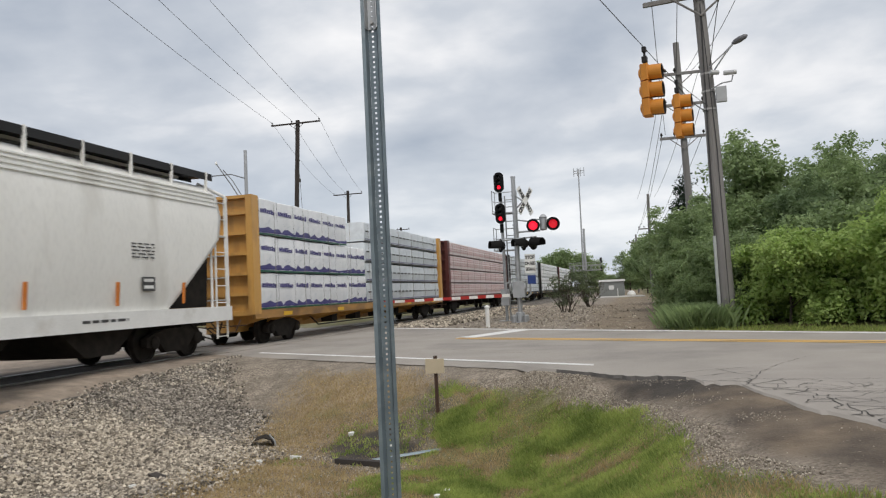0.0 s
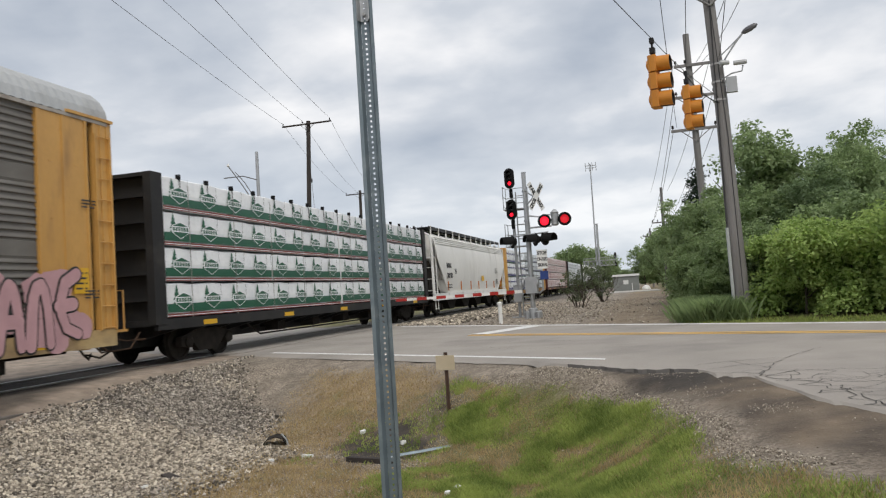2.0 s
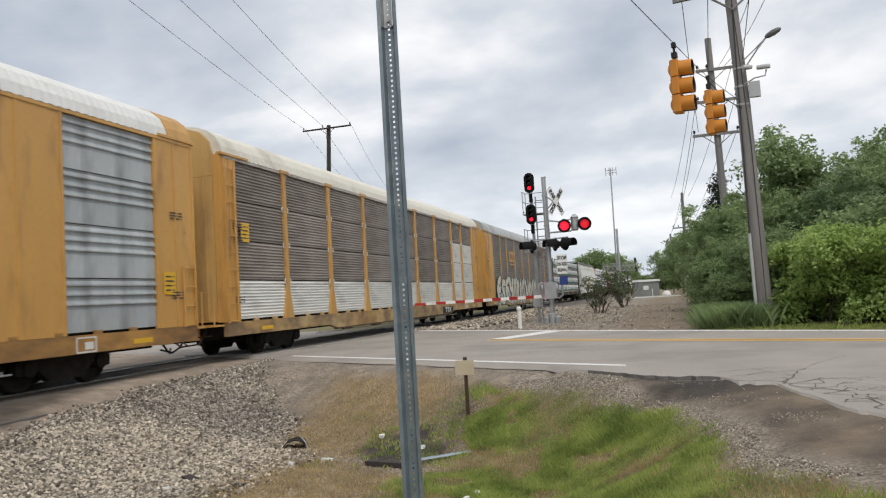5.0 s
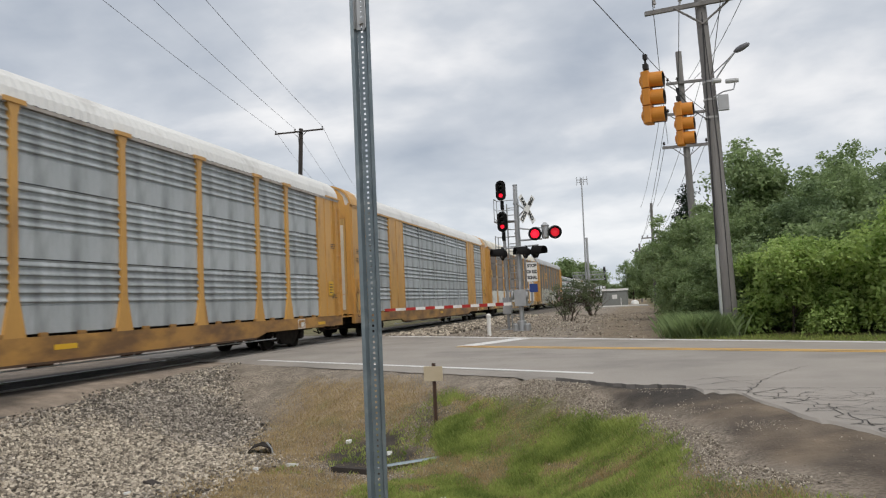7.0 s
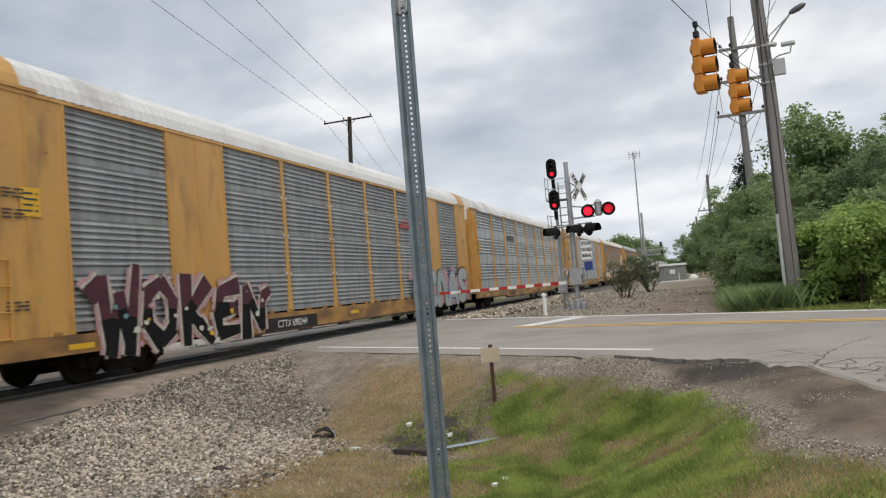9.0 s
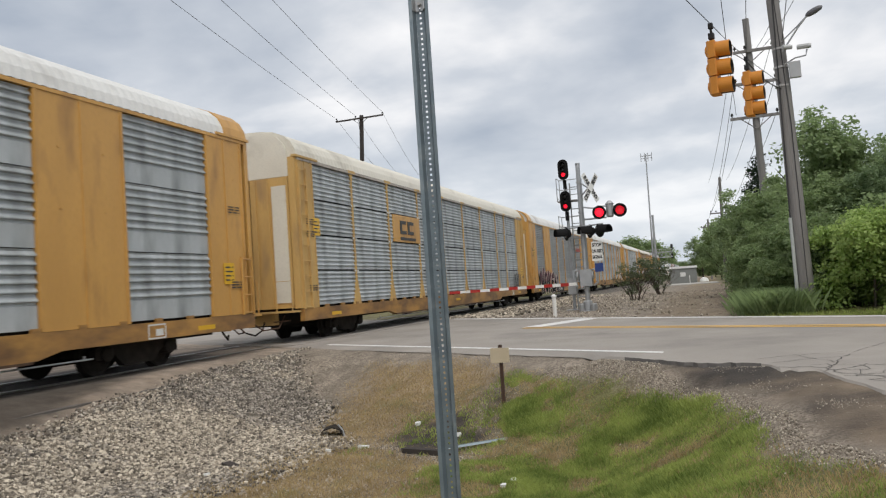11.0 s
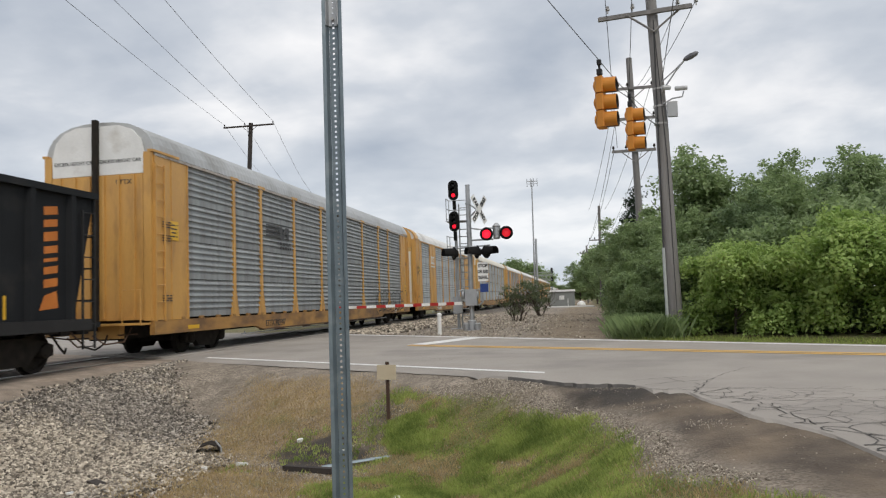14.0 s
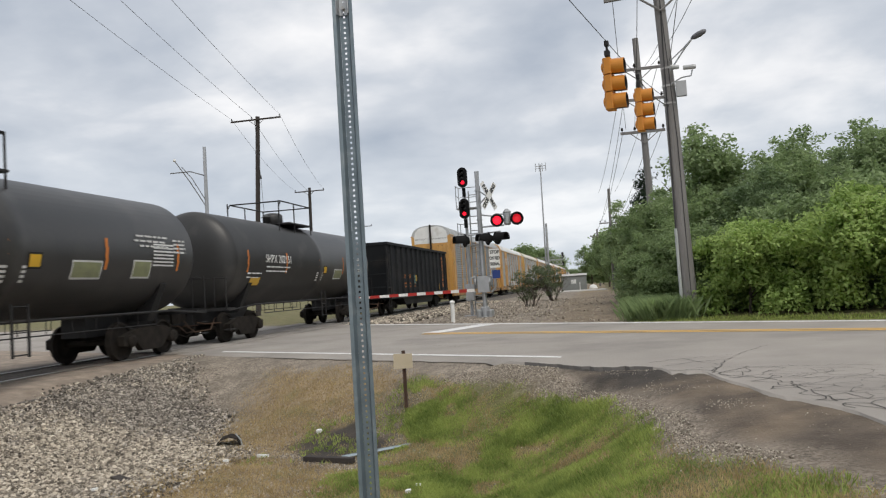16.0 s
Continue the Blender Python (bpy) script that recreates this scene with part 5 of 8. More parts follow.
    spray_word(car, "OCNAS", 5.3, 12.7, 0.62, 1.95, SPRAY_BLUE, [SPRAY_TEAL, SPRAY_TEAL, SPRAY_GREEN, SPRAY_NAVY, SPRAY_PLUM], 0.24, 0.06, x=1.545, haze=SPRAY_PINK, seed=8)
    bm = bmesh.new()
    box(bm, 1.51, 1.52, 4.6, 7.0, 3.72, 3.9)
    box(bm, 1.51, 1.52, 4.8, 6.8, 3.95, 4.02)
    part("emblem", bm, RED_PRINT, car)
    car, hl = autorack(-194.75, -167.3, "pale yellow auto carrier with four rows of grey panels", "posts", GALV_BLUE, YELLOW_B, ROOF_CREAM, ROOF_CREAM, WHITE, 4, 7, flat=0.08, deep=0.75, seam=0.045, clips="dot", post=(0.05, 1.506), cuts=[1.0, 3.6, 6.5, 9.45, 12.37, 15.3, 18.2, 21.16, 23.0, 25.7])
    bm = bmesh.new()
    box(bm, 1.47, 1.515, -6.85, -4.2, 3.1, 4.1)
    part("emblem_plate", bm, YELLOW, car)
    rack_logo(car, -5.5, 3.65, 1.5, 0.5, MARK_BLACK, 2, x=1.516)
    blob_letters(car, 10.4, 12.0, 1.1, 1.8, None, SPRAY_DARK, 4, 41)
    car, hl = autorack(-224.0, -197.0, "yellow auto carrier with wide plates, bright panels and a white emblem", "plates", GALV_BLUE, YELLOW, ROOF_WHITE, YELLOW, WHITE, 3, 6, number="TTGX 694438", flat=0.3)
    rack_logo(car, -hl + 5.65, 4.1, 1.2, 0.55, MARK_WHITE, 2, x=1.52)
    car, hl = autorack(-254.2, -226.05, "yellow auto carrier with grey corrugated panels and black emblem", "posts", GALV, YELLOW, ROOF_GREY, WHITE, YELLOW, 4, 5, number="ETTX 703907", flat=0.16, cuts=[1.8, 4.6, 6.6, 9.56, 12.52, 15.48, 18.44, 21.4, 23.4, 26.2])
    bm = bmesh.new()
    for k in range(5):
        box(bm, 1.512, 1.517, -7.1, -5.9, 4.0 - 0.09 * k, 4.05 - 0.09 * k)
    prism(bm, [(-5.9, 3.6), (-5.6, 3.6), (-5.3, 3.9), (-5.3, 3.6), (-5.1, 3.6), (-5.1, 4.05), (-5.4, 4.05), (-5.7, 3.75), (-5.7, 4.05), (-5.9, 4.05)], "x", 1.512, 1.517)
    bars(bm, 1.512, -5.9, -4.9, 3.4, 0.1, 3)
    bars(bm, 1.512, -5.9, -4.9, 3.25, 0.1, 4)
    part("emblem", bm, MARK_BLACK, car)
    blob_letters(car, 6.4, 12.2, 0.75, 1.75, None, SPRAY_DARK, 6, 51)
    for x in (-0.65, 0.65):
        o = lettering("EXCESS HEIGHT CAR", 0.13, MARK_BLACK, car, x, -hl + 0.025, 5.05, 0.95, -90)
    o = lettering("ETTX", 0.17, MARK_BLACK, car, 0.75, -hl - 0.04 + 0.055, 4.5, 1.1, -90)
    bm = bmesh.new()
    box(bm, -0.06, 0.06, -hl - 0.12, -hl + 0.02, 1.0, 6.12)
    part("door_seal", bm, GRIME, car)


build_racks()


def hopper_car():
    car, hl = place_car("covered_hopper", -1.7, 18.3, "off-white covered hopper car with rounded sides and dark roofwalk")
    prof = [(1.44, 1.22), (1.53, 1.7), (1.585, 2.4), (1.595, 3.0), (1.56, 3.6), (1.46, 4.1), (1.40, 4.22), (1.36, 4.24), (1.15, 4.42), (0.7, 4.56), (0, 4.6)]
    prof = prof + [(-x, z) for x, z in prof[-2::-1]]
    bm = bmesh.new()
    ys = [-hl + 0.55, -hl + 0.7] + [-hl + 0.7 + (2 * hl - 1.4) * k / 12 for k in range(1, 12)] + [hl - 0.7, hl - 0.55]

    def inset(z):
        return 2.3 * max(0.0, (3.15 - z) / 1.95)
    rows = []
    for k, y in enumerate(ys):
        row = []
        for x, z in prof:
            yy = y
            if k <= 1:
                yy = y + inset(z)
            if k >= len(ys) - 2:
                yy = y - inset(z)
            yy = max(-hl + 0.6, min(hl - 0.6, yy)) if 1 < k < len(ys) - 2 else yy
            row.append(bm.verts.new((x, yy, z)))
        rows.append(row)
    # keep the long rows from crossing the sloped ends
    for k in range(2, len(rows) - 2):
        for v, (x, z) in zip(rows[k], prof):
            lo, hi = -hl + 0.7 + inset(z), hl - 0.7 - inset(z)
            q = (k - 1) / 12
            v.co.y = lo + (hi - lo) * q
    for a, b in zip(rows, rows[1:]):
        for j in range(len(prof) - 1):
            bm.faces.new((a[j], b[j], b[j + 1], a[j + 1]))
    bm.faces.new(rows[0])
    bm.faces.new(rows[-1][::-1])
    part("hopper_body", bm, HOPPER, car, smooth=True)
    for s in (-1, 1):
        bm = bmesh.new()
        x0, x1 = sorted((s * 1.40, s * 1.555))
        box(bm, x0, x1, -hl + 0.1, hl - 0.1, 0.86, 1.235)
        part("side_sill", bm, WHITE, car)
        for z, x in ((3.86, 1.545), (3.97, 1.52), (4.08, 1.50), (4.18, 1.47)):
            bm = bmesh.new()
            box(bm, *sorted((s * 1.36, s * x)), -hl + 0.7, hl - 0.7, z, z + 0.03)
            part("roof_flange", bm, HOPPER, car)
    # slope sheets in shadow behind the end cages
    for s in (-1, 1):
        bm = bmesh.new()
        y = s * hl
        prism(bm, [(y - s * 2.9, 1.24), (y - s * 0.75, 3.1), (y - s * 0.75, 3.2), (y - s * 2.9, 1.5)], "x", -1.42, 1.42)
        part("slope_sheet", bm, HOPPER, car)
        # added dark block that stands for the shadow in the end bay
        bm = bmesh.new()
        prism(bm, [(y - s * 2.7, 1.24), (y - s * 0.85, 2.95), (y - s * 0.5, 2.95), (y - s * 0.6, 1.24)], "x", -1.1, 1.1)
        part("end_web", bm, GRIME, car)
        bm = bmesh.new()
        for q in (-1, 1):
            tube(bm, (q * 1.45, y - s * 0.12, 1.2), (q * 1.45, y - s * 0.12, 4.2), 0.05, 8)
            tube(bm, (q * 1.45, y - s * 0.12, 4.2), (q * 0.9, y - s * 0.6, 4.55), 0.045, 8)
            tube(bm, (q * 1.45, y - s * 0.9, 1.2), (q * 1.45, y - s * 0.9, 3.2), 0.035, 8)
            tube(bm, (q * 1.45, y - s * 0.9, 3.1), (q * 1.45, y - s * 0.1, 3.1), 0.025, 8)
        for z in (1.4, 2.0, 2.6):
            tube(bm, (-1.45, y - s * 0.12, z), (1.45, y - s * 0.12, z), 0.018, 6)
        part("end_cage", bm, WHITE, car)
        ladder(car, 1.49, s * (hl - 0.5), 0.45, 4.0, 0.5, WHITE)
        bm = bmesh.new()
        box(bm, -1.4, 1.4, *sorted((y, y - s * 0.9)), 0.9, 1.0)
        box(bm, -0.4, 0.4, *sorted((y, y - s * 3.4)), 0.55, 0.9)
        part("end_platform", bm, GRIME, car)
        add_truck(car, s * (hl - 1.95), 0.46)
    add_couplers(car, -hl, hl)
    # roofwalk on brackets
    for x in (-0.98, 0.98):
        bm = bmesh.new()
        box(bm, x - 0.30, x + 0.30, -hl + 0.5, hl - 0.5, 4.70, 4.75)
        box(bm, x - 0.33, x - 0.30, -hl + 0.5, hl - 0.5, 4.62, 4.75)
        box(bm, x + 0.30, x + 0.33, -hl + 0.5, hl - 0.5, 4.60, 4.78)
        part("roofwalk", bm, BLACK, car)
    for k in range(13):
        y = -hl + 0.8 + (2 * hl - 1.6) * k / 12
        for x in (-1.3, 1.3):
            bm = bmesh.new()
            box(bm, x - 0.03, x + 0.03, y - 0.03, y + 0.03, 4.26, 4.80)
            part("roofwalk_bracket", bm, HOPPER, car)
    bm = bmesh.new()
    for x in (-0.5, 0.5):
        box(bm, x - 0.25, x + 0.25, -hl + 1.2, hl - 1.2, 4.62, 4.69)
    part("hatch_cover", bm, HOPPER, car)
    # discharge bays
    for y in (-5.2, -1.75, 1.75, 5.2):
        bm = bmesh.new()
        prism(bm, [(y - 1.6, 1.2), (y - 0.45, 0.32), (y + 0.45, 0.32), (y + 1.6, 1.2)], "x", -1.15, 1.15)
        part("discharge_chute", bm, GRIME, car)
    for y in (-7.3, -4.4, -1.9, 0.3, 2.7, 5.2, 7.6):
        bm = bmesh.new()
        prism(bm, [(y, 1.36), (y + 0.07, 1.36), (y + 0.11, 1.86), (y + 0.04, 1.86)], "x", 1.545, 1.585)
        part("reflector", bm, ORANGE, car)
    # black route label with white rules
    bm = bmesh.new()
    box(bm, 1.585, 1.597, 6.05, 6.5, 1.66, 1.98)
    lab = part("route_label", bm, MARK_BLACK, car)
    for z in (1.72, 1.87):
        bm = bmesh.new()
        box(bm, 1.5975, 1.600, 6.1, 6.44, z, z + 0.07)
        part("white_rule", bm, MARK_WHITE, lab)
    bm = bmesh.new()
    for j in range(5):
        bars(bm, 1.598, 5.7, 6.5, 2.40 + 0.075 * j, 0.028, j)
    for j in range(2):
        bars(bm, 1.585, -7.5, -6.5, 1.5 + 0.13 * j, 0.06, 20 + j)
    bars(bm, 1.556, -1.2, 0.4, 1.0, 0.09, 9)
    bars(bm, 1.556, 4.2, 5.6, 1.03, 0.06, 10)
    tagged(part("small_print", bm, MARK_BLACK, car), kind="stuff")
    bm = bmesh.new()
    box(bm, 1.592, 1.602, 1.2, 1.9, 1.86, 2.2)
    part("warning_label", bm, REFLECT, car)
    bm = bmesh.new()
    for y0, y1, z0, z1 in ((-5.72, -5.69, 2.29, 2.56), (-5.45, -5.42, 2.29, 2.56), (-5.69, -5.45, 2.53, 2.56), (-5.69, -5.45, 2.29, 2.32), (-5.61, -5.53, 2.37, 2.48)):
        box(bm, 1.592, 1.603, y0, y1, z0, z1)
    part("emblem", bm, MARK_BLACK, car)
    lettering("INVX", 0.36, MARK_BLACK, car, 1.602, -7.0, 2.72, 1.2, bold=0.016)
    lettering("38603", 0.38, MARK_BLACK, car, 1.602, -6.9, 2.17, 1.2, bold=0.016)


hopper_car()


def bundle_mesh(length, h, wrap):
    """A wrapped stack of timber, slightly bulged, with board courses under the wrap."""
    bm = bmesh.new()
    n, rng = 10, random.Random(int(length * 100))
    rows = []
    for k in range(n + 1):
        y = -length / 2 + length * k / n
        sag = 0.015 * math.sin(k * 2.1)
        rows.append([bm.verts.new(p) for p in ((0.0, y, 0.02), (1.22 + sag, y, 0.02), (1.25 + sag, y, h * 0.5), (1.23 + sag, y, h - 0.05 + sag), (1.17, y, h - 0.015 + sag), (0.0, y, h - 0.01))])
    for a, b in zip(rows, rows[1:]):
        for j in range(6):
            bm.faces.new((a[j], b[j], b[(j + 1) % 6], a[(j + 1) % 6]))
    bm.faces.new(rows[0])
    bm.faces.new(rows[-1][::-1])
    me = bpy.data.meshes.new("wrapped_timber")
    bmesh.ops.recalc_face_normals(bm, faces=bm.faces)
    bm.to_mesh(me)
    bm.free()
    me.materials.append(wrap)
    return me


def print_mesh(length, h, look_name):
    """The printed bands and emblem shapes of a wrap, 4 mm proud of it."""
    bm = bmesh.new()
    x = 1.262
    mats = {"green": [GREEN, WRAP, REDWOOD, MARK_BLACK], "violet": [PURPLE, WRAP, GREEN, MARK_BLACK, WRAP_GREY], "grey": [MARK_BLACK, WRAP, PURPLE, MARK_BLACK], "red": [RED_PRINT, WRAP, MAROON, MARK_BLACK], "plain": [GALV, WRAP, GALV_DIRTY, MARK_BLACK]}[look_name]
    a, b = -length / 2, length / 2

    def quad(y0, y1, z0, z1, mi, lift=0.0):
        bm.faces.new([bm.verts.new((x + lift, y, z)) for y, z in ((y0, z0), (y1, z0), (y1, z1), (y0, z1))]).material_index = mi

    def poly(pts, mi, lift):
        bm.faces.new([bm.verts.new((x + lift, y, z)) for y, z in pts]).material_index = mi

    pitch = 1.2
    n = max(1, round(length / pitch))
    pitch = length / n
    if look_name == "green":
        quad(a, b, 0.02, 0.10, 2)
        quad(a, b, 0.045, 0.06, 1, 0.003)
        for k in range(n):
            y = a + pitch * (k + 0.5)
            quad(y - pitch / 2, y + pitch / 2, 0.13, 0.33, 0)
            # tree
            for j, (z0, w) in enumerate(((0.30, 0.34), (0.42, 0.27), (0.53, 0.20), (0.63, 0.12))):
                poly([(y - 0.28 - w / 2, z0), (y - 0.28 + w / 2, z0), (y - 0.28, z0 + 0.17)], 0, 0.002 + 0.0004 * j)
            # lozenge emblem
            hexa = [(y - 0.33, 0.33), (y - 0.33, 0.50), (y, 0.60), (y + 0.33, 0.50), (y + 0.33, 0.33), (y, 0.17)]
            poly(hexa, 1, 0.004)
            poly([(y + (p - y) * 0.92, 0.38 + (q - 0.38) * 0.90) for p, q in hexa], 0, 0.006)
            quad(y - 0.36, y + 0.36, 0.345, 0.485, 1, 0.008)
            for j in range(6):
                quad(y - 0.31 + 0.108 * j, y - 0.235 + 0.108 * j, 0.37, 0.465, 0, 0.010)
            quad(y + 0.35, y + 0.362, 0.36, h - 0.02, 3, 0.002)
    elif look_name == "violet":
        quad(a, b, 0.0, 0.045, 2)
        rng = random.Random(3)
        # a ragged band, folded by the wrap, and a line of heavy print
        y, top = a, 0.17
        while y < b:
            w = min(rng.uniform(0.10, 0.30), b - y)
            nxt = rng.uniform(0.10, 0.26)
            low = rng.uniform(0.05, 0.075)
            poly([(y, low), (y + w, low), (y + w, nxt), (y, top)], 0, 0.0)
            y, top = y + w, nxt
        for k in range(n):
            y = a + pitch * (k + 0.5)
            for j in range(7):
                quad(y - 0.48 + 0.135 * j, y - 0.37 + 0.135 * j, 0.66 - 0.004 * j, 0.66 + rng.uniform(0.08, 0.15), 0, 0.002)
            for j in range(4):
                f = y + rng.uniform(-0.5, 0.4)
                poly([(f, 0.30 + 0.05 * j), (f + 0.02, 0.28 + 0.05 * j), (f + rng.uniform(0.10, 0.3), rng.uniform(0.36, 0.55))], 4, 0.003 + 0.0005 * j)
            quad(y - pitch / 2, y - pitch / 2 + 0.014, 0.05, h - 0.02, 3, 0.004)
    elif look_name == "grey":
        quad(a, b, 0.0, 0.06, 0)
        quad(a, b, 0.09, 0.12, 2)
        for k in range(2 * n):
            y = a + pitch * (k + 0.5) / 2
            quad(y - 0.2, y + 0.2, 0.40, 0.46, 0, 0.002)
    elif look_name == "red":
        quad(a, b, 0.0, 0.05, 2)
        for k in range(2 * n):
            y = a + pitch * (k + 0.5) / 2
            for z in (0.22, 0.52):
                quad(y - 0.2, y + 0.16, z, z + 0.05, 0, 0.002)
                quad(y - 0.2, y + 0.16, z + 0.16, z + 0.2, 0, 0.002)
                quad(y - 0.2, y - 0.12, z, z + 0.2, 0, 0.003)
    else:
        quad(a, b, 0.0, 0.05, 0)
        quad(a, b, 0.4, 0.45, 0)
    me = bpy.data.meshes.new("printed_wrap")
    bm.to_mesh(me)
    bm.free()
    for mt in mats:
        me.materials.append(mt)
    return me


def centerbeam(u0, u1, label, frame_mt, loads):
    """A centre-beam flat car; loads: rows of (from, to, tiers, look, wrap) along the car from its rear end."""
    car, hl = place_car("centerbeam_flatcar", u0, u1, label)
    bm = bmesh.new()
    box(bm, -1.36, 1.36, -hl + 0.1, hl - 0.1, 0.92, 1.06)
    box(bm, -0.3, 0.3, -hl + 0.2, hl - 0.2, 0.42, 0.92)
    for k in range(18):
        y = -hl + 0.8 + (2 * hl - 1.6) * k / 17
        prism(bm, [(-1.38, 0.92), (1.38, 0.92), (1.36, 0.80), (0.4, 0.58), (-0.4, 0.58), (-1.36, 0.80)], "y", y - 0.05, y + 0.05)
    part("deck", bm, frame_mt if frame_mt is not MAROON else GRIME, car)
    for s in (-1, 1):
        bm = bmesh.new()
        box(bm, *sorted((s * 1.30, s * 1.40)), -hl + 0.1, hl - 0.1, 0.82, 1.07)
        part("side_sill", bm, SILL if frame_mt is YELLOW else frame_mt, car)
        bm = bmesh.new()
        y = s * hl
        box(bm, -1.36, 1.36, *sorted((y - s * 0.30, y - s * 0.22)), 0.95, 4.45)
        for q in (-1, 1):
            box(bm, *sorted((q * 1.22, q * 1.42)), *sorted((y, y - s * 0.42)), 0.95, 4.47)
        part("bulkhead", bm, frame_mt, car)
        for z in (1.5, 2.1, 2.7, 3.3, 3.9, 4.38):
            bm = bmesh.new()
            box(bm, -1.2, 1.2, *sorted((y - s * 0.02, y - s * 0.219)), z, z + 0.09)
            part("bulkhead_rib", bm, frame_mt, car)
        add_truck(car, s * (hl - 2.6), 0.46)
    bm = bmesh.new()
    box(bm, -0.12, 0.12, -hl + 0.3, hl - 0.3, 4.22, 4.42)
    for k in range(17):
        y = -hl + 0.6 + (2 * hl - 1.2) * k / 16
        box(bm, -0.08, 0.08, y - 0.06, y + 0.06, 1.06, 4.22)
    for k in range(8):
        y = -hl + 0.8 + (2 * hl - 1.6) * k / 8
        tube(bm, (0, y, 1.1), (0, y + 1.2, 4.2), 0.04, 6)
    part("centre_beam", bm, frame_mt, car)
    add_couplers(car, -hl, hl)
    for a, b, tiers, look_name, wrap in loads:
        tier = 1.13 if look_name == "violet" else 0.85
        n = max(1, round((b - a) / 4.8))
        w = (b - a) / n
        body, pr = bundle_mesh(w - 0.03, tier - 0.02, wrap), print_mesh(w - 0.03, tier - 0.02, look_name)
        for k in range(n):
            for t in range(tiers):
                for s in (1, -1):
                    o = part("wrapped_timber", body, wrap, car)
                    o.matrix_basis = pose(s * 0.10 + s * random.uniform(-0.015, 0.015), -hl + a + w * (k + 0.5), 1.08 + tier * t, 0, 0, 0 if s > 0 else 180)
                    if s > 0:
                        part("printed_wrap", pr, wrap, o)
    for k in range(5):
        bm = bmesh.new()
        y = -hl + 2.2 + (2 * hl - 4.4) * k / 4
        box(bm, 1.40, 1.406, y - 0.3, y + 0.3, 0.86, 0.98)
        part("reflector", bm, REFLECT, car)
    if loads[0][3] == "green":
        for k in range(17):
            bm = bmesh.new()
            y = -hl + 1.2 + 1.2 * k
            box(bm, 1.28, 1.372, y - 0.045, y + 0.045, 4.42, 4.54)
            box(bm, 1.362, 1.370, y - 0.012, y + 0.012, 4.05, 4.43)
            part("corner_protector", bm, SIGNAL_BLACK, car)
    for k in range(10):
        bm = bmesh.new()
        y = -hl + 1.5 + (2 * hl - 3.0) * k / 9
        pipe(bm, [(1.38, y, 1.05), (1.385, y, 4.3), (0.1, y, 4.45)], 0.008, 5)
        part("tie_down_cable", bm, STEEL, car)
    bm = bmesh.new()
    pipe(bm, [(1.1, -hl + 4.5, 0.75), (1.1, -hl + 5.2, 0.42), (1.1, hl - 5.2, 0.42), (1.1, hl - 4.5, 0.75)], 0.025, 6)
    for y in (-4, -1.5, 1.2, 3.8):
        box(bm, 0.5, 0.95, y - 0.25, y + 0.25, 0.45, 0.75)
    part("brake_rigging", bm, GRIME, car)
    return car


def build_lumber():
    centerbeam(-24.15, -2.45, "black centre-beam flat car stacked with white and green wrapped lumber", BLACK, [(0.5, 10.75, 4, "green", WRAP), (10.85, 21.2, 4, "green", WRAP)])
    centerbeam(19.7, 41.9, "yellow centre-beam flat car with partly missing white wrapped lumber", YELLOW, [(0.5, 7.6, 3, "violet", WRAP), (7.65, 9.6, 2, "violet", WRAP), (9.7, 21.5, 4, "grey", WRAP_GREY)])
    centerbeam(43.6, 65.0, "maroon centre-beam flat car with red printed lumber wrap", MAROON, [(0.5, 20.9, 4, "red", WRAP_RED)])
    centerbeam(66.6, 88.0, "black centre-beam flat car with pale grey wrapped lumber", BLACK, [(0.5, 20.9, 4, "plain", WRAP_GREY)])
    centerbeam(89.6, 111.0, "centre-beam flat car with white wrapped lumber", BLACK, [(0.5, 20.9, 4, "plain", WRAP)])
    centerbeam(112.6, 134.0, "maroon centre-beam flat car with white wrapped lumber far down the line", MAROON, [(0.5, 20.9, 4, "grey", WRAP)])


build_lumber()


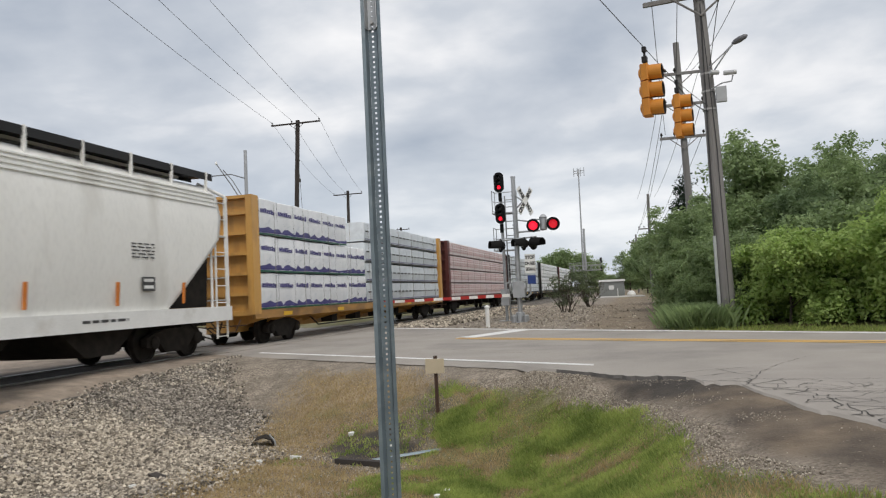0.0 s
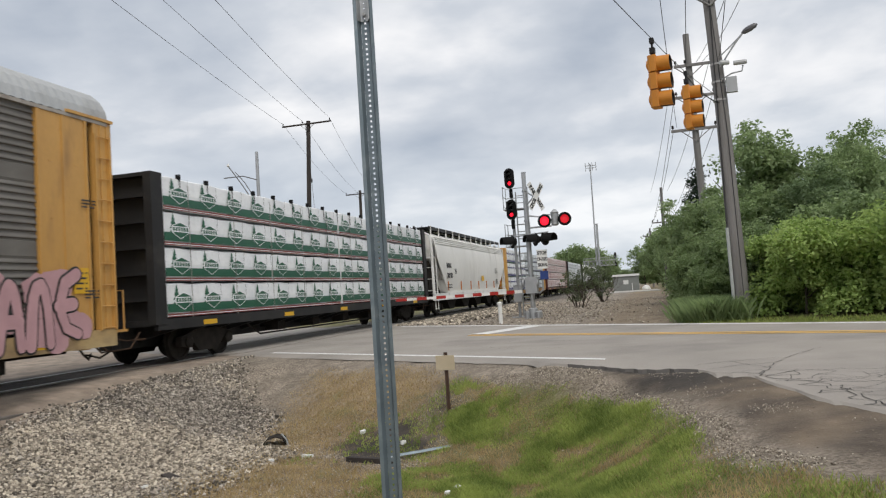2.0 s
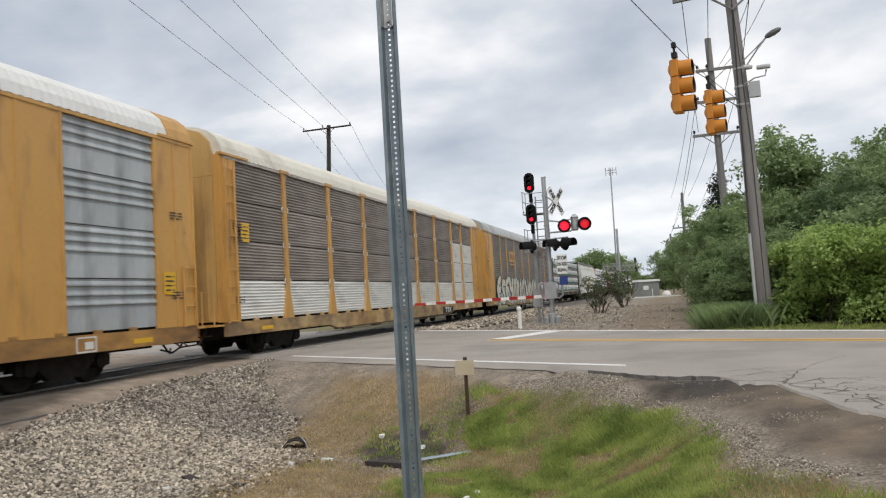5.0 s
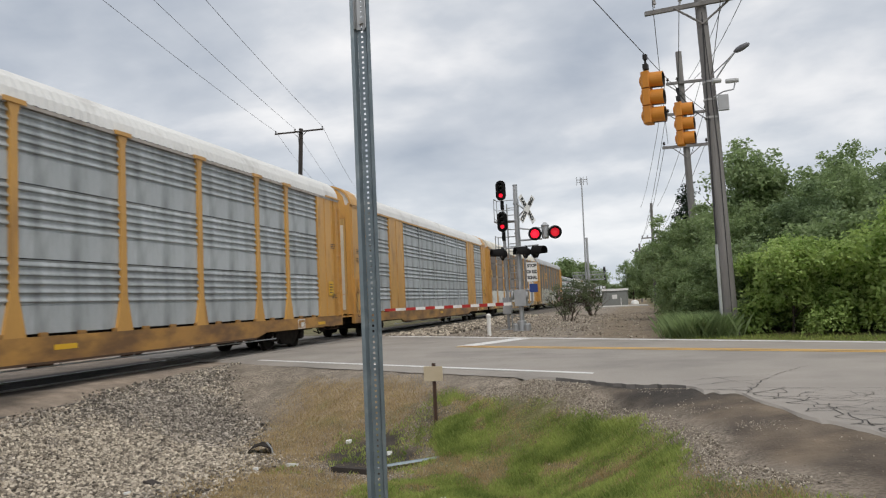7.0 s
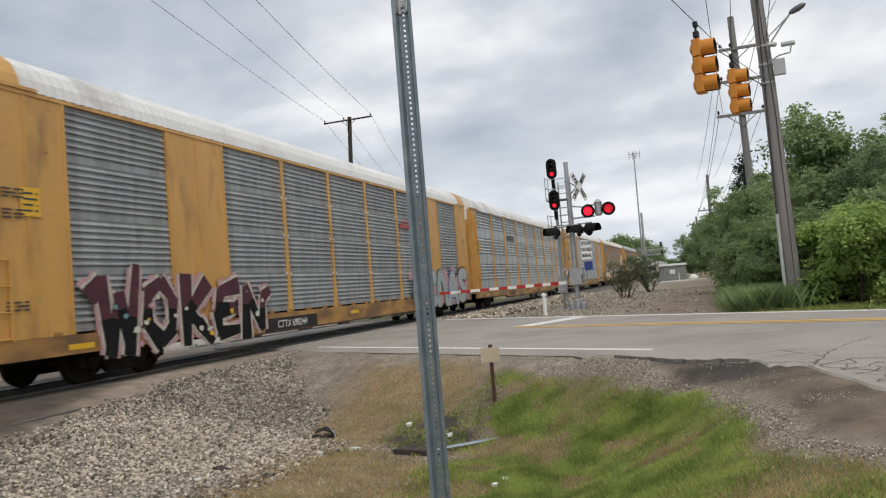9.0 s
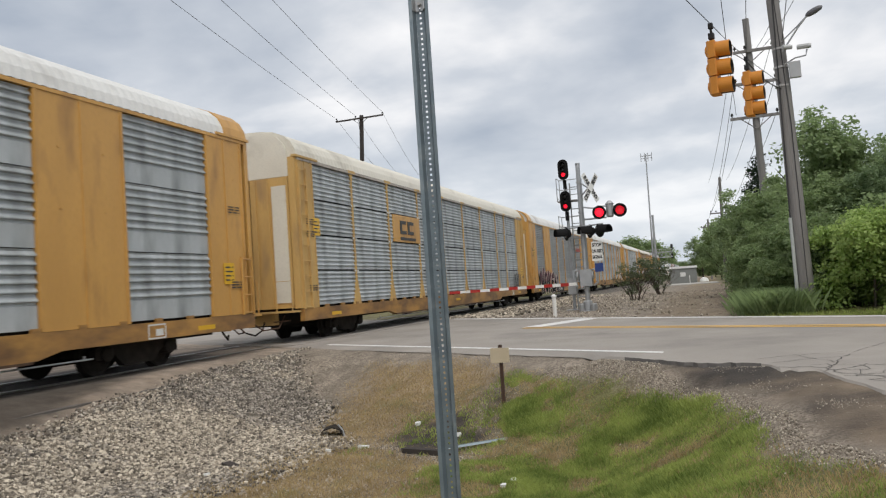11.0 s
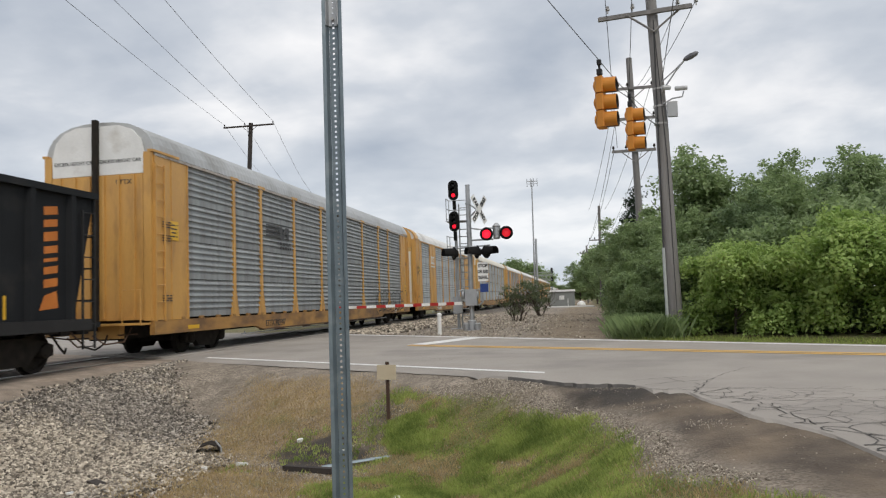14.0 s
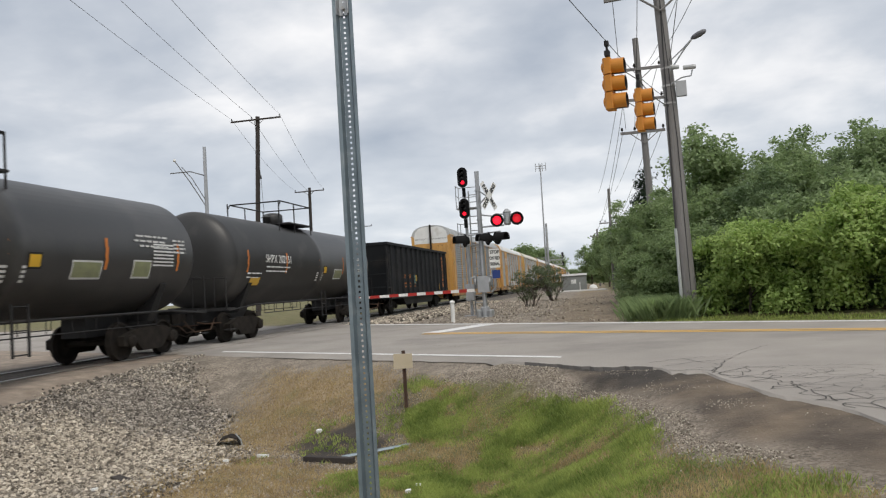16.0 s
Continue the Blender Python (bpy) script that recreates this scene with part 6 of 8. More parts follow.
def gondola_car():
    car, hl = place_car("gondola", -272.3, -256.3, "black high-sided bulk gondola with ribbed sides and orange markings")
    top, bot = 3.74, 1.1
    bm = bmesh.new()
    for s in (-1, 1):
        box(bm, *sorted((s * 1.40, s * 1.44)), -hl + 0.75, hl - 0.75, bot, top)
        prism(bm, [(-hl + 0.05, top), (-hl + 0.76, top), (-hl + 0.76, bot), (-hl + 0.70, bot)], "x", *sorted((s * 1.40, s * 1.44)))
        prism(bm, [(hl - 0.05, top), (hl - 0.76, top), (hl - 0.76, bot), (hl - 0.70, bot)], "x", *sorted((s * 1.40, s * 1.44)))
        prism(bm, [(s * hl - s * 0.06, top), (s * hl - s * 0.12, top), (s * hl - s * 0.80, bot), (s * hl - s * 0.72, bot)], "x", -1.40, 1.40)
    box(bm, -1.4, 1.4, -hl + 0.8, hl - 0.8, bot - 0.02, bot + 0.06)
    part("gondola_body", bm, GONDOLA, car)
    bm = bmesh.new()
    for s in (-1, 1):
        box(bm, *sorted((s * 1.36, s * 1.56)), -hl + 0.02, hl - 0.02, top - 0.02, top + 0.12)
        box(bm, -1.4, 1.4, *sorted((s * hl - s * 0.02, s * hl - s * 0.22)), top - 0.02, top + 0.12)
    part("top_chord", bm, GONDOLA, car)
    n = 13
    for s in (-1, 1):
        for k in range(n):
            bm = bmesh.new()
            y = -hl + 0.85 + (2 * hl - 1.7) * k / (n - 1)
            prism(bm, [(s * 1.44, y - 0.11), (s * 1.55, y - 0.06), (s * 1.55, y + 0.06), (s * 1.44, y + 0.11)], "z", bot - 0.02, top - 0.02)
            part("side_rib", bm, GONDOLA, car)
        bm = bmesh.new()
        box(bm, *sorted((s * 1.36, s * 1.58)), -hl + 0.3, hl - 0.3, 0.86, 1.10)
        part("side_sill", bm, BLACK, car)
        bm = bmesh.new()
        y = s * hl
        box(bm, -1.5, 1.5, *sorted((y + s * 0.1, y - s * 0.8)), 0.9, 1.02)
        for q in (-1, 1):
            tube(bm, (q * 1.45, y - s * 0.08, top), (q * 1.45, y - s * 0.05, 1.0), 0.035, 8)
            tube(bm, (q * 1.40, y - s * 0.1, top - 0.1), (q * 1.40, y - s * 0.62, 2.2), 0.04, 8)
        for z in (1.5, 2.2, 2.9):
            tube(bm, (-1.45, y - s * 0.06, z), (1.45, y - s * 0.06, z), 0.02, 6)
        part("end_frame", bm, GONDOLA, car)
        ladder(car, 1.5, s * (hl - 0.3), 0.5, 3.4, 0.4, BLACK)
        add_truck(car, s * (hl - 2.0), 0.46)
    bm = bmesh.new()
    prism(bm, [(-hl + 3.6, 1.0), (-hl + 4.6, 0.45), (hl - 4.6, 0.45), (hl - 3.6, 1.0)], "x", -1.25, 1.25)
    box(bm, -0.35, 0.35, -hl + 0.2, hl - 0.2, 0.6, 0.95)
    part("tub_floor", bm, BLACK, car)
    add_couplers(car, -hl, hl)
    bm = bmesh.new()
    rng = random.Random(5)
    z = 1.75
    for w in (0.22, 0.2, 0.12, 0.2, 0.24, 0.2, 0.22):
        prism(bm, [(hl - 1.62, z), (hl - 1.22, z + 0.05), (hl - 1.22, z + w), (hl - 1.62, z + w - 0.05)], "x", 1.442, 1.447)
        z += w + 0.05
    prism(bm, [(hl - 1.75, 1.3), (hl - 1.2, 1.35), (hl - 1.25, 1.7), (hl - 1.6, 1.6)], "x", 1.442, 1.447)
    for y in (-4.2, -3.1, -2.0):
        bars(bm, 1.442, y - 0.3, y + 0.3, 1.62, 0.08, int(y * 10))
        bars(bm, 1.442, y - 0.3, y + 0.3, 1.45, 0.08, int(y * 10) + 1)
    part("orange_marking", bm, ORANGE, car)
    bm = bmesh.new()
    tag_rng = random.Random(3)
    for k, (cy, cz, ry, rz, a0, a1) in enumerate(((-2.22, 2.14, 0.10, 0.09, 0, 6), (-1.95, 1.98, 0.22, 0.16, 0.5, 5.5), (-1.75, 1.90, 0.20, 0.18, -1, 4), (-1.90, 1.82, 0.16, 0.13, 2, 7.5), (-2.00, 1.70, 0.14, 0.06, 0, 5), (-1.62, 1.80, 0.08, 0.16, 1, 6))):
        arc = [(cy + ry * math.cos(a0 + (a1 - a0) * q / 12), cz + rz * math.sin(a0 + (a1 - a0) * q / 12)) for q in range(13)]
        for j, ((ya, za), (yb, zb)) in enumerate(zip(arc, arc[1:])):
            d = math.hypot(yb - ya, zb - za)
            h1 = tag_rng.uniform(0.025, 0.04)
            ny, nz = -(zb - za) / d * h1, (yb - ya) / d * h1
            bm.faces.new([bm.verts.new((1.446 + 0.001 * k + 0.0001 * (j % 3), yy, zz)) for yy, zz in ((ya + ny, za + nz), (yb + ny, zb + nz), (yb - ny, zb - nz), (ya - ny, za - nz))])
    part("graffiti_tag", bm, SPRAY_TEAL, car)
    lettering("DFOX", 0.34, ORANGE, car, 1.445, -4.4, 2.05, 0.9)
    lettering("1594", 0.34, ORANGE, car, 1.445, -3.12, 2.05, 0.9)
    bm = bmesh.new()
    for y in (2.8, 5.3):
        box(bm, 1.442, 1.448, y, y + 0.07, 1.15, 1.6)
    box(bm, 1.442, 1.448, -1.6, -1.3, 1.8, 2.15)
    part("reflector", bm, REFLECT, car)
    bm = bmesh.new()
    for k in range(9):
        a = k * 0.7
        box(bm, 1.442, 1.448, 0.1 + 0.2 * math.sin(a * 3), 0.2 + 0.2 * math.sin(a * 3), 2.1 + 0.05 * k, 2.14 + 0.05 * k)
        box(bm, 1.442, 1.448, -0.05 + 0.03 * k, 0.05 + 0.03 * k, 2.15 + 0.2 * abs(math.cos(a)), 2.19 + 0.2 * abs(math.cos(a)))
    part("graffiti", bm, surf("mint_spray", (0.20, 0.42, 0.36), (0.16, 0.36, 0.3), 3, 0.7), car)


gondola_car()


def tank_car(u0, u1, number):
    car, hl = place_car("tank_car", u0, u1, "black cylindrical tank car with top platform and white lettering", "cars of the freight train")
    r, zc = 1.5, 2.58
    bm = bmesh.new()
    prof = []
    for k in range(8):
        a = math.pi / 2 * k / 7
        prof.append((max(0.02, r * math.sin(a)), -hl + 0.45 - 0.45 * math.cos(a)))
    prof += [(r, 0.2), (r + 0.012, 0.22), (r + 0.012, 0.58), (r, 0.6)]
    for k in range(8):
        a = math.pi / 2 * k / 7
        prof.append((max(0.02, r * math.cos(a)), hl - 0.45 + 0.45 * math.sin(a)))
    disc_lathe(bm, prof, 56, (0, 0, zc), "y")
    part("tank_shell", bm, TANK, car, smooth=True)
    bm = bmesh.new()
    for s in (-1, 1):
        box(bm, -0.32, 0.32, *sorted((s * (hl - 3.3), s * (hl + 0.25))), 0.62, 1.12)
        box(bm, -1.45, 1.45, *sorted((s * (hl - 0.25), s * (hl + 0.3))), 1.0, 1.08)
        for q in (-1, 1):
            prism(bm, [(q * 0.3, 0.9), (q * 1.25, 1.85), (q * 1.32, 1.8), (q * 0.9, 0.9)], "y", *sorted((s * (hl - 1.7), s * (hl - 1.45))))
    part("stub_sill", bm, BLACK, car)
    bm = bmesh.new()
    for s in (-1, 1):
        for q in (-1, 1):
            pipe(bm, [(q * 1.42, s * (hl + 0.25), 1.05), (q * 1.42, s * (hl + 0.25), 2.0), (q * 1.05, s * (hl + 0.25), 2.0), (q * 1.05, s * (hl + 0.25), 1.05)], 0.018, 6)
            pipe(bm, [(q * 1.44, s * (hl + 0.2), 1.0), (q * 1.5, s * (hl - 1.6), 1.12)], 0.025, 6)
        pipe(bm, [(-1.4, s * (hl + 0.1), 1.95), (0, s * (hl - 0.0), 2.0), (1.4, s * (hl + 0.1), 1.95)], 0.016, 6)
        box(bm, 1.28, 1.5, *sorted((s * (hl - 0.1), s * (hl + 0.25))), 0.42, 0.45)
        for z in (0.45, 0.75):
            tube(bm, (1.48, s * (hl - 0.1), z), (1.48, s * (hl + 0.25), z), 0.014, 6)
    for q in (-1, 1):
        pipe(bm, [(q * 1.47, -hl + 1.4, 1.12), (q * 1.47, hl - 1.4, 1.12)], 0.03, 8)
        for k in range(14):
            y = -hl + 2.2 + (2 * hl - 4.4) * k / 13
            tube(bm, (q * 1.47, y, 1.12), (q * 1.47, y, 0.82), 0.012, 5)
        pipe(bm, [(q * 1.47, -hl + 2.2, 0.82), (q * 1.47, hl - 2.2, 0.82)], 0.014, 6)
    part("handrail", bm, BLACK, car)
    # platform, dome and ladder at the middle
    bm = bmesh.new()
    box(bm, -1.05, 1.05, -1.5, 0.8, 4.02, 4.07)
    for x in (-1.0, 1.0):
        for y in (-2.3, -0.9, 0.75):
            tube(bm, (x, y, 3.7), (x, y, 4.82), 0.025, 6)
        pipe(bm, [(x, -2.3, 4.6), (x, -2.1, 4.8), (x, 0.75, 4.8)], 0.025, 6)
    for y in (-2.1, 0.75):
        pipe(bm, [(-1.0, y, 4.8), (1.0, y, 4.8)], 0.025, 6)
    part("platform", bm, BLACK, car)
    bm = bmesh.new()
    disc_lathe(bm, [(0.38, 4.0), (0.38, 4.42), (0.33, 4.5), (0.2, 4.54), (0.02, 4.55)], 20, (0, -0.6, 0), "z")
    disc_lathe(bm, [(0.14, 4.0), (0.14, 4.3), (0.2, 4.32), (0.02, 4.4)], 12, (0.1, -1.4, 0), "z")
    part("dome_cover", bm, TANK, car, smooth=True)
    ladder(car, 1.52, 0.4, 0.5, 1.4, 0.42, BLACK)
    # markings
    me = text_mesh(number, 0.38, 0.004, 1.0)
    wrap_text(me, r, zc, 0.0)
    me.materials.append(MARK_WHITE)
    o = part("lettering", me, MARK_WHITE, car)
    o.location.y = -3.6
    bm = bmesh.new()
    for j, (y0, y1, z) in enumerate(((-4.6, -2.6, -0.28), (-4.6, -2.9, -0.42), (4.2, 5.5, 0.35), (4.1, 5.4, 0.23), (4.3, 5.5, 0.11), (-5.9, -4.9, -0.5), (-5.9, -5.0, -0.62), (5.75, 6.3, 0.3), (5.75, 6.3, 0.2), (5.75, 6.3, 0.1), (5.75, 6.3, 0.0))):
        x = math.sqrt(r * r - z * z) + 0.012
        bars(bm, x, y0, y1, zc + z, 0.045, j)
    part("small_print", bm, MARK_WHITE, car)
    bm = bmesh.new()
    for y in (-6.0, -3.0, 0.2, 3.0, 5.9):
        pts = [(math.sqrt(r * r - z * z) + 0.006, z) for z in (-0.45, -0.2, 0.05, 0.25)]
        for (xa, za), (xb, zb) in zip(pts, pts[1:]):
            bm.faces.new([bm.verts.new(p) for p in ((xa, y, zc + za), (xa, y + 0.1, zc + za), (xb, y + 0.13, zc + zb), (xb, y + 0.03, zc + zb))])
    part("reflector", bm, ORANGE, car)
    # warning plates and a ruled data panel, laid on the shell
    def on_shell(bm, y0, y1, z0, z1, lift):
        steps = [z0 + (z1 - z0) * k / 3 for k in range(4)]
        for za, zb in zip(steps, steps[1:]):
            xa, xb = (math.sqrt(r * r - z * z) + lift for z in (za, zb))
            bm.faces.new([bm.verts.new(p) for p in ((xa, y0, zc + za), (xa, y1, zc + za), (xb, y1, zc + zb), (xb, y0, zc + zb))])

    for y0, y1, z0, z1, mt in ((2.0, 2.9, -0.62, -0.30, DULL_PLATE), (4.1, 4.75, -0.60, -0.25, DULL_PLATE), (-5.6, -4.9, -0.85, -0.6, REFLECT), (0.75, 1.05, -0.42, -0.18, REFLECT)):
        bm = bmesh.new()
        on_shell(bm, y0 - 0.04, y1 + 0.04, z0 - 0.04, z1 + 0.04, 0.005)
        plate = part("placard_frame", bm, MARK_WHITE if mt is DULL_PLATE else BLACK, car)
        bm = bmesh.new()
        on_shell(bm, y0, y1, z0, z1, 0.009)
        part("placard", bm, mt, plate)
    for k in range(7):
        bm = bmesh.new()
        on_shell(bm, 4.85, 5.75, -0.34 + 0.085 * k, -0.30 + 0.085 * k, 0.006)
        part("data_rule", bm, MARK_WHITE, car)
    for k in range(4):
        bm = bmesh.new()
        on_shell(bm, 0.0, 0.7, -0.72 + 0.09 * k, -0.67 + 0.09 * k, 0.006)
        part("data_rule", bm, MARK_WHITE, car)
    for s in (-1, 1):
        add_truck(car, s * (hl - 1.75), 0.46)
    add_couplers(car, -hl - 0.1, hl + 0.1)


def wrap_text(me, r, zc, lift):
    """Bends flat lettering round a lying cylinder."""
    for v in me.vertices:
        a = (v.co.z + lift) / r
        rr = r + 0.006 + v.co.x
        v.co = (rr * math.cos(a), v.co.y, zc + rr * math.sin(a))


tank_car(-289.4, -275.2, "SHPX 202151")
tank_car(-305.35, -291.15, "SHPX 202148")


# ---- signs, signals and poles ----
def u_post():
    post = thing("sign_post", pose(-1.235, 3.53, 0, 0, 0, 4), "galvanised steel U-channel sign post with punched holes", "sign post")
    z0, z1, pitch, hole = -0.55, 3.3, 0.0272, 0.0055
    bm = bmesh.new()
    # web with a row of square holes
    n = int((z1 - z0) / pitch)
    for k in range(n):
        b, t = z0 + k * pitch, z0 + (k + 1) * pitch
        m = (b + t) / 2
        for xa, xb, za, zb in ((-0.022, -hole, b, t), (hole, 0.022, b, t), (-hole, hole, b, m - hole), (-hole, hole, m + hole, t)):
            for y in (0.0, 0.003):
                bm.faces.new([bm.verts.new(p) for p in ((xa, y, za), (xb, y, za), (xb, y, zb), (xa, y, zb))])
    for s in (-1, 1):
        prism(bm, [(s * 0.0225, 0.0), (s * 0.034, -0.030), (s * 0.052, -0.033), (s * 0.052, -0.029), (s * 0.037, -0.026), (s * 0.026, 0.003)], "z", z0, z1)
    part("channel", bm, POST, post)
    # upper length bolted inside
    bm = bmesh.new()
    for s in (-1, 1):
        prism(bm, [(s * 0.004, -0.008), (s * 0.020, -0.010), (s * 0.029, -0.036), (s * 0.033, -0.034), (s * 0.0225, -0.004), (s * 0.004, -0.003)], "z", 2.68, 3.6)
    k = 2.70
    while k < 3.55:
        box(bm, -0.0045, 0.0045, -0.008, -0.003, k, k + pitch - 0.011)
        k += pitch
    part("upper_channel", bm, ALU, post)
    bm = bmesh.new()
    disc_lathe(bm, [(0.009, -0.022), (0.009, -0.002)], 6, (0, 0, 2.715), "y")
    part("bolt", bm, STEEL, post)


u_post()


def marker_post():
    m = thing("marker_sign", pose(-3.04, 11.2, 0, 0, 0, -4), "small blank cream marker plate on a rusty stake", "sign")
    bm = bmesh.new()
    box(bm, -0.02, 0.02, -0.012, 0.012, -0.75, 0.33)
    box(bm, -0.028, -0.02, -0.03, 0.012, -0.75, 0.33)
    part("stake", bm, surf("rusty_stake", (0.09, 0.05, 0.035), (0.06, 0.035, 0.025), 8, 0.8), m)
    bm = bmesh.new()
    box(bm, -0.145, 0.145, -0.045, -0.032, 0.06, 0.285)
    box(bm, -0.16, -0.147, -0.042, 0.06, 0.06, 0.28)
    part("plate", bm, surf("cream_plate", (0.60, 0.51, 0.37), (0.54, 0.45, 0.32), 5, 0.6, bump=0.03), m)


marker_post()

ROAD_TURN = -31.8


def flasher(parent, x, y, z, turn, lens, hood_len=0.28):
    """A round crossing light: background disc, hood and lens, facing local +x."""
    rot = pose(x, y, z, 0, 0, turn)
    bm = bmesh.new()
    disc_lathe(bm, [(0.02, -0.16), (0.14, -0.15), (0.17, -0.02), (0.255, -0.015), (0.255, 0.0), (0.20, 0.0), (0.20, 0.001)], 28, axis="x")
    o = part("light_housing", bm, SIGNAL_BLACK, parent)
    o.matrix_basis = rot
    bm = bmesh.new()
    for k in range(14):
        a, b = math.radians(-25 + 230 * k / 14), math.radians(-25 + 230 * (k + 1) / 14)
        pts = []
        for r in (0.205, 0.213):
            pts += [(0.0, r * math.cos(a), r * math.sin(a)), (0.0, r * math.cos(b), r * math.sin(b)), (hood_len, 0.9 * r * math.cos(b), 0.9 * r * math.sin(b)), (hood_len, 0.9 * r * math.cos(a), 0.9 * r * math.sin(a))]
        v = [bm.verts.new(p) for p in pts]
        bm.faces.new(v[:4])
        bm.faces.new(v[4:])
        bm.faces.new((v[3], v[2], v[6], v[7]))
    h = part("hood", bm, SIGNAL_BLACK, o)
    bm = bmesh.new()
    disc_lathe(bm, [(0.165, 0.003), (0.155, 0.02), (0.10, 0.04), (0.02, 0.05)], 24, axis="x")
    part("lens", bm, lens, o)
    return o


def crossing_signal():
    m = thing("crossing_signal", pose(-4.26, 28.46, 0), "railway crossing mast with crossbuck, red flashing lights and lowered gate", "crossing signal")
    bm = bmesh.new()
    tube(bm, (0, 0, 0.3), (0, 0, 5.62), 0.085, 16)
    tube(bm, (0, 0, 5.62), (0, 0, 5.66), 0.095, 16)
    for z in (1.7, 2.05, 3.75, 4.9):
        tube(bm, (0, 0, z), (0, 0, z + 0.06), 0.11, 12)
    part("mast", bm, ALU, m)
    bm = bmesh.new()
    disc_lathe(bm, [(0.34, 0.0), (0.34, 0.05), (0.2, 0.08), (0.17, 0.42), (0.13, 0.45)], 20, axis="z")
    for k in range(4):
        a = math.pi / 4 + k * math.pi / 2
        disc_lathe(bm, [(0.10, 0.05), (0.10, 0.30), (0.07, 0.33)], 8, (0.3 * math.cos(a), 0.3 * math.sin(a), 0), "z")
    part("base", bm, ALU, m)
    # crossbuck
    for k, (word, tilt) in enumerate((("RAILROAD", -52), ("CROSSING", 52))):
        bm = bmesh.new()
        box(bm, 0.0, 0.012, -0.62, 0.62, -0.115, 0.115)
        blade = part("crossbuck_blade", bm, WHITE, m)
        blade.matrix_basis = pose(0.36, -0.16, 4.66, 0, 0, ROAD_TURN) @ pose(0.10 + 0.014 * k, 0.0, 0.0, tilt, 0, 0)
        if k:
            for y, w in ((-0.36, "CROS"), (0.36, "SING")):
                lettering(w, 0.21, MARK_BLACK, blade, 0.014, y, 0, 0.82, bold=0.012)
        else:
            lettering(word, 0.21, MARK_BLACK, blade, 0.014, 0, 0, 1.0, bold=0.012)
    bm = bmesh.new()
    pipe(bm, [(0, 0, 4.95), (0.36, -0.16, 4.66)], 0.03, 8)
    pipe(bm, [(0, 0, 4.35), (0.36, -0.16, 4.66)], 0.03, 8)
    part("crossbuck_bracket", bm, ALU, m)
    # upper pair on an arm
    bm = bmesh.new()
    pipe(bm, [(0, 0, 3.5), (0.95, -0.15, 3.5)], 0.035, 8)
    pipe(bm, [(0, 0, 3.98), (0.7, -0.1, 3.85)], 0.03, 8)
    pipe(bm, [(0.62, -0.1, 3.95), (1.45, -0.1, 3.88)], 0.03, 8)
    disc_lathe(bm, [(0.1, 3.5), (0.14, 3.55), (0.14, 3.95), (0.16, 4.0), (0.05, 4.12)], 14, (1.08, -0.08, 0), "z")
    part("light_arm", bm, ALU, m)
    flasher(m, 0.70, -0.2, 3.70, -80, LAMP_RED, 0.16)
    flasher(m, 1.46, -0.2, 3.72, -80, LAMP_DIM, 0.16)
    # lower group facing along the road
    bm = bmesh.new()
    pipe(bm, [(-0.75, 0, 3.2), (0.8, -0.1, 3.28)], 0.03, 8)
    part("light_arm", bm, ALU, m)
    flasher(m, -0.62, 0.0, 3.02, 212, LENS_OFF, 0.44)
    flasher(m, 0.28, -0.05, 3.04, 214, LENS_OFF, 0.44)
    flasher(m, 0.66, -0.05, 3.04, -32, LENS_OFF, 0.44)
    # stop sign plate and blue notice
    bm = bmesh.new()
    box(bm, 0.0, 0.008, -0.21, 0.21, -0.36, 0.36)
    sign = part("notice", bm, WHITE, m)
    sign.matrix_basis = pose(0.50, -0.12, 2.27, 0, 0, -62)
    for z, w in ((0.23, "STOP"), (0.0, "ON RED"), (-0.22, "SIGNAL")):
        lettering(w, 0.17, MARK_BLACK, sign, 0.010, 0, z, 0.66 if w != "STOP" else 0.9, bold=0.008)
    bm = bmesh.new()
    box(bm, 0.0, 0.01, -0.16, 0.16, -0.16, 0.16)
    o = part("emergency_notice", bm, surf("blue_notice", (0.02, 0.05, 0.22), (0.02, 0.045, 0.18), 5, 0.5), m)
    o.matrix_basis = pose(0.53, -0.12, 1.66, 0, 0, -62)
    # gate mechanism and arm
    bm = bmesh.new()
    box(bm, -0.2, 0.24, -0.22, 0.2, 1.0, 1.62)
    for s in (-1, 1):
        pipe(bm, [(s * 0.28, -0.1, 1.62), (s * 0.46, -0.12, 1.55), (s * 0.46, -0.12, 1.12), (s * 0.3, -0.1, 1.0)], 0.04, 8)
        disc_lathe(bm, [(0.16, s * 0.25), (0.16, s * 0.31)], 14, (0, -0.1, 1.4), "x")
    part("gate_mechanism", bm, ALU, m)
    d = Vector((-0.556, -0.831, 0.0))
    bm, bands = bmesh.new(), []
    n, length = 14, 6.0
    side = Vector((-d.y, d.x, 0)) * 0.025
    def slab(use, a, b, ha, hb, wide, k):
        v = []
        for p, h in ((a, ha), (b, hb)):
            for z in (-h, h):
                for s in (-1, 1):
                    v.append(use.verts.new(p + side * s * wide + Vector((-0.3, -0.1, 1.10 + z))))
        for f in ((0, 1, 3, 2), (4, 6, 7, 5), (0, 4, 5, 1), (2, 3, 7, 6), (0, 2, 6, 4), (1, 5, 7, 3)):
            use.faces.new([v[i] for i in f])

    for k in range(n):
        a, b = d * (0.1 + length * k / n), d * (0.1 + length * (k + 1) / n)
        h = 0.06 - 0.02 * k / n
        if k % 2 == 0:
            continue
        use = bmesh.new()
        slab(use, a, b, h + 0.003, h + 0.003, 1.08, k)
        bands.append(use)
    slab(bm, d * 0.1, d * (0.1 + length), 0.06, 0.04, 1.0, 0)
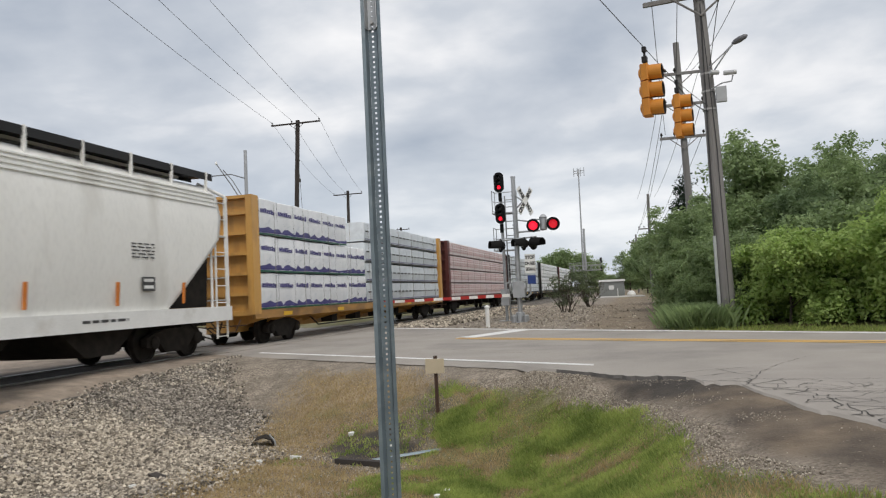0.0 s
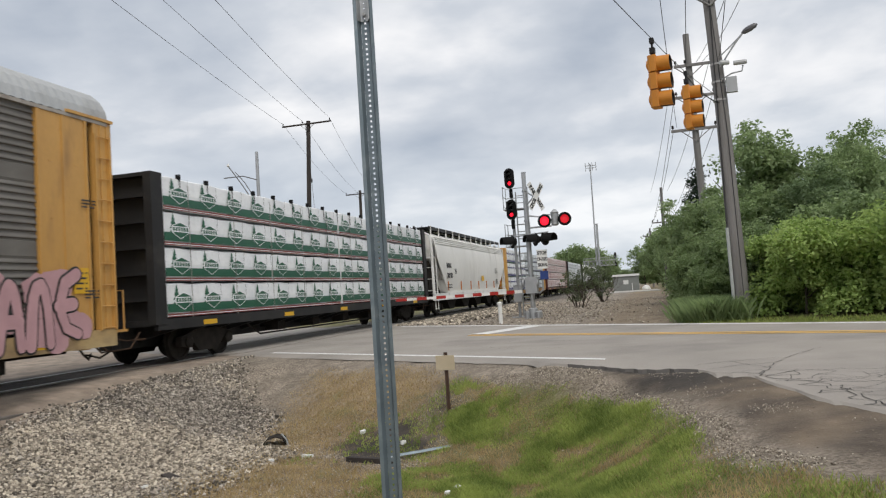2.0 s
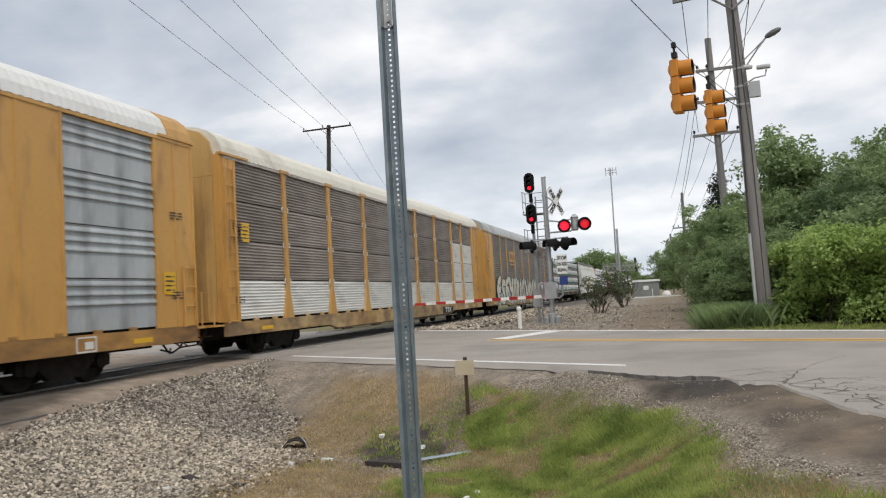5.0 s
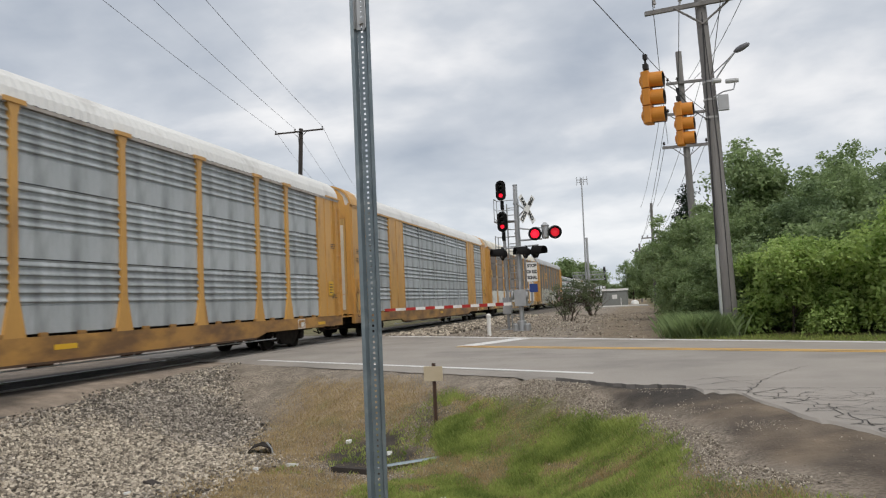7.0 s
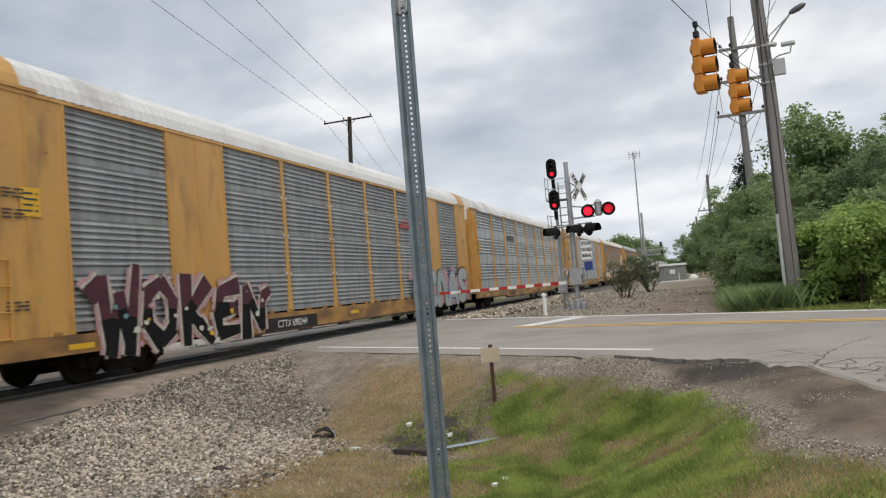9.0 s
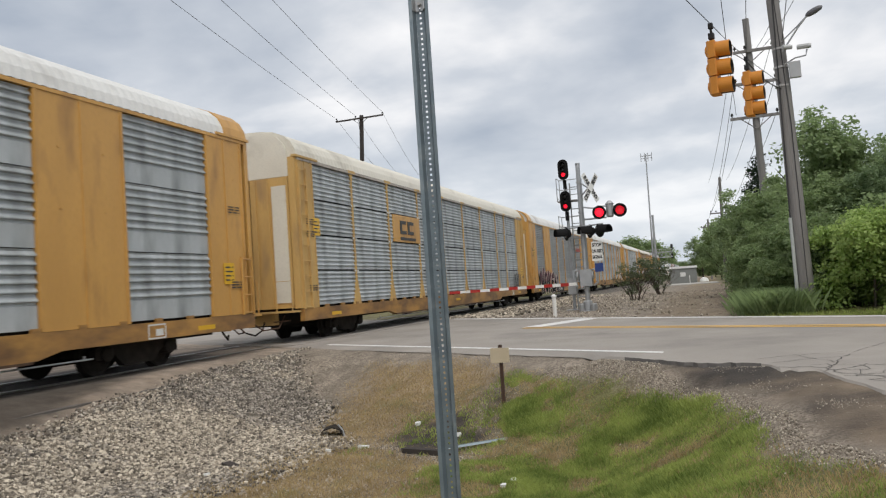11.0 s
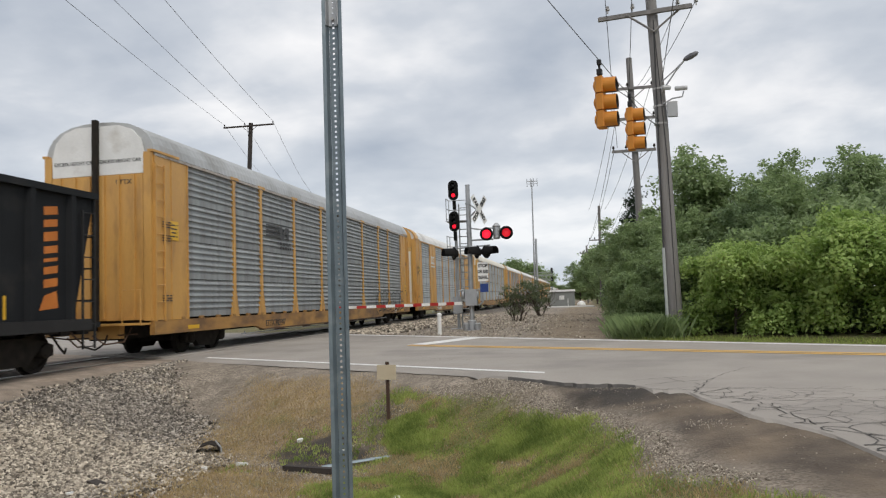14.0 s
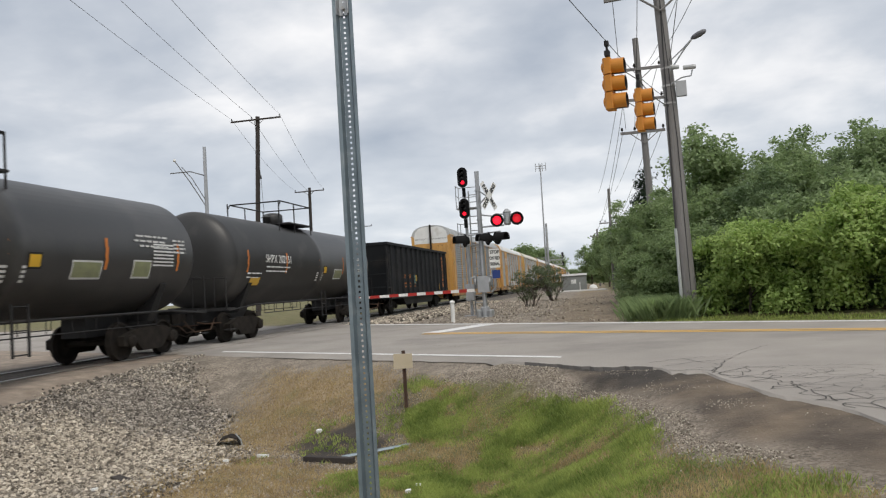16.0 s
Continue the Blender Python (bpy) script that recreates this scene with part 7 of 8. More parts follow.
    arm = part("gate_arm", bm, WHITE, m)
    for red in bands:
        part("red_band", red, RED, arm)


crossing_signal()


def block_signal():
    m = thing("railway_signal", pose(-4.96, 29.6, 0), "silver signal mast with ladder and two black hooded heads showing red", "railway signal")
    bm = bmesh.new()
    tube(bm, (0, 0, 0.1), (0, 0, 5.0), 0.06, 12)
    box(bm, -0.3, 0.3, -0.25, 0.25, 0.0, 0.1)
    box(bm, -0.16, 0.16, -0.25, -0.06, 0.7, 1.35)
    part("mast", bm, ALU, m)
    bm = bmesh.new()
    for x in (0.12, 0.58):
        tube(bm, (x, 0.2, 0.1), (x, 0.2, 5.1), 0.03, 6)
    for k in range(17):
        tube(bm, (0.12, 0.2, 0.3 + 0.29 * k), (0.58, 0.2, 0.3 + 0.29 * k), 0.018, 6)
    part("ladder", bm, ALU, m)
    for z in (3.0, 4.5):
        bm = bmesh.new()
        for x in (-0.35, 0.55):
            for q in (0.0, 0.4, 0.8):
                tube(bm, (x, -0.1, z + q), (x, 0.55, z + q), 0.016, 6)
            for y in (-0.1, 0.55):
                tube(bm, (x, y, z - 0.1), (x, y, z + 0.8), 0.018, 6)
        tube(bm, (-0.35, 0.55, z + 0.8), (0.55, 0.55, z + 0.8), 0.016, 6)
        tube(bm, (-0.35, 0.55, z + 0.4), (0.55, 0.55, z + 0.4), 0.016, 6)
        box(bm, -0.38, 0.58, -0.12, 0.58, z - 0.12, z - 0.09)
        part("service_platform", bm, ALU, m)
    for z in (4.35, 5.6):
        bm = bmesh.new()
        pts = []
        for k in range(24):
            a = 2 * math.pi * k / 24
            pts.append((0.205 * math.cos(a), z + (0.20 if math.sin(a) > 0 else -0.20) + 0.205 * math.sin(a)))
        prism(bm, pts, "y", -0.34, -0.31)
        prism(bm, [(0.7 * x, z + 0.75 * (w - z)) for x, w in pts], "y", -0.31, -0.1)
        tube(bm, (0, -0.15, z - 0.75), (0, -0.15, z - 0.4), 0.07, 10)
        head = part("signal_head", bm, SIGNAL_BLACK, m)
        for dz, mt in ((0.2, LENS_OFF), (0.0, LENS_OFF), (-0.2, LAMP_RED)):
            bm = bmesh.new()
            disc_lathe(bm, [(0.078, -0.345), (0.066, -0.365), (0.02, -0.375)], 16, (0, 0, z + dz), "y")
            part("lens", bm, mt, head)
            bm = bmesh.new()
            for k in range(10):
                a, b = math.radians(-10 + 200 * k / 10), math.radians(-10 + 200 * (k + 1) / 10)
                bm.faces.new([bm.verts.new((0.092 * math.cos(q), y, z + dz + 0.092 * math.sin(q))) for q, y in ((a, -0.34), (b, -0.34), (b, -0.52), (a, -0.52))])
            part("hood", bm, SIGNAL_BLACK, head)


block_signal()


def bollard():
    b = thing("bollard", pose(-5.25, 27.0, 0), "white capped marker bollard beside the crossing", "bollard")
    bm = bmesh.new()
    disc_lathe(bm, [(0.075, -0.05), (0.075, 0.68)], 14, axis="z")
    part("pipe", bm, WHITE, b)
    bm = bmesh.new()
    disc_lathe(bm, [(0.10, 0.68), (0.10, 0.74), (0.03, 0.79)], 14, axis="z")
    part("cap", bm, WHITE, b)


bollard()


def traffic_light(x, y, z, scale, turn):
    m = thing("traffic_light", pose(x, y, z, 0, 0, turn) @ Matrix.Scale(scale, 4), "yellow three-section traffic light hung from a span wire", "traffic light", "traffic lights over the road")
    for k in range(3):
        bm = bmesh.new()
        zc = -0.18 - 0.355 * k
        prism(bm, [(-0.09, -0.11), (-0.05, -0.15), (0.06, -0.17), (0.08, -0.16), (0.08, 0.16), (0.06, 0.17), (-0.05, 0.15), (-0.09, 0.11)], "z", zc - 0.165, zc + 0.165)
        disc_lathe(bm, [(0.05, -0.14), (0.10, -0.12), (0.13, -0.07)], 14, (0, 0, zc), "x")
        o = part("section", bm, SIGNAL_YELLOW, m)
        bm = bmesh.new()
        seg = 22
        for q in range(seg):
            a, b = math.radians(-70 + 320 * q / seg), math.radians(-70 + 320 * (q + 1) / seg)
            ring = []
            for r in (0.150, 0.158):
                ring += [(0.078, r * math.cos(a), zc + r * math.sin(a)), (0.078, r * math.cos(b), zc + r * math.sin(b)), (0.335, r * math.cos(b), zc - 0.015 + r * math.sin(b)), (0.335, r * math.cos(a), zc - 0.015 + r * math.sin(a))]
            v = [bm.verts.new(p) for p in ring]
            bm.faces.new(v[:4]).material_index = 1
            bm.faces.new(v[4:])
            bm.faces.new((v[2], v[3], v[7], v[6]))
        part("visor", bm, [SIGNAL_YELLOW, BLACK], o)
        bm = bmesh.new()
        disc_lathe(bm, [(0.145, 0.081), (0.12, 0.10), (0.02, 0.115)], 18, (0, 0, zc), "x")
        part("lens", bm, LENS_OFF, o)
    bm = bmesh.new()
    tube(bm, (0, 0, 0), (0, 0, 0.30), 0.025, 8)
    box(bm, -0.05, 0.05, -0.06, 0.06, 0.05, 0.16)
    box(bm, -0.04, 0.04, -0.05, 0.05, 0.26, 0.36)
    part("hanger", bm, BLACK, m)


traffic_light(0.50, 15.4, 5.70, 1.0, -14)
traffic_light(1.32, 18.9, 5.86, 1.0, -14)


def crossarm(bm, x0, x1, y, z, h=0.12, w=0.10):
    box(bm, x0, x1, y - w / 2, y + w / 2, z - h / 2, z + h / 2)


def insulator(bm, x, y, z):
    disc_lathe(bm, [(0.02, z), (0.02, z + 0.08), (0.06, z + 0.09), (0.06, z + 0.14), (0.04, z + 0.16), (0.05, z + 0.2), (0.02, z + 0.22)], 8, (x, y, 0), "z")


def big_pole():
    m = thing("utility_pole", pose(2.47, 21.75, 0), "thick weathered grey wooden utility pole with street lamp and camera", "utility pole")
    bm = bmesh.new()
    pts = [(0.0, 0, -0.3), (-0.06, 0, 3.0), (-0.10, 0, 6.0), (-0.22, 0, 9.6), (-0.28, 0, 11.5)]
    rr = [0.215, 0.195, 0.175, 0.15, 0.14]
    pipe(bm, pts, rr, 18)
    part("pole", bm, POLE_WOOD, m, smooth=False)
    for y in (-0.22, 0.22):
        bm = bmesh.new()
        crossarm(bm, -1.52, 1.08, y, 9.22 if y < 0 else 9.4, 0.10)
        o = part("crossarm", bm, POLE_WOOD, m)
        o.rotation_euler = (0, radians(-1.2), radians(-6))
    bm = bmesh.new()
    for s in (-1, 1):
        tube(bm, (-0.22 + s * 0.72, -0.2, 9.2), (-0.2, -0.2, 8.65), 0.03, 6)
    part("brace", bm, POLE_WOOD, m)
    bm = bmesh.new()
    for x in (-1.45, -0.75, 0.5, 1.0):
        insulator(bm, x, -0.1, 9.33)
    part("insulator", bm, STEEL, m)
    # street lamp on a bracket
    bm = bmesh.new()
    pipe(bm, [(-0.12, -0.1, 6.85), (0.32, -0.35, 7.42), (0.58, -0.5, 7.70)], 0.022, 8)
    pipe(bm, [(-0.12, -0.1, 7.15), (0.30, -0.35, 7.46), (0.58, -0.5, 7.70)], 0.018, 8)
    part("lamp_bracket", bm, ALU, m)
    bm = bmesh.new()
    disc_lathe(bm, [(0.03, 0.0), (0.07, 0.08), (0.085, 0.22), (0.065, 0.38), (0.02, 0.44)], 14, axis="x")
    o = part("lamp_head", bm, surf("grey_lamp_metal", (0.16, 0.16, 0.17), (0.12, 0.12, 0.13), 4, 0.5, 0.3), m, smooth=True)
    o.matrix_basis = pose(0.52, -0.46, 7.67, 0, -18, -25)
    # cameras and cabinet
    bm = bmesh.new()
    box(bm, 0.05, 0.32, -0.30, -0.16, 6.16, 6.58)
    part("control_box", bm, surf("pale_grey_box", (0.42, 0.43, 0.44), (0.36, 0.37, 0.38), 4, 0.5), m)
    bm = bmesh.new()
    pipe(bm, [(-0.05, -0.2, 6.55), (0.2, -0.3, 6.66), (0.46, -0.34, 6.68), (0.5, -0.34, 6.84)], 0.02, 6)
    part("camera_bracket", bm, ALU, m)
    for x, z, l, t in ((0.36, 6.92, 0.34, -10), (0.02, 6.98, 0.24, 15)):
        bm = bmesh.new()
        disc_lathe(bm, [(0.05, 0.0), (0.065, 0.02), (0.065, l - 0.06), (0.055, l)], 12, axis="x")
        o = part("security_camera", bm, ROOF_GREY, m)
        o.matrix_basis = pose(x - 0.1, -0.35, z, 0, 3, t)
    # cable guard down the side
    bm = bmesh.new()
    tube(bm, (-0.24, -0.16, -0.1), (-0.25, -0.14, 2.5), 0.045, 10)
    part("cable_guard", bm, surf("pale_conduit", (0.42, 0.45, 0.44), (0.36, 0.38, 0.37), 4, 0.5), m)
    bm = bmesh.new()
    pipe(bm, [(-0.25, -0.14, 2.5), (-0.22, -0.14, 5.9), (-0.2, -0.16, 8.8)], 0.02, 6)
    pipe(bm, [(0.02, -0.2, 0.2), (-0.02, -0.19, 5.0), (-0.2, -0.16, 9.0)], 0.012, 5)
    part("riser_cable", bm, WIRE, m)
    bm = bmesh.new()
    for z in (6.0, 6.5, 7.0):
        tube(bm, (-0.12, 0, z), (-0.12, 0, z + 0.05), 0.19, 16)
    part("pole_band", bm, STEEL, m)


big_pole()


def pole_with_arms(x, y, base, top, lean, r, arms, mt, label, brace=True):
    m = thing("utility_pole", pose(x, y, 0), label, "utility pole", "wooden poles along the road and line")
    bm = bmesh.new()
    tube(bm, (0, 0, base), (lean, 0, top), r * 1.25, 12, r)
    part("pole", bm, mt, m)
    for x0, x1, z in arms:
        bm = bmesh.new()
        crossarm(bm, x0, x1, -r - 0.05, z)
        part("crossarm", bm, mt, m)
        bm = bmesh.new()
        for xx in (x0 + 0.08, x1 - 0.08, (x0 + x1) / 2 - 0.35):
            insulator(bm, xx, -r - 0.05, z + 0.05)
        part("insulator", bm, GRIME, m)
        if brace:
            bm = bmesh.new()
            mid = lean * (z - base) / (top - base)
            for s in (-1, 1):
                tube(bm, (mid + s * 0.62, -r - 0.06, z - 0.05), (mid, -r - 0.06, z - 0.55), 0.022, 6)
            part("brace", bm, mt, m)
    return m


pole_with_arms(2.78, 36, -0.2, 12.4, -0.2, 0.14, [(-0.85, 0.85, 10.9), (-0.93, 0.87, 9.45), (-1.2, 0.82, 7.93)], POLE_WOOD, "weathered wooden utility pole with three crossarms behind the trees")
pole_with_arms(1.68, 75, -0.2, 9.95, 0.16, 0.13, [(-0.95, 0.85, 6.6)], POLE_WOOD, "grey wooden utility pole beside the gravel lane", False)
pole_with_arms(0.6, 112, -0.2, 8.5, 0.1, 0.13, [(-0.9, 0.9, 7.4)], POLE_WOOD, "distant wooden utility pole beside the gravel lane", False)
pole_with_arms(-26.6, 56, -0.2, 16.0, 0.8, 0.17, [(-1.45, 2.85, 15.72)], POLE_DARK, "tall dark wooden pole with one crossarm beyond the train")
pole_with_arms(-33.1, 85, -0.2, 14.3, 0.2, 0.17, [(-1.6, 2.1, 13.85)], POLE_DARK, "dark wooden pole with one crossarm beyond the train")
pole_with_arms(-39, 125, -0.2, 13.2, 0.2, 0.17, [(-1.8, 1.8, 12.8)], POLE_DARK, "distant dark wooden pole with one crossarm beyond the train", False)


def lamp_pole():
    m = thing("street_lamp", pose(-24.65, 45, 0), "grey wooden pole with an old bracketed street lamp", "street lamp")
    bm = bmesh.new()
    tube(bm, (0, 0, -0.2), (0.03, 0, 11.5), 0.15, 12, 0.11)
    part("pole", bm, ALU, m)
    bm = bmesh.new()
    pipe(bm, [(0, -0.1, 7.6), (-1.0, -0.1, 9.2), (-1.7, -0.1, 10.2), (-2.1, -0.1, 10.75)], 0.035, 6)
    pipe(bm, [(0, -0.1, 8.0), (-0.9, -0.1, 9.5), (-1.6, -0.1, 10.3)], 0.03, 6)
    pipe(bm, [(0, -0.1, 9.6), (-1.0, -0.1, 9.95), (-1.9, -0.1, 9.95), (-2.45, -0.1, 9.95)], 0.035, 6)
    part("bracket", bm, surf("dull_bracket", (0.14, 0.14, 0.14), (0.1, 0.1, 0.1), 3, 0.6), m)
    bm = bmesh.new()
    disc_lathe(bm, [(0.05, 10.7), (0.1, 10.75), (0.06, 10.9)], 10, (-2.1, -0.1, 0), "z")
    part("lamp_head", bm, WHITE, m)


lamp_pole()


def antenna_mast():
    m = thing("antenna_mast", pose(-4.0, 63, 0), "slender lattice antenna mast with small top array by the line", "antenna")
    bm = bmesh.new()
    tube(bm, (0, 0, -0.2), (0.1, 0, 11.1), 0.075, 8, 0.05)
    tube(bm, (0.22, 0, -0.2), (0.24, 0, 6.1), 0.11, 8, 0.09)
    part("mast", bm, ALU, m)
    bm = bmesh.new()
    tube(bm, (-0.3, 0, 10.95), (0.55, 0, 10.95), 0.03, 6)
    tube(bm, (-0.3, 0, 10.75), (0.55, 0, 10.75), 0.02, 6)
    for x in (-0.3, 0.0, 0.25, 0.55):
        tube(bm, (x, 0, 10.5), (x, 0, 11.2), 0.03, 6)
    part("array", bm, ALU, m)


antenna_mast()


def signal_gantry():
    m = thing("signal_gantry", pose(-12.1, 250, 0), "distant silver truss signal bridge over the line", "signal gantry")
    bm = bmesh.new()
    for z in (6.6, 8.3):
        for y in (-0.6, 0.6):
            tube(bm, (-8.2, y, z), (2.2, y, z), 0.13, 6)
    for k in range(8):
        x = -8.2 + 1.3 * k
        tube(bm, (x, -0.6, 6.6), (x + 1.3, -0.6, 8.3), 0.09, 5)
        tube(bm, (x, -0.6, 8.3), (x + 1.3, -0.6, 6.6), 0.09, 5)
    for k in range(17):
        tube(bm, (-8.2 + 0.65 * k, -0.6, 8.3), (-8.2 + 0.65 * k, -0.6, 9.2), 0.05, 5)
    tube(bm, (-8.2, -0.6, 9.2), (2.2, -0.6, 9.2), 0.06, 5)
    part("truss", bm, ALU, m)
    for x in (-8.0, -6.8):
        bm = bmesh.new()
        tube(bm, (x, 0, -0.2), (x, 0, 8.4), 0.2, 8)
        part("leg", bm, ALU, m)
    bm = bmesh.new()
    tube(bm, (2.1, 0, 6.4), (2.1, 0, 10.6), 0.1, 6)
    box(bm, 1.75, 2.45, -0.4, 0.0, 8.9, 10.6)
    box(bm, 1.75, 2.45, -0.4, 0.0, 6.2, 7.5)
    part("signal_head", bm, BLACK, m)


signal_gantry()


def shed():
    m = thing("equipment_shed", pose(-2.35, 86, -0.05), "small grey flat-roofed equipment shed with pale roof edge", "shed")
    bm = bmesh.new()
    box(bm, -1.45, 1.3, -1.4, 1.6, -0.5, 1.78)
    part("wall", bm, SHED, m)
    bm = bmesh.new()
    box(bm, -1.6, 1.4, -1.55, 1.75, 1.78, 2.0)
    part("roof", bm, WHITE, m)
    bm = bmesh.new()
    box(bm, -0.35, 0.2, -1.42, -1.40, 0.9, 1.35)
    part("notice", bm, MARK_WHITE, m)
    bm = bmesh.new()
    box(bm, 0.55, 0.63, -1.43, -1.40, -0.2, 1.0)
    part("door_edge", bm, MARK_WHITE, m)
    pad = bmesh.new()
    prism(pad, [(-1.5, -11.0), (3.4, -11.0), (3.2, -2.0), (-1.6, -2.0)], "z", 0.02, 0.17)
    o = part("pavement", pad, surf("pale_concrete", (0.50, 0.48, 0.45), (0.40, 0.385, 0.36), 0.8, 0.9, bump=0.2, fine=40), None)
    o.matrix_basis = pose(-2.35, 86, -0.02)
    tagged(o, "pale concrete apron before the equipment shed", "pavement", kind="structure")
    t = thing("propane_tank", pose(-0.35, 92, 0), "small white horizontal tank beside the shed", "tank")
    bm = bmesh.new()
    disc_lathe(bm, [(0.05, -0.8), (0.4, -0.65), (0.5, -0.4), (0.5, 0.4), (0.4, 0.65), (0.05, 0.8)], 16, (0, 0, 0.1), "y")
    part("vessel", bm, WHITE, t, smooth=True)


shed()


def cable(name, a, b, sag, r, label, anchor=None):
    """A hanging wire."""
    bm = bmesh.new()
    a, b = Vector(a), Vector(b)
    pts = [a.lerp(b, k / 24) - Vector((0, 0, 4 * sag * (k / 24) * (1 - k / 24))) for k in range(25)]
    pipe(bm, pts, r, 5)
    return tagged(part(name, bm, WIRE, None), label, "cable", "overhead wires")


def wires():
    # span wire that carries the traffic lights
    for a, b in (((2.35, 21.75, 6.1), (1.32, 18.9, 6.2)), ((1.32, 18.9, 6.2), (0.50, 15.4, 6.06)), ((0.50, 15.4, 6.06), (-9.6, -26, 6.6))):
        cable("span_wire", a, b, 0.02 if b[1] > 0 else 0.35, 0.008, "black steel span wire holding the traffic lights")
    cable("signal_cable", (2.35, 21.75, 5.95), (1.32, 18.9, 6.12), 0.12, 0.014, "slack black signal cable under the span wire")
    for x in (0.98, 1.70, 2.95, 3.45):
        cable("power_line", (x, 21.7, 9.45), (1.85 + 0.55 * (x - 0.98), 36, 8.15 if x < 2 else 11.05), 0.25, 0.011, "thin overhead power line between wooden poles")
        cable("power_line", (x, 21.7, 9.45), (x - 2.5, -20, 9.9), 0.5, 0.011, "thin overhead power line between wooden poles")
    for x, z in ((1.9, 10.9), (3.5, 10.9), (1.85, 9.45), (3.55, 9.45), (1.7, 7.93), (3.5, 7.93)):
        cable("power_line", (x, 36, z + 0.1), (0.85 if x < 2.5 else 2.4, 75, 6.75 if z < 10.5 else 9.6), 0.6, 0.013, "thin overhead power line between wooden poles")
    for x in (0.85, 2.4):
        cable("power_line", (x, 75, 6.75), (x - 1.2, 112, 7.5), 0.5, 0.016, "thin overhead power line between wooden poles")
    cable("service_wire", (2.0, 9, 9.6), (2.42, 21.7, 7.2), 0.2, 0.010, "thin overhead service wire")
    # lines of the tall pole beyond the train
    for (x, y, z), (x2, y2) in (((-27.98, 55.8, 15.95), (-22.0, 28.6)), ((-26.2, 55.8, 15.95), (-20.0, 29.3)), ((-23.8, 55.8, 15.95), (-17.9, 30.0))):
        dx, dy = x2 - x, y2 - y
        cable("telegraph_wire", (x, y, z), (x + 2.2 * dx, y + 2.2 * dy, 15.3), 0.55, 0.012, "thin overhead wire from the tall dark pole")
        cable("telegraph_wire", (x, y, z), (-34.6 + (x + 28) * 0.85, 85, 13.95), 0.6, 0.012, "thin overhead wire from the tall dark pole")
    bm = bmesh.new()
    pipe(bm, [(-26.0, 55.8, 15.6), (-25.6, 55.6, 11.0), (-25.2, 55.4, 4.0)], 0.015, 5)
    disc_lathe(bm, [(0.02, 10.8), (0.07, 10.9), (0.07, 11.1), (0.02, 11.2)], 8, (-25.6, 55.6, 0), "z")
    tagged(part("guy_wire", bm, WIRE, None), "guy wire with dark insulator on the tall pole", "cable")


wires()


# ---- plants ----
def leaf_cloud(name, lobes, count, size, material, seed, gaps=0.35):
    """A crown of single leaves, gathered in clumps over uneven lobes (x, y, z, rx, ry, rz)."""
    rng = np.random.default_rng(seed)
    vol = np.array([l[3] * l[4] * l[5] for l in lobes]) ** 0.75
    clumps = max(40, count // 28)
    which = rng.choice(len(lobes), clumps, p=vol / vol.sum())
    L = np.array(lobes)[which]
    d = rng.normal(size=(clumps, 3))
    d /= np.linalg.norm(d, axis=1)[:, None]
    d[:, 2] = np.where(d[:, 2] < -0.45, -d[:, 2], d[:, 2])
    rad = rng.uniform(0.42, 1.0, clumps) ** 0.5 * rng.uniform(0.8, 1.05, clumps)
    centre = L[:, :3] + d * L[:, 3:] * rad[:, None]
    idx = rng.integers(0, clumps, count)
    spread = size * rng.uniform(1.4, 3.0, clumps)
    pos = centre[idx] + np.clip(rng.normal(size=(count, 3)), -1.5, 1.5) * spread[idx][:, None] * np.array([1, 1, 0.7])
    pos[:, 2] = np.maximum(pos[:, 2], 0.05)
    nrm = rng.normal(size=(count, 3)) * 0.75 + d[idx] * 0.6 + np.array([0, 0, 0.8])
    nrm /= np.linalg.norm(nrm, axis=1)[:, None]
    tan = np.cross(nrm, rng.normal(size=(count, 3)))
    tan /= np.linalg.norm(tan, axis=1)[:, None]
    bit = np.cross(nrm, tan)
    s = size * rng.uniform(0.6, 1.25, count)[:, None]
    quad = np.stack([pos - tan * s, pos + bit * s * 0.55 + nrm * s * 0.1, pos + tan * s, pos - bit * s * 0.55 + nrm * s * 0.1], 1).reshape(-1, 3)
    me = bpy.data.meshes.new(name)
    me.vertices.add(len(quad))
    me.vertices.foreach_set("co", quad.ravel())
    me.loops.add(count * 4)
    me.loops.foreach_set("vertex_index", np.arange(count * 4))
    me.polygons.add(count)
    me.polygons.foreach_set("loop_start", np.arange(0, count * 4, 4))
    me.update(calc_edges=True)
    me.materials.append(material)
    return me


def trunk_mesh(h, r, seed, limbs=6):
    rng = random.Random(seed)
    bm = bmesh.new()
    tube(bm, (0, 0, -0.2), (0.08, 0.03, h * 0.45), r, 9, r * 0.7)
    tube(bm, (0.08, 0.03, h * 0.45), (0.0, 0.1, h * 0.85), r * 0.7, 8, r * 0.25)
    for k in range(limbs):
        a, z = rng.uniform(0, 6.28), h * rng.uniform(0.2, 0.6)
        l = h * rng.uniform(0.22, 0.4)
        p = Vector((0.05, 0.03, z))
        q = p + Vector((math.cos(a) * l * 0.6, math.sin(a) * l * 0.6, l * 0.5))
        tube(bm, p, q, r * 0.4, 6, r * 0.22)
        tube(bm, q, q + Vector((math.cos(a + 0.5) * l * 0.5, math.sin(a + 0.5) * l * 0.5, l * 0.4)), r * 0.22, 6, r * 0.08)
    me = bpy.data.meshes.new("trunk")
    bmesh.ops.recalc_face_normals(bm, faces=bm.faces)
    bm.to_mesh(me)
    bm.free()
    me.materials.append(BARK)
    return me


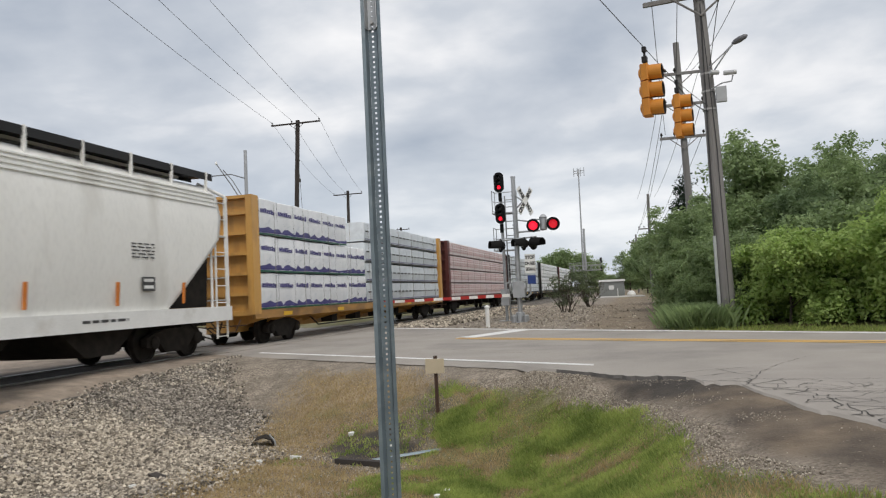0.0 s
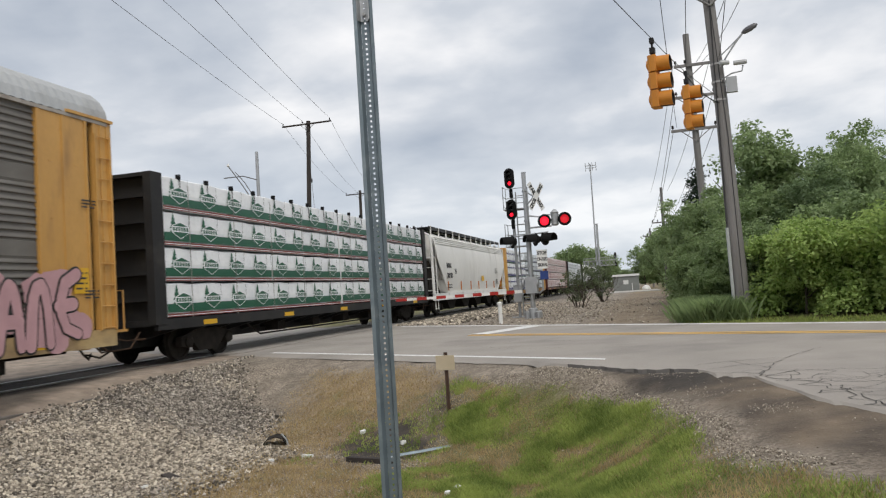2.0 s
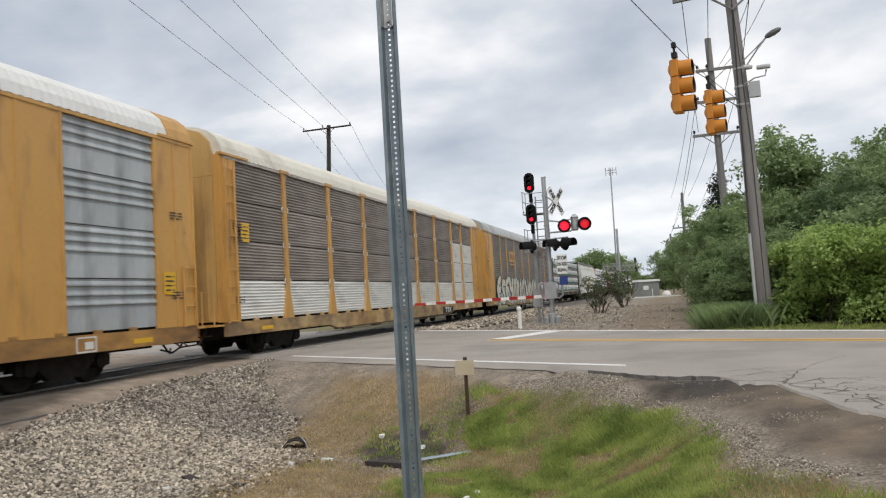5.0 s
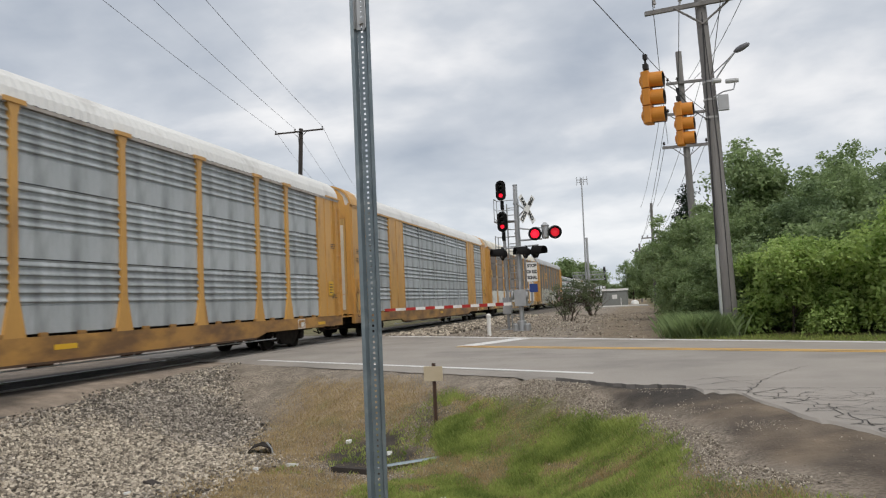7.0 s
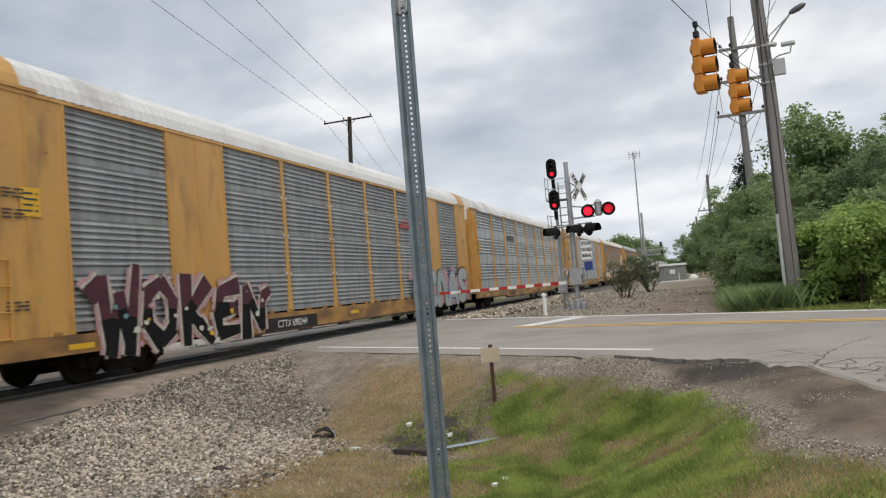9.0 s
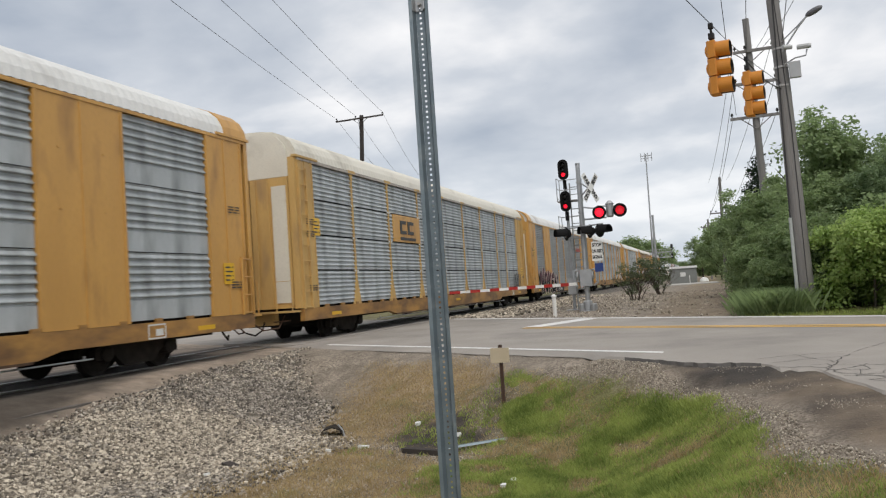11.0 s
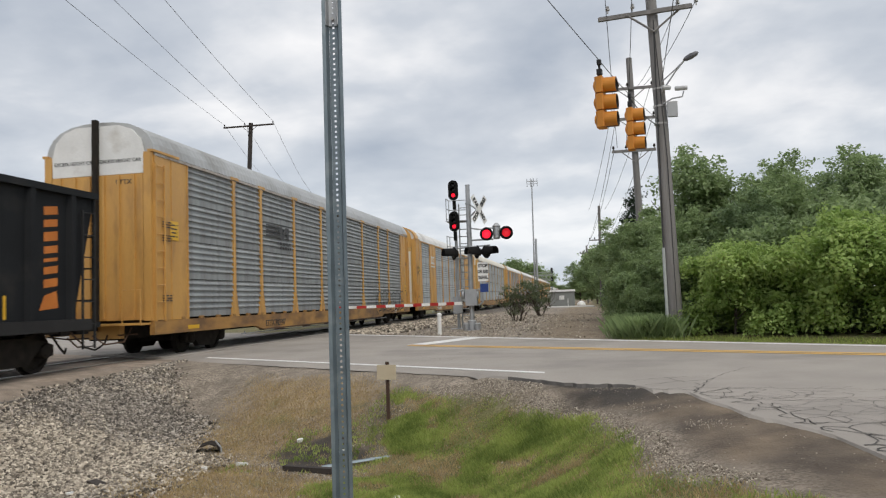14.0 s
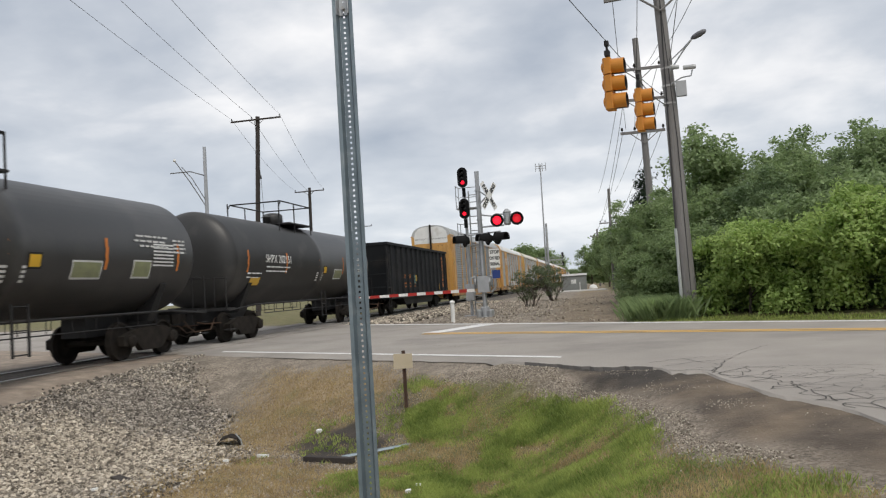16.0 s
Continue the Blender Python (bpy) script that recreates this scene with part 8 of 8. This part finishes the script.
def lobes_for(h, w, n, seed, low=0.15):
    rng = random.Random(seed)
    out = [(0, 0, h * 0.5, w * 0.8, w * 0.8, h * 0.42)]
    for _ in range(n):
        a, z = rng.uniform(0, 6.28), rng.uniform(low, 0.86) * h
        out_r = w * rng.uniform(0.3, 0.85) * (1.0 - 0.5 * max(0, z / h - 0.5))
        s = w * rng.uniform(0.28, 0.5)
        out.append((math.cos(a) * out_r, math.sin(a) * out_r, z, s, s, s * rng.uniform(0.7, 1.0)))
    # small sprays that break the outline
    for _ in range(n + 8):
        a, e = rng.uniform(0, 6.28), rng.uniform(0.1, 1.45)
        s = w * rng.uniform(0.10, 0.22)
        out.append((math.cos(a) * math.cos(e) * w * 1.08, math.sin(a) * math.cos(e) * w * 1.08, h * (0.5 + 0.47 * math.sin(e)) + s * 0.5, s * 0.8, s * 0.8, s * 1.5))
    return out


def twig_mesh(seed):
    """Many thin forking stems from the ground."""
    rng = random.Random(seed)
    bm = bmesh.new()

    def grow(p, d, l, r, level):
        q = p + d * l
        tube(bm, p, q, r, 5, r * 0.6)
        if level:
            for _ in range(rng.choice((2, 3))):
                e = (d + Vector((rng.uniform(-0.8, 0.8), rng.uniform(-0.8, 0.8), rng.uniform(-0.1, 0.5)))).normalized()
                grow(p.lerp(q, rng.uniform(0.5, 1.0)), e, l * rng.uniform(0.55, 0.85), r * 0.6, level - 1)

    for _ in range(9):
        a = rng.uniform(0, 6.28)
        grow(Vector((rng.uniform(-0.25, 0.25), rng.uniform(-0.2, 0.2), -0.1)), Vector((0.55 * math.cos(a), 0.5 * math.sin(a), 1)).normalized(), rng.uniform(0.7, 1.0), 0.03, 4)
    me = bpy.data.meshes.new("trunk")
    bm.to_mesh(me)
    bm.free()
    me.materials.append(BARK)
    return me


NEEDLE_GREY = leaf_mat("small_dull_leaves", (0.09, 0.115, 0.06), (0.22, 0.27, 0.14))
KINDS = {}


def plant(name, kind, x, y, z, scale, turn, label, category, group):
    trunk, crown = KINDS[kind]
    t = thing(name, pose(x, y, z, 0, 0, turn) @ Matrix.Scale(scale, 4), label, category, group)
    part("trunk", trunk, BARK, t)
    part("crown", crown, LEAF_MID, t)
    return t


def plants():
    KINDS["broad"] = trunk_mesh(6, 0.14, 1), leaf_cloud("crown", lobes_for(6.2, 2.3, 16, 1), 24000, 0.095, LEAF_MID, 1)
    KINDS["dense"] = trunk_mesh(6, 0.14, 2), leaf_cloud("crown", lobes_for(6.4, 2.1, 20, 2, 0.25), 24000, 0.09, LEAF_DARK, 2)
    KINDS["airy"] = trunk_mesh(6, 0.12, 3, 9), leaf_cloud("crown", lobes_for(6.6, 1.9, 14, 3, 0.3), 15000, 0.095, LEAF_MID, 3)
    KINDS["shrub"] = trunk_mesh(1.8, 0.05, 4, 9), leaf_cloud("crown", lobes_for(2.6, 1.5, 16, 4, 0.05), 24000, 0.066, LEAF_LIGHT, 4)
    KINDS["shrub_mid"] = trunk_mesh(1.8, 0.05, 5, 9), leaf_cloud("crown", lobes_for(2.6, 1.4, 14, 5, 0.05), 18000, 0.068, LEAF_MID, 5)
    KINDS["far"] = trunk_mesh(8, 0.2, 6), leaf_cloud("crown", lobes_for(9, 4.2, 16, 6), 7000, 0.34, LEAF_MID, 6)
    wall = "trees behind the road"
    rows = [("airy", 4.3, 29.5, 1.03, 10), ("broad", 3.3, 26.6, 0.66, 50), ("broad", 2.1, 25.2, 0.46, 90), ("broad", 6.4, 31, 0.93, 130), ("dense", 5.4, 26.2, 0.70, 20),
            ("airy", 8.9, 35, 1.10, 200), ("dense", 10.6, 31.5, 0.98, 75), ("broad", 8.0, 27.5, 0.80, 250), ("broad", 12.6, 30, 0.80, 300), ("airy", 14.9, 30.5, 1.0, 35), ("airy", 18.2, 31, 1.22, 5), ("dense", 11.4, 25.5, 0.80, 15),
            ("broad", 14.5, 27, 0.86, 40), ("dense", 17.5, 26, 1.1, 111), ("broad", 20.5, 23, 1.1, 160), ("dense", 15.5, 22, 0.9, 222), ("broad", 24, 20, 1.1, 19), ("broad", 29, 17, 1.15, 77),
            ("airy", 9.9, 29.2, 0.96, 15), ("airy", 7.2, 29.8, 0.9, 170), ("airy", 12.2, 33, 0.9, 250), ("broad", 3.4, 33, 0.72, 140), ("broad", 4.2, 41, 0.8, 33), ("dense", 5.5, 37, 0.95, 44), ("broad", 3.3, 47, 0.85, 66), ("broad", 3.6, 56, 0.9, 99), ("dense", 2.9, 66, 0.80, 12), ("broad", 3.5, 74, 0.95, 180), ("broad", 2.6, 84, 0.9, 210), ("broad", -0.5, 106, 0.95, 260), ("broad", 1.7, 100, 1.12, 310), ("broad", 2.3, 33.6, 0.80, 70), ("dense", 3.4, 92, 1.0, 280)]
    for kind, x, y, s, turn in rows:
        word = {"airy": "tall open-crowned tree with fresh green leaves", "broad": "leafy mid-green tree in a dense thicket", "dense": "dark green bushy tree in a dense thicket"}[kind]
        plant("tree", kind, x, y, land(x, y), 0.92 * s, turn, word, "tree", wall)
    for kind, x, y, s, turn in (("shrub", 4.0, 21.7, 0.86, 0), ("shrub", 5.2, 21.4, 0.80, 70), ("shrub", 6.6, 20.6, 1.06, 140), ("shrub", 8.1, 19.8, 1.0, 210), ("shrub", 9.6, 18.9, 0.95, 280), ("shrub", 11.4, 18.0, 1.05, 30), ("shrub", 13.5, 17.2, 1.0, 100),
                                ("shrub_mid", 3.2, 23.6, 0.9, 20), ("shrub_mid", 1.75, 23.2, 0.50, 80), ("shrub_mid", 1.5, 24.6, 0.62, 150), ("shrub_mid", 5.6, 23.4, 1.1, 200), ("shrub_mid", 7.6, 22.6, 1.3, 260), ("shrub_mid", 9.8, 21.6, 1.3, 310), ("shrub_mid", 1.9, 29, 0.8, 40), ("shrub_mid", 2.0, 36, 0.9, 95)):
        plant("bush", kind, x, y, land(x, y), s, turn, "bright yellow-green leafy roadside bush" if kind == "shrub" else "mid-green leafy bush at the thicket edge", "bush", "bushes along the road")
    # thin dark bush by the signal
    KINDS["thin"] = twig_mesh(8), leaf_cloud("crown", [(-0.45, 0, 1.7, 0.5, 0.5, 0.4), (0.45, 0, 1.9, 0.55, 0.5, 0.45), (0.0, 0, 1.3, 0.7, 0.6, 0.4), (1.0, 0, 1.3, 0.4, 0.4, 0.35), (-0.7, 0, 1.1, 0.35, 0.3, 0.3), (0.2, 0, 0.7, 0.5, 0.5, 0.35), (-0.3, 0.2, 0.5, 0.4, 0.4, 0.3)], 3400, 0.05, NEEDLE_GREY, 8)
    plant("bush", "thin", -3.3, 37, 0, 0.88, 0, "thin dark twiggy bush on the gravel by the line", "bush", "bushes by the line")
    plant("bush", "thin", -2.55, 45, 0, 0.95, 120, "thin dark twiggy bush on the gravel by the line", "bush", "bushes by the line")
    for x, y, s, turn in ((-26, 300, 1.62, 0), (-31, 306, 1.45, 80), (-20.5, 304, 1.45, 160), (-16, 312, 1.2, 240), (-36, 300, 1.2, 20), (-42, 302, 1.1, 100), (-9, 330, 0.6, 55), (-3.5, 335, 0.62, 200), (-14, 335, 0.75, 300), (1.5, 150, 0.6, 10), (4, 140, 1.0, 10), (9, 130, 1.1, 90)):
        plant("tree", "far", x, y, 0, s, turn, "rounded green tree in the distance down the line", "tree", "distant trees")
    rng = random.Random(12)
    for k in range(46):
        a = radians(70 + 250 * k / 45)
        d = rng.uniform(260, 330)
        if 80 < math.degrees(a) < 103:
            continue
        plant("tree", "far", d * math.cos(a), d * math.sin(a), 0, rng.uniform(0.8, 1.25), rng.uniform(0, 360), "rounded green tree on the far skyline", "tree", "distant trees")
    # spruce
    bm = bmesh.new()
    tube(bm, (0, 0, -0.2), (0, 0, 7.2), 0.12, 8, 0.02)
    pine = thing("spruce_tree", pose(2.95, 43, 0), "dark pointed spruce behind the thicket", "tree")
    part("trunk", bm, BARK, pine)
    lob = [(0.35 * math.cos(k * 2.4) * (7.4 - 0.34 * k) / 3, 0.35 * math.sin(k * 2.4) * (7.4 - 0.34 * k) / 3, 1.2 + 0.3 * k, 1.35 - 0.06 * k, 1.35 - 0.06 * k, 0.16) for k in range(20)]
    part("crown", leaf_cloud("crown", lob, 15000, 0.085, NEEDLE, 9), NEEDLE, pine)


plants()


def blades(name, n, place, h0, h1, w, material, seed, label, lean=0.6):
    """Single grass blades as narrow bent triangles."""
    rng = random.Random(seed)
    verts, faces = [], []
    made = tries = 0
    while made < n and tries < n * 12:
        tries += 1
        p = place(rng)
        if p is None:
            continue
        x, y, k = p
        z = land(x, y) - 0.01
        a, h = rng.uniform(0, 6.28), rng.uniform(h0, h1) * k
        lx, ly = rng.uniform(-lean, lean) * h, rng.uniform(-lean, lean) * h
        ca, sa = math.cos(a) * w, math.sin(a) * w
        b = len(verts)
        verts += [(x - ca, y - sa, z), (x + ca, y + sa, z), (x + 0.4 * lx + ca * 0.7, y + 0.4 * ly + sa * 0.7, z + 0.62 * h), (x + lx, y + ly, z + h)]
        faces += [(b, b + 1, b + 2), (b, b + 2, b + 3)]
        made += 1
    me = bpy.data.meshes.new(name)
    me.from_pydata(verts, [], faces)
    me.materials.append(material)
    return tagged(new(name, me), label, "grass", kind="stuff")


def worn_at(x, y):
    """Where the verge is worn to straw: scattered, and one bare patch on the bank."""
    n = noise.noise((x * 1.7, y * 1.7, 50)) + 0.4 * noise.noise((x * 5, y * 5, 3))
    return n + 0.8 * math.exp(-((x + 1.85) / 0.45) ** 2 - ((y - 9.3) / 0.5) ** 2) + 0.35 * smooth_step(-1.9, -2.8, x)


def grass():
    def green(rng):
        x, y = rng.uniform(-3.9, 1.6), rng.uniform(4.3, 13.6)
        g = zone(x, y)[0]
        patch = noise.noise((x * 0.9, y * 0.9, 21))
        worn = worn_at(x, y)
        near = smooth_step(6.6, 4.8, y - 0.5 * patch)
        return (x, y, 0.8 + 0.9 * patch) if rng.random() < g * (0.75 + 0.9 * patch) * (1 - 0.7 * near) and worn + rng.uniform(-0.2, 0.2) < 0.30 else None

    def dry(rng):
        x, y = rng.uniform(-7.0, 1.8), rng.uniform(4.3, 14.5)
        g = zone(x, y)
        patch = noise.noise((x * 0.8 + 9, y * 0.8, 5))
        worn = worn_at(x, y)
        return (x, y, 1.0) if rng.random() < max(g[0] * max(0.9 if worn > 0.2 else 0.25, 0.8 * smooth_step(6.8, 5.0, y)), 0.8 * g[2] * (1 - stain_shade(x, y))) else None

    def weeds(rng):
        x, y = rng.uniform(-5.0, -2.9), rng.uniform(9.4, 12.0)
        return (x, y, 1.0) if noise.noise((x * 1.9, y * 1.9, 31)) + 0.5 * noise.noise((x * 6, y * 6, 3)) + 0.25 * stain_shade(x, y) > 0.22 else None

    def verge(rng):
        x = rng.uniform(0.9, 16)
        return x, far_edge(x) + rng.uniform(0.55, 2.6), rng.uniform(0.5, 1.0)

    def tall(rng):
        x = rng.gauss(1.7, 0.33)
        y = rng.uniform(21.2, 23.0)
        return (x, y, 1.0) if y > far_edge(x) + 0.9 else None

    blades("grass", 170000, green, 0.025, 0.085, 0.0042, GRASS, 1, "short green verge grass with worn patches")
    blades("dry_grass", 85000, dry, 0.02, 0.065, 0.0038, GRASS_DRY, 2, "dry straw-coloured grass and weeds on bare dirt")
    blades("weeds", 2400, weeds, 0.02, 0.07, 0.008, GRASS, 3, "low green weeds in the ditch")
    blades("verge_grass", 14000, verge, 0.04, 0.15, 0.009, GRASS, 4, "long grass along the far road edge")
    blades("tall_grass", 15000, tall, 0.10, 0.72, 0.007, LEAF_MID, 5, "tall grass clump beside the utility pole", 0.7)


grass()


def stone_material(name, c1, c2, c3):
    m = bpy.data.materials.new(name)
    m.use_nodes = True
    nt = m.node_tree
    b = nt.nodes["Principled BSDF"]
    b.inputs["Roughness"].default_value = 0.9
    geo = nt.nodes.new("ShaderNodeNewGeometry")
    ramp = nt.nodes.new("ShaderNodeValToRGB")
    ramp.color_ramp.elements[0].color = (*c1, 1)
    ramp.color_ramp.elements[1].color = (*c3, 1)
    ramp.color_ramp.elements.new(0.5).color = (*c2, 1)
    nt.links.new(geo.outputs["Random Per Island"], ramp.inputs[0])
    nt.links.new(ramp.outputs[0], b.inputs["Base Color"])
    return m


def stones(name, n, place, s0, s1, material, seed, label):
    """Broken stones, each an uneven block."""
    rng = random.Random(seed)
    verts, faces = [], []
    made = tries = 0
    cube = [(-1, -1, -1), (1, -1, -1), (1, 1, -1), (-1, 1, -1), (-1, -1, 1), (1, -1, 1), (1, 1, 1), (-1, 1, 1)]
    quads = ((0, 3, 2, 1), (4, 5, 6, 7), (0, 1, 5, 4), (1, 2, 6, 5), (2, 3, 7, 6), (3, 0, 4, 7))
    while made < n and tries < n * 12:
        tries += 1
        p = place(rng)
        if p is None:
            continue
        x, y = p
        s = rng.uniform(s0, s1) * rng.choice((0.7, 1, 1, 1.25))
        turn = Euler((rng.uniform(-0.7, 0.7), rng.uniform(-0.7, 0.7), rng.uniform(0, 6.28))).to_matrix()
        b, z = len(verts), land(x, y) + s * 0.25 * rng.uniform(0.2, 1.6)
        sx, sy, sz = s * rng.uniform(0.7, 1.2), s * rng.uniform(0.6, 1.0), s * rng.uniform(0.45, 0.8)
        for c in cube:
            v = turn @ Vector((c[0] * sx * rng.uniform(0.55, 1.0), c[1] * sy * rng.uniform(0.55, 1.0), c[2] * sz * rng.uniform(0.6, 1.0))) * 0.5
            verts.append((x + v.x, y + v.y, z + v.z))
        faces += [tuple(b + k for k in q) for q in quads]
        made += 1
    me = bpy.data.meshes.new(name)
    me.from_pydata(verts, [], faces)
    me.materials.append(material)
    return tagged(new(name, me), label, "stones", kind="stuff")


def gravel():
    def ballast(rng):
        x, y = rng.uniform(-9.9, -5.0), rng.uniform(4.6, 17)
        g = zone(x, y)
        return (x, y) if rng.random() < g[1] * (1 - g[3]) else None

    def far_ballast(rng):
        x, y = rng.uniform(-10.4, -7.2), rng.uniform(27, 60)
        return (x, y) if y > far_edge(x) + 0.7 else None

    def chips(rng):
        x, y = rng.uniform(-7.0, 2.0), rng.uniform(5.5, 16)
        d = (near_edge(x) - y) * 0.864
        g = zone(x, y)
        if d < 0.35 or x > paved_edge(y) + 0.1 or stain_shade(x, y) > 0.3 + 0.5 * rng.random() or apron(x, y) > 0.04 + 0.2 * rng.random() or (x > -1.2 and rng.random() < 0.45):
            return None
        return (x, y) if rng.random() < max(0.12, 1 - g[0] - g[1] - 0.85 * g[2] - 0.5 * g[3]) * (1 - 0.8 * g[0]) else None

    def tone(rng, want):
        p = ballast(rng)
        if p is None:
            return None
        n = 0.6 * noise.noise((p[0] * 0.7, p[1] * 0.7, 61)) + 0.5 * noise.noise((p[0] * 2.1, p[1] * 2.1, 17)) + 0.18 * smooth_step(10.2, 12.2, p[1]) + 0.8 * math.exp(-((p[0] + 8.0) / 1.3) ** 2 - ((p[1] - 12.5) / 1.1) ** 2) - 0.5 * math.exp(-((p[0] + 7.0) / 1.6) ** 2 - ((p[1] - 9.2) / 1.5) ** 2)
        return p if (n + rng.uniform(-0.35, 0.35) > 0.22) == want else None

    def apron_chips(rng):
        x, y = rng.uniform(-1.2, 2.3), rng.uniform(5.2, 11.2)
        patch = noise.noise((x * 1.3, y * 1.3, 70)) + 0.4 * noise.noise((x * 4, y * 4, 7))
        return (x, y) if x < paved_edge(y) - 0.05 and rng.random() < apron(x, y) * (0.03 + 2.2 * max(0, patch - 0.15)) else None

    def lane_stones(rng):
        x, y = rng.uniform(-7.0, 1.3), rng.uniform(21, 50)
        return (x, y) if y > far_edge(x) + 0.7 and rng.random() < (0.12 if x > -1.7 else 0.6) else None

    mix = stone_material("mixed_ballast", (0.07, 0.058, 0.046), (0.31, 0.268, 0.212), (0.66, 0.585, 0.475))
    dark = stone_material("dark_ballast", (0.05, 0.043, 0.036), (0.18, 0.158, 0.13), (0.48, 0.43, 0.37))
    stones("ballast", 58000, lambda r: tone(r, False), 0.020, 0.056, mix, 1, "loose grey and pinkish crushed ballast stones")
    stones("ballast", 36000, lambda r: tone(r, True), 0.020, 0.056, dark, 5, "loose dark oily crushed ballast stones")
    stones("ballast", 4000, far_ballast, 0.08, 0.14, mix, 2, "loose grey crushed ballast stones beyond the road")
    pale = stone_material("mixed_gravel", (0.12, 0.098, 0.076), (0.31, 0.265, 0.21), (0.60, 0.54, 0.45))
    stones("gravel", 34000, chips, 0.006, 0.019, pale, 3, "fine brown and grey roadside gravel")
    stones("gravel", 1500, apron_chips, 0.005, 0.014, pale, 4, "fine scattered gravel on packed dirt")
    stones("gravel", 4000, lane_stones, 0.025, 0.07, pale, 6, "loose stones on the dirt lane beyond the road")


gravel()


def litter():
    def lie(x, y, up=0.0):
        return land(x, y) + up
    # bent sheet-metal scrap
    x, y = -5.85, 10.85
    m = thing("metal_scrap", pose(x, y, lie(x, y), 0, 0, 20), "bent dark sheet-metal scrap with a pale rim on the stones", "scrap")
    bm = bmesh.new()
    pts = [(-0.22, 0.0), (-0.12, 0.12), (0.02, 0.16), (0.14, 0.12), (0.2, 0.0)]
    prism(bm, pts + [(u * 0.94, w * 0.9) for u, w in pts[::-1]], "y", -0.12, 0.18)
    part("shell", bm, GRIME, m)
    bm = bmesh.new()
    pipe(bm, [(0.12, -0.12, 0.2), (0.2, -0.13, 0.1), (0.22, -0.14, 0.0), (0.23, -0.2, -0.02)], 0.014, 6)
    part("rim", bm, ALU, m)
    # flat piece of wood half under the grass
    x, y = -6.25, 8.75
    m = thing("plank", pose(x, y, lie(x, y, 0.02), 4, 3, -25), "dark flat board lying at the edge of the stones", "plank")
    bm = bmesh.new()
    prism(bm, [(-0.22, -0.05), (0.2, -0.07), (0.24, 0.04), (-0.2, 0.07)], "z", -0.01, 0.025)
    part("board", bm, POLE_DARK, m)
    # fallen channel post and timber
    m = thing("fallen_post", pose(-3.18, 9.86, lie(-3.18, 9.86, 0.05), 0, -4, 25), "fallen galvanised channel post lying in the grass", "post")
    bm = bmesh.new()
    prism(bm, [(-0.035, 0.0), (-0.022, 0.025), (0.022, 0.025), (0.035, 0.0), (0.029, 0.0), (0.018, 0.019), (-0.018, 0.019), (-0.029, 0.0)], "x", -0.45, 0.5)
    part("channel", bm, POST, m)
    m = thing("timber", pose(-3.75, 9.55, lie(-3.75, 9.55, 0.02), 0, 0, -12), "rotten dark timber lying on the dirt", "timber")
    bm = bmesh.new()
    box(bm, -0.35, 0.4, -0.05, 0.05, -0.02, 0.05)
    part("beam", bm, POLE_DARK, m)
    rng = random.Random(6)
    for x, y, s in ((-4.87, 10.0, 0.09), (-2.2, 8.3, 0.055), (-2.25, 8.05, 0.035), (-6.35, 8.3, 0.07), (-3.55, 10.4, 0.06), (-4.4, 11.0, 0.05), (-5.3, 9.7, 0.05)):
        bm = bmesh.new()
        prism(bm, [(s * math.cos(a) * rng.uniform(0.7, 1.2), s * 0.7 * math.sin(a) * rng.uniform(0.7, 1.2)) for a in (k * 0.9 for k in range(7))], "z", -0.02, 0.035)
        o = part("rock", bm, WHITE, None)
        o.matrix_basis = pose(x, y, lie(x, y, 0.01), 8, -6, rng.uniform(0, 360))
        tagged(o, "pale flat stone lying on bare dirt", "rock", "pale stones on the verge")


litter()


# ---- movement ----
def motions():
    for car, u in CARS:
        walk(car, [(t, pose(TRACK_X, u + SPEED * t, 0)) for t in (0.0, 4.0, 8.0, 12.0, 16.0)])
    # wheels roll; alike wheelsets share one set of keys
    shared = {}
    for w, off, r in WHEELSETS:
        if (off, r) not in shared:
            turn = -math.degrees(SPEED / r / FPS)
            walk(w, [(k / FPS, pose(0, off, r, turn * k)) for k in range(16 * FPS + 1)])
            shared[off, r] = w.animation_data.action
        else:
            w.rotation_mode = "QUATERNION"
            keys = w.animation_data_create()
            keys.action = shared[off, r]
            keys.action_slot = shared[off, r].slots[0]


motions()
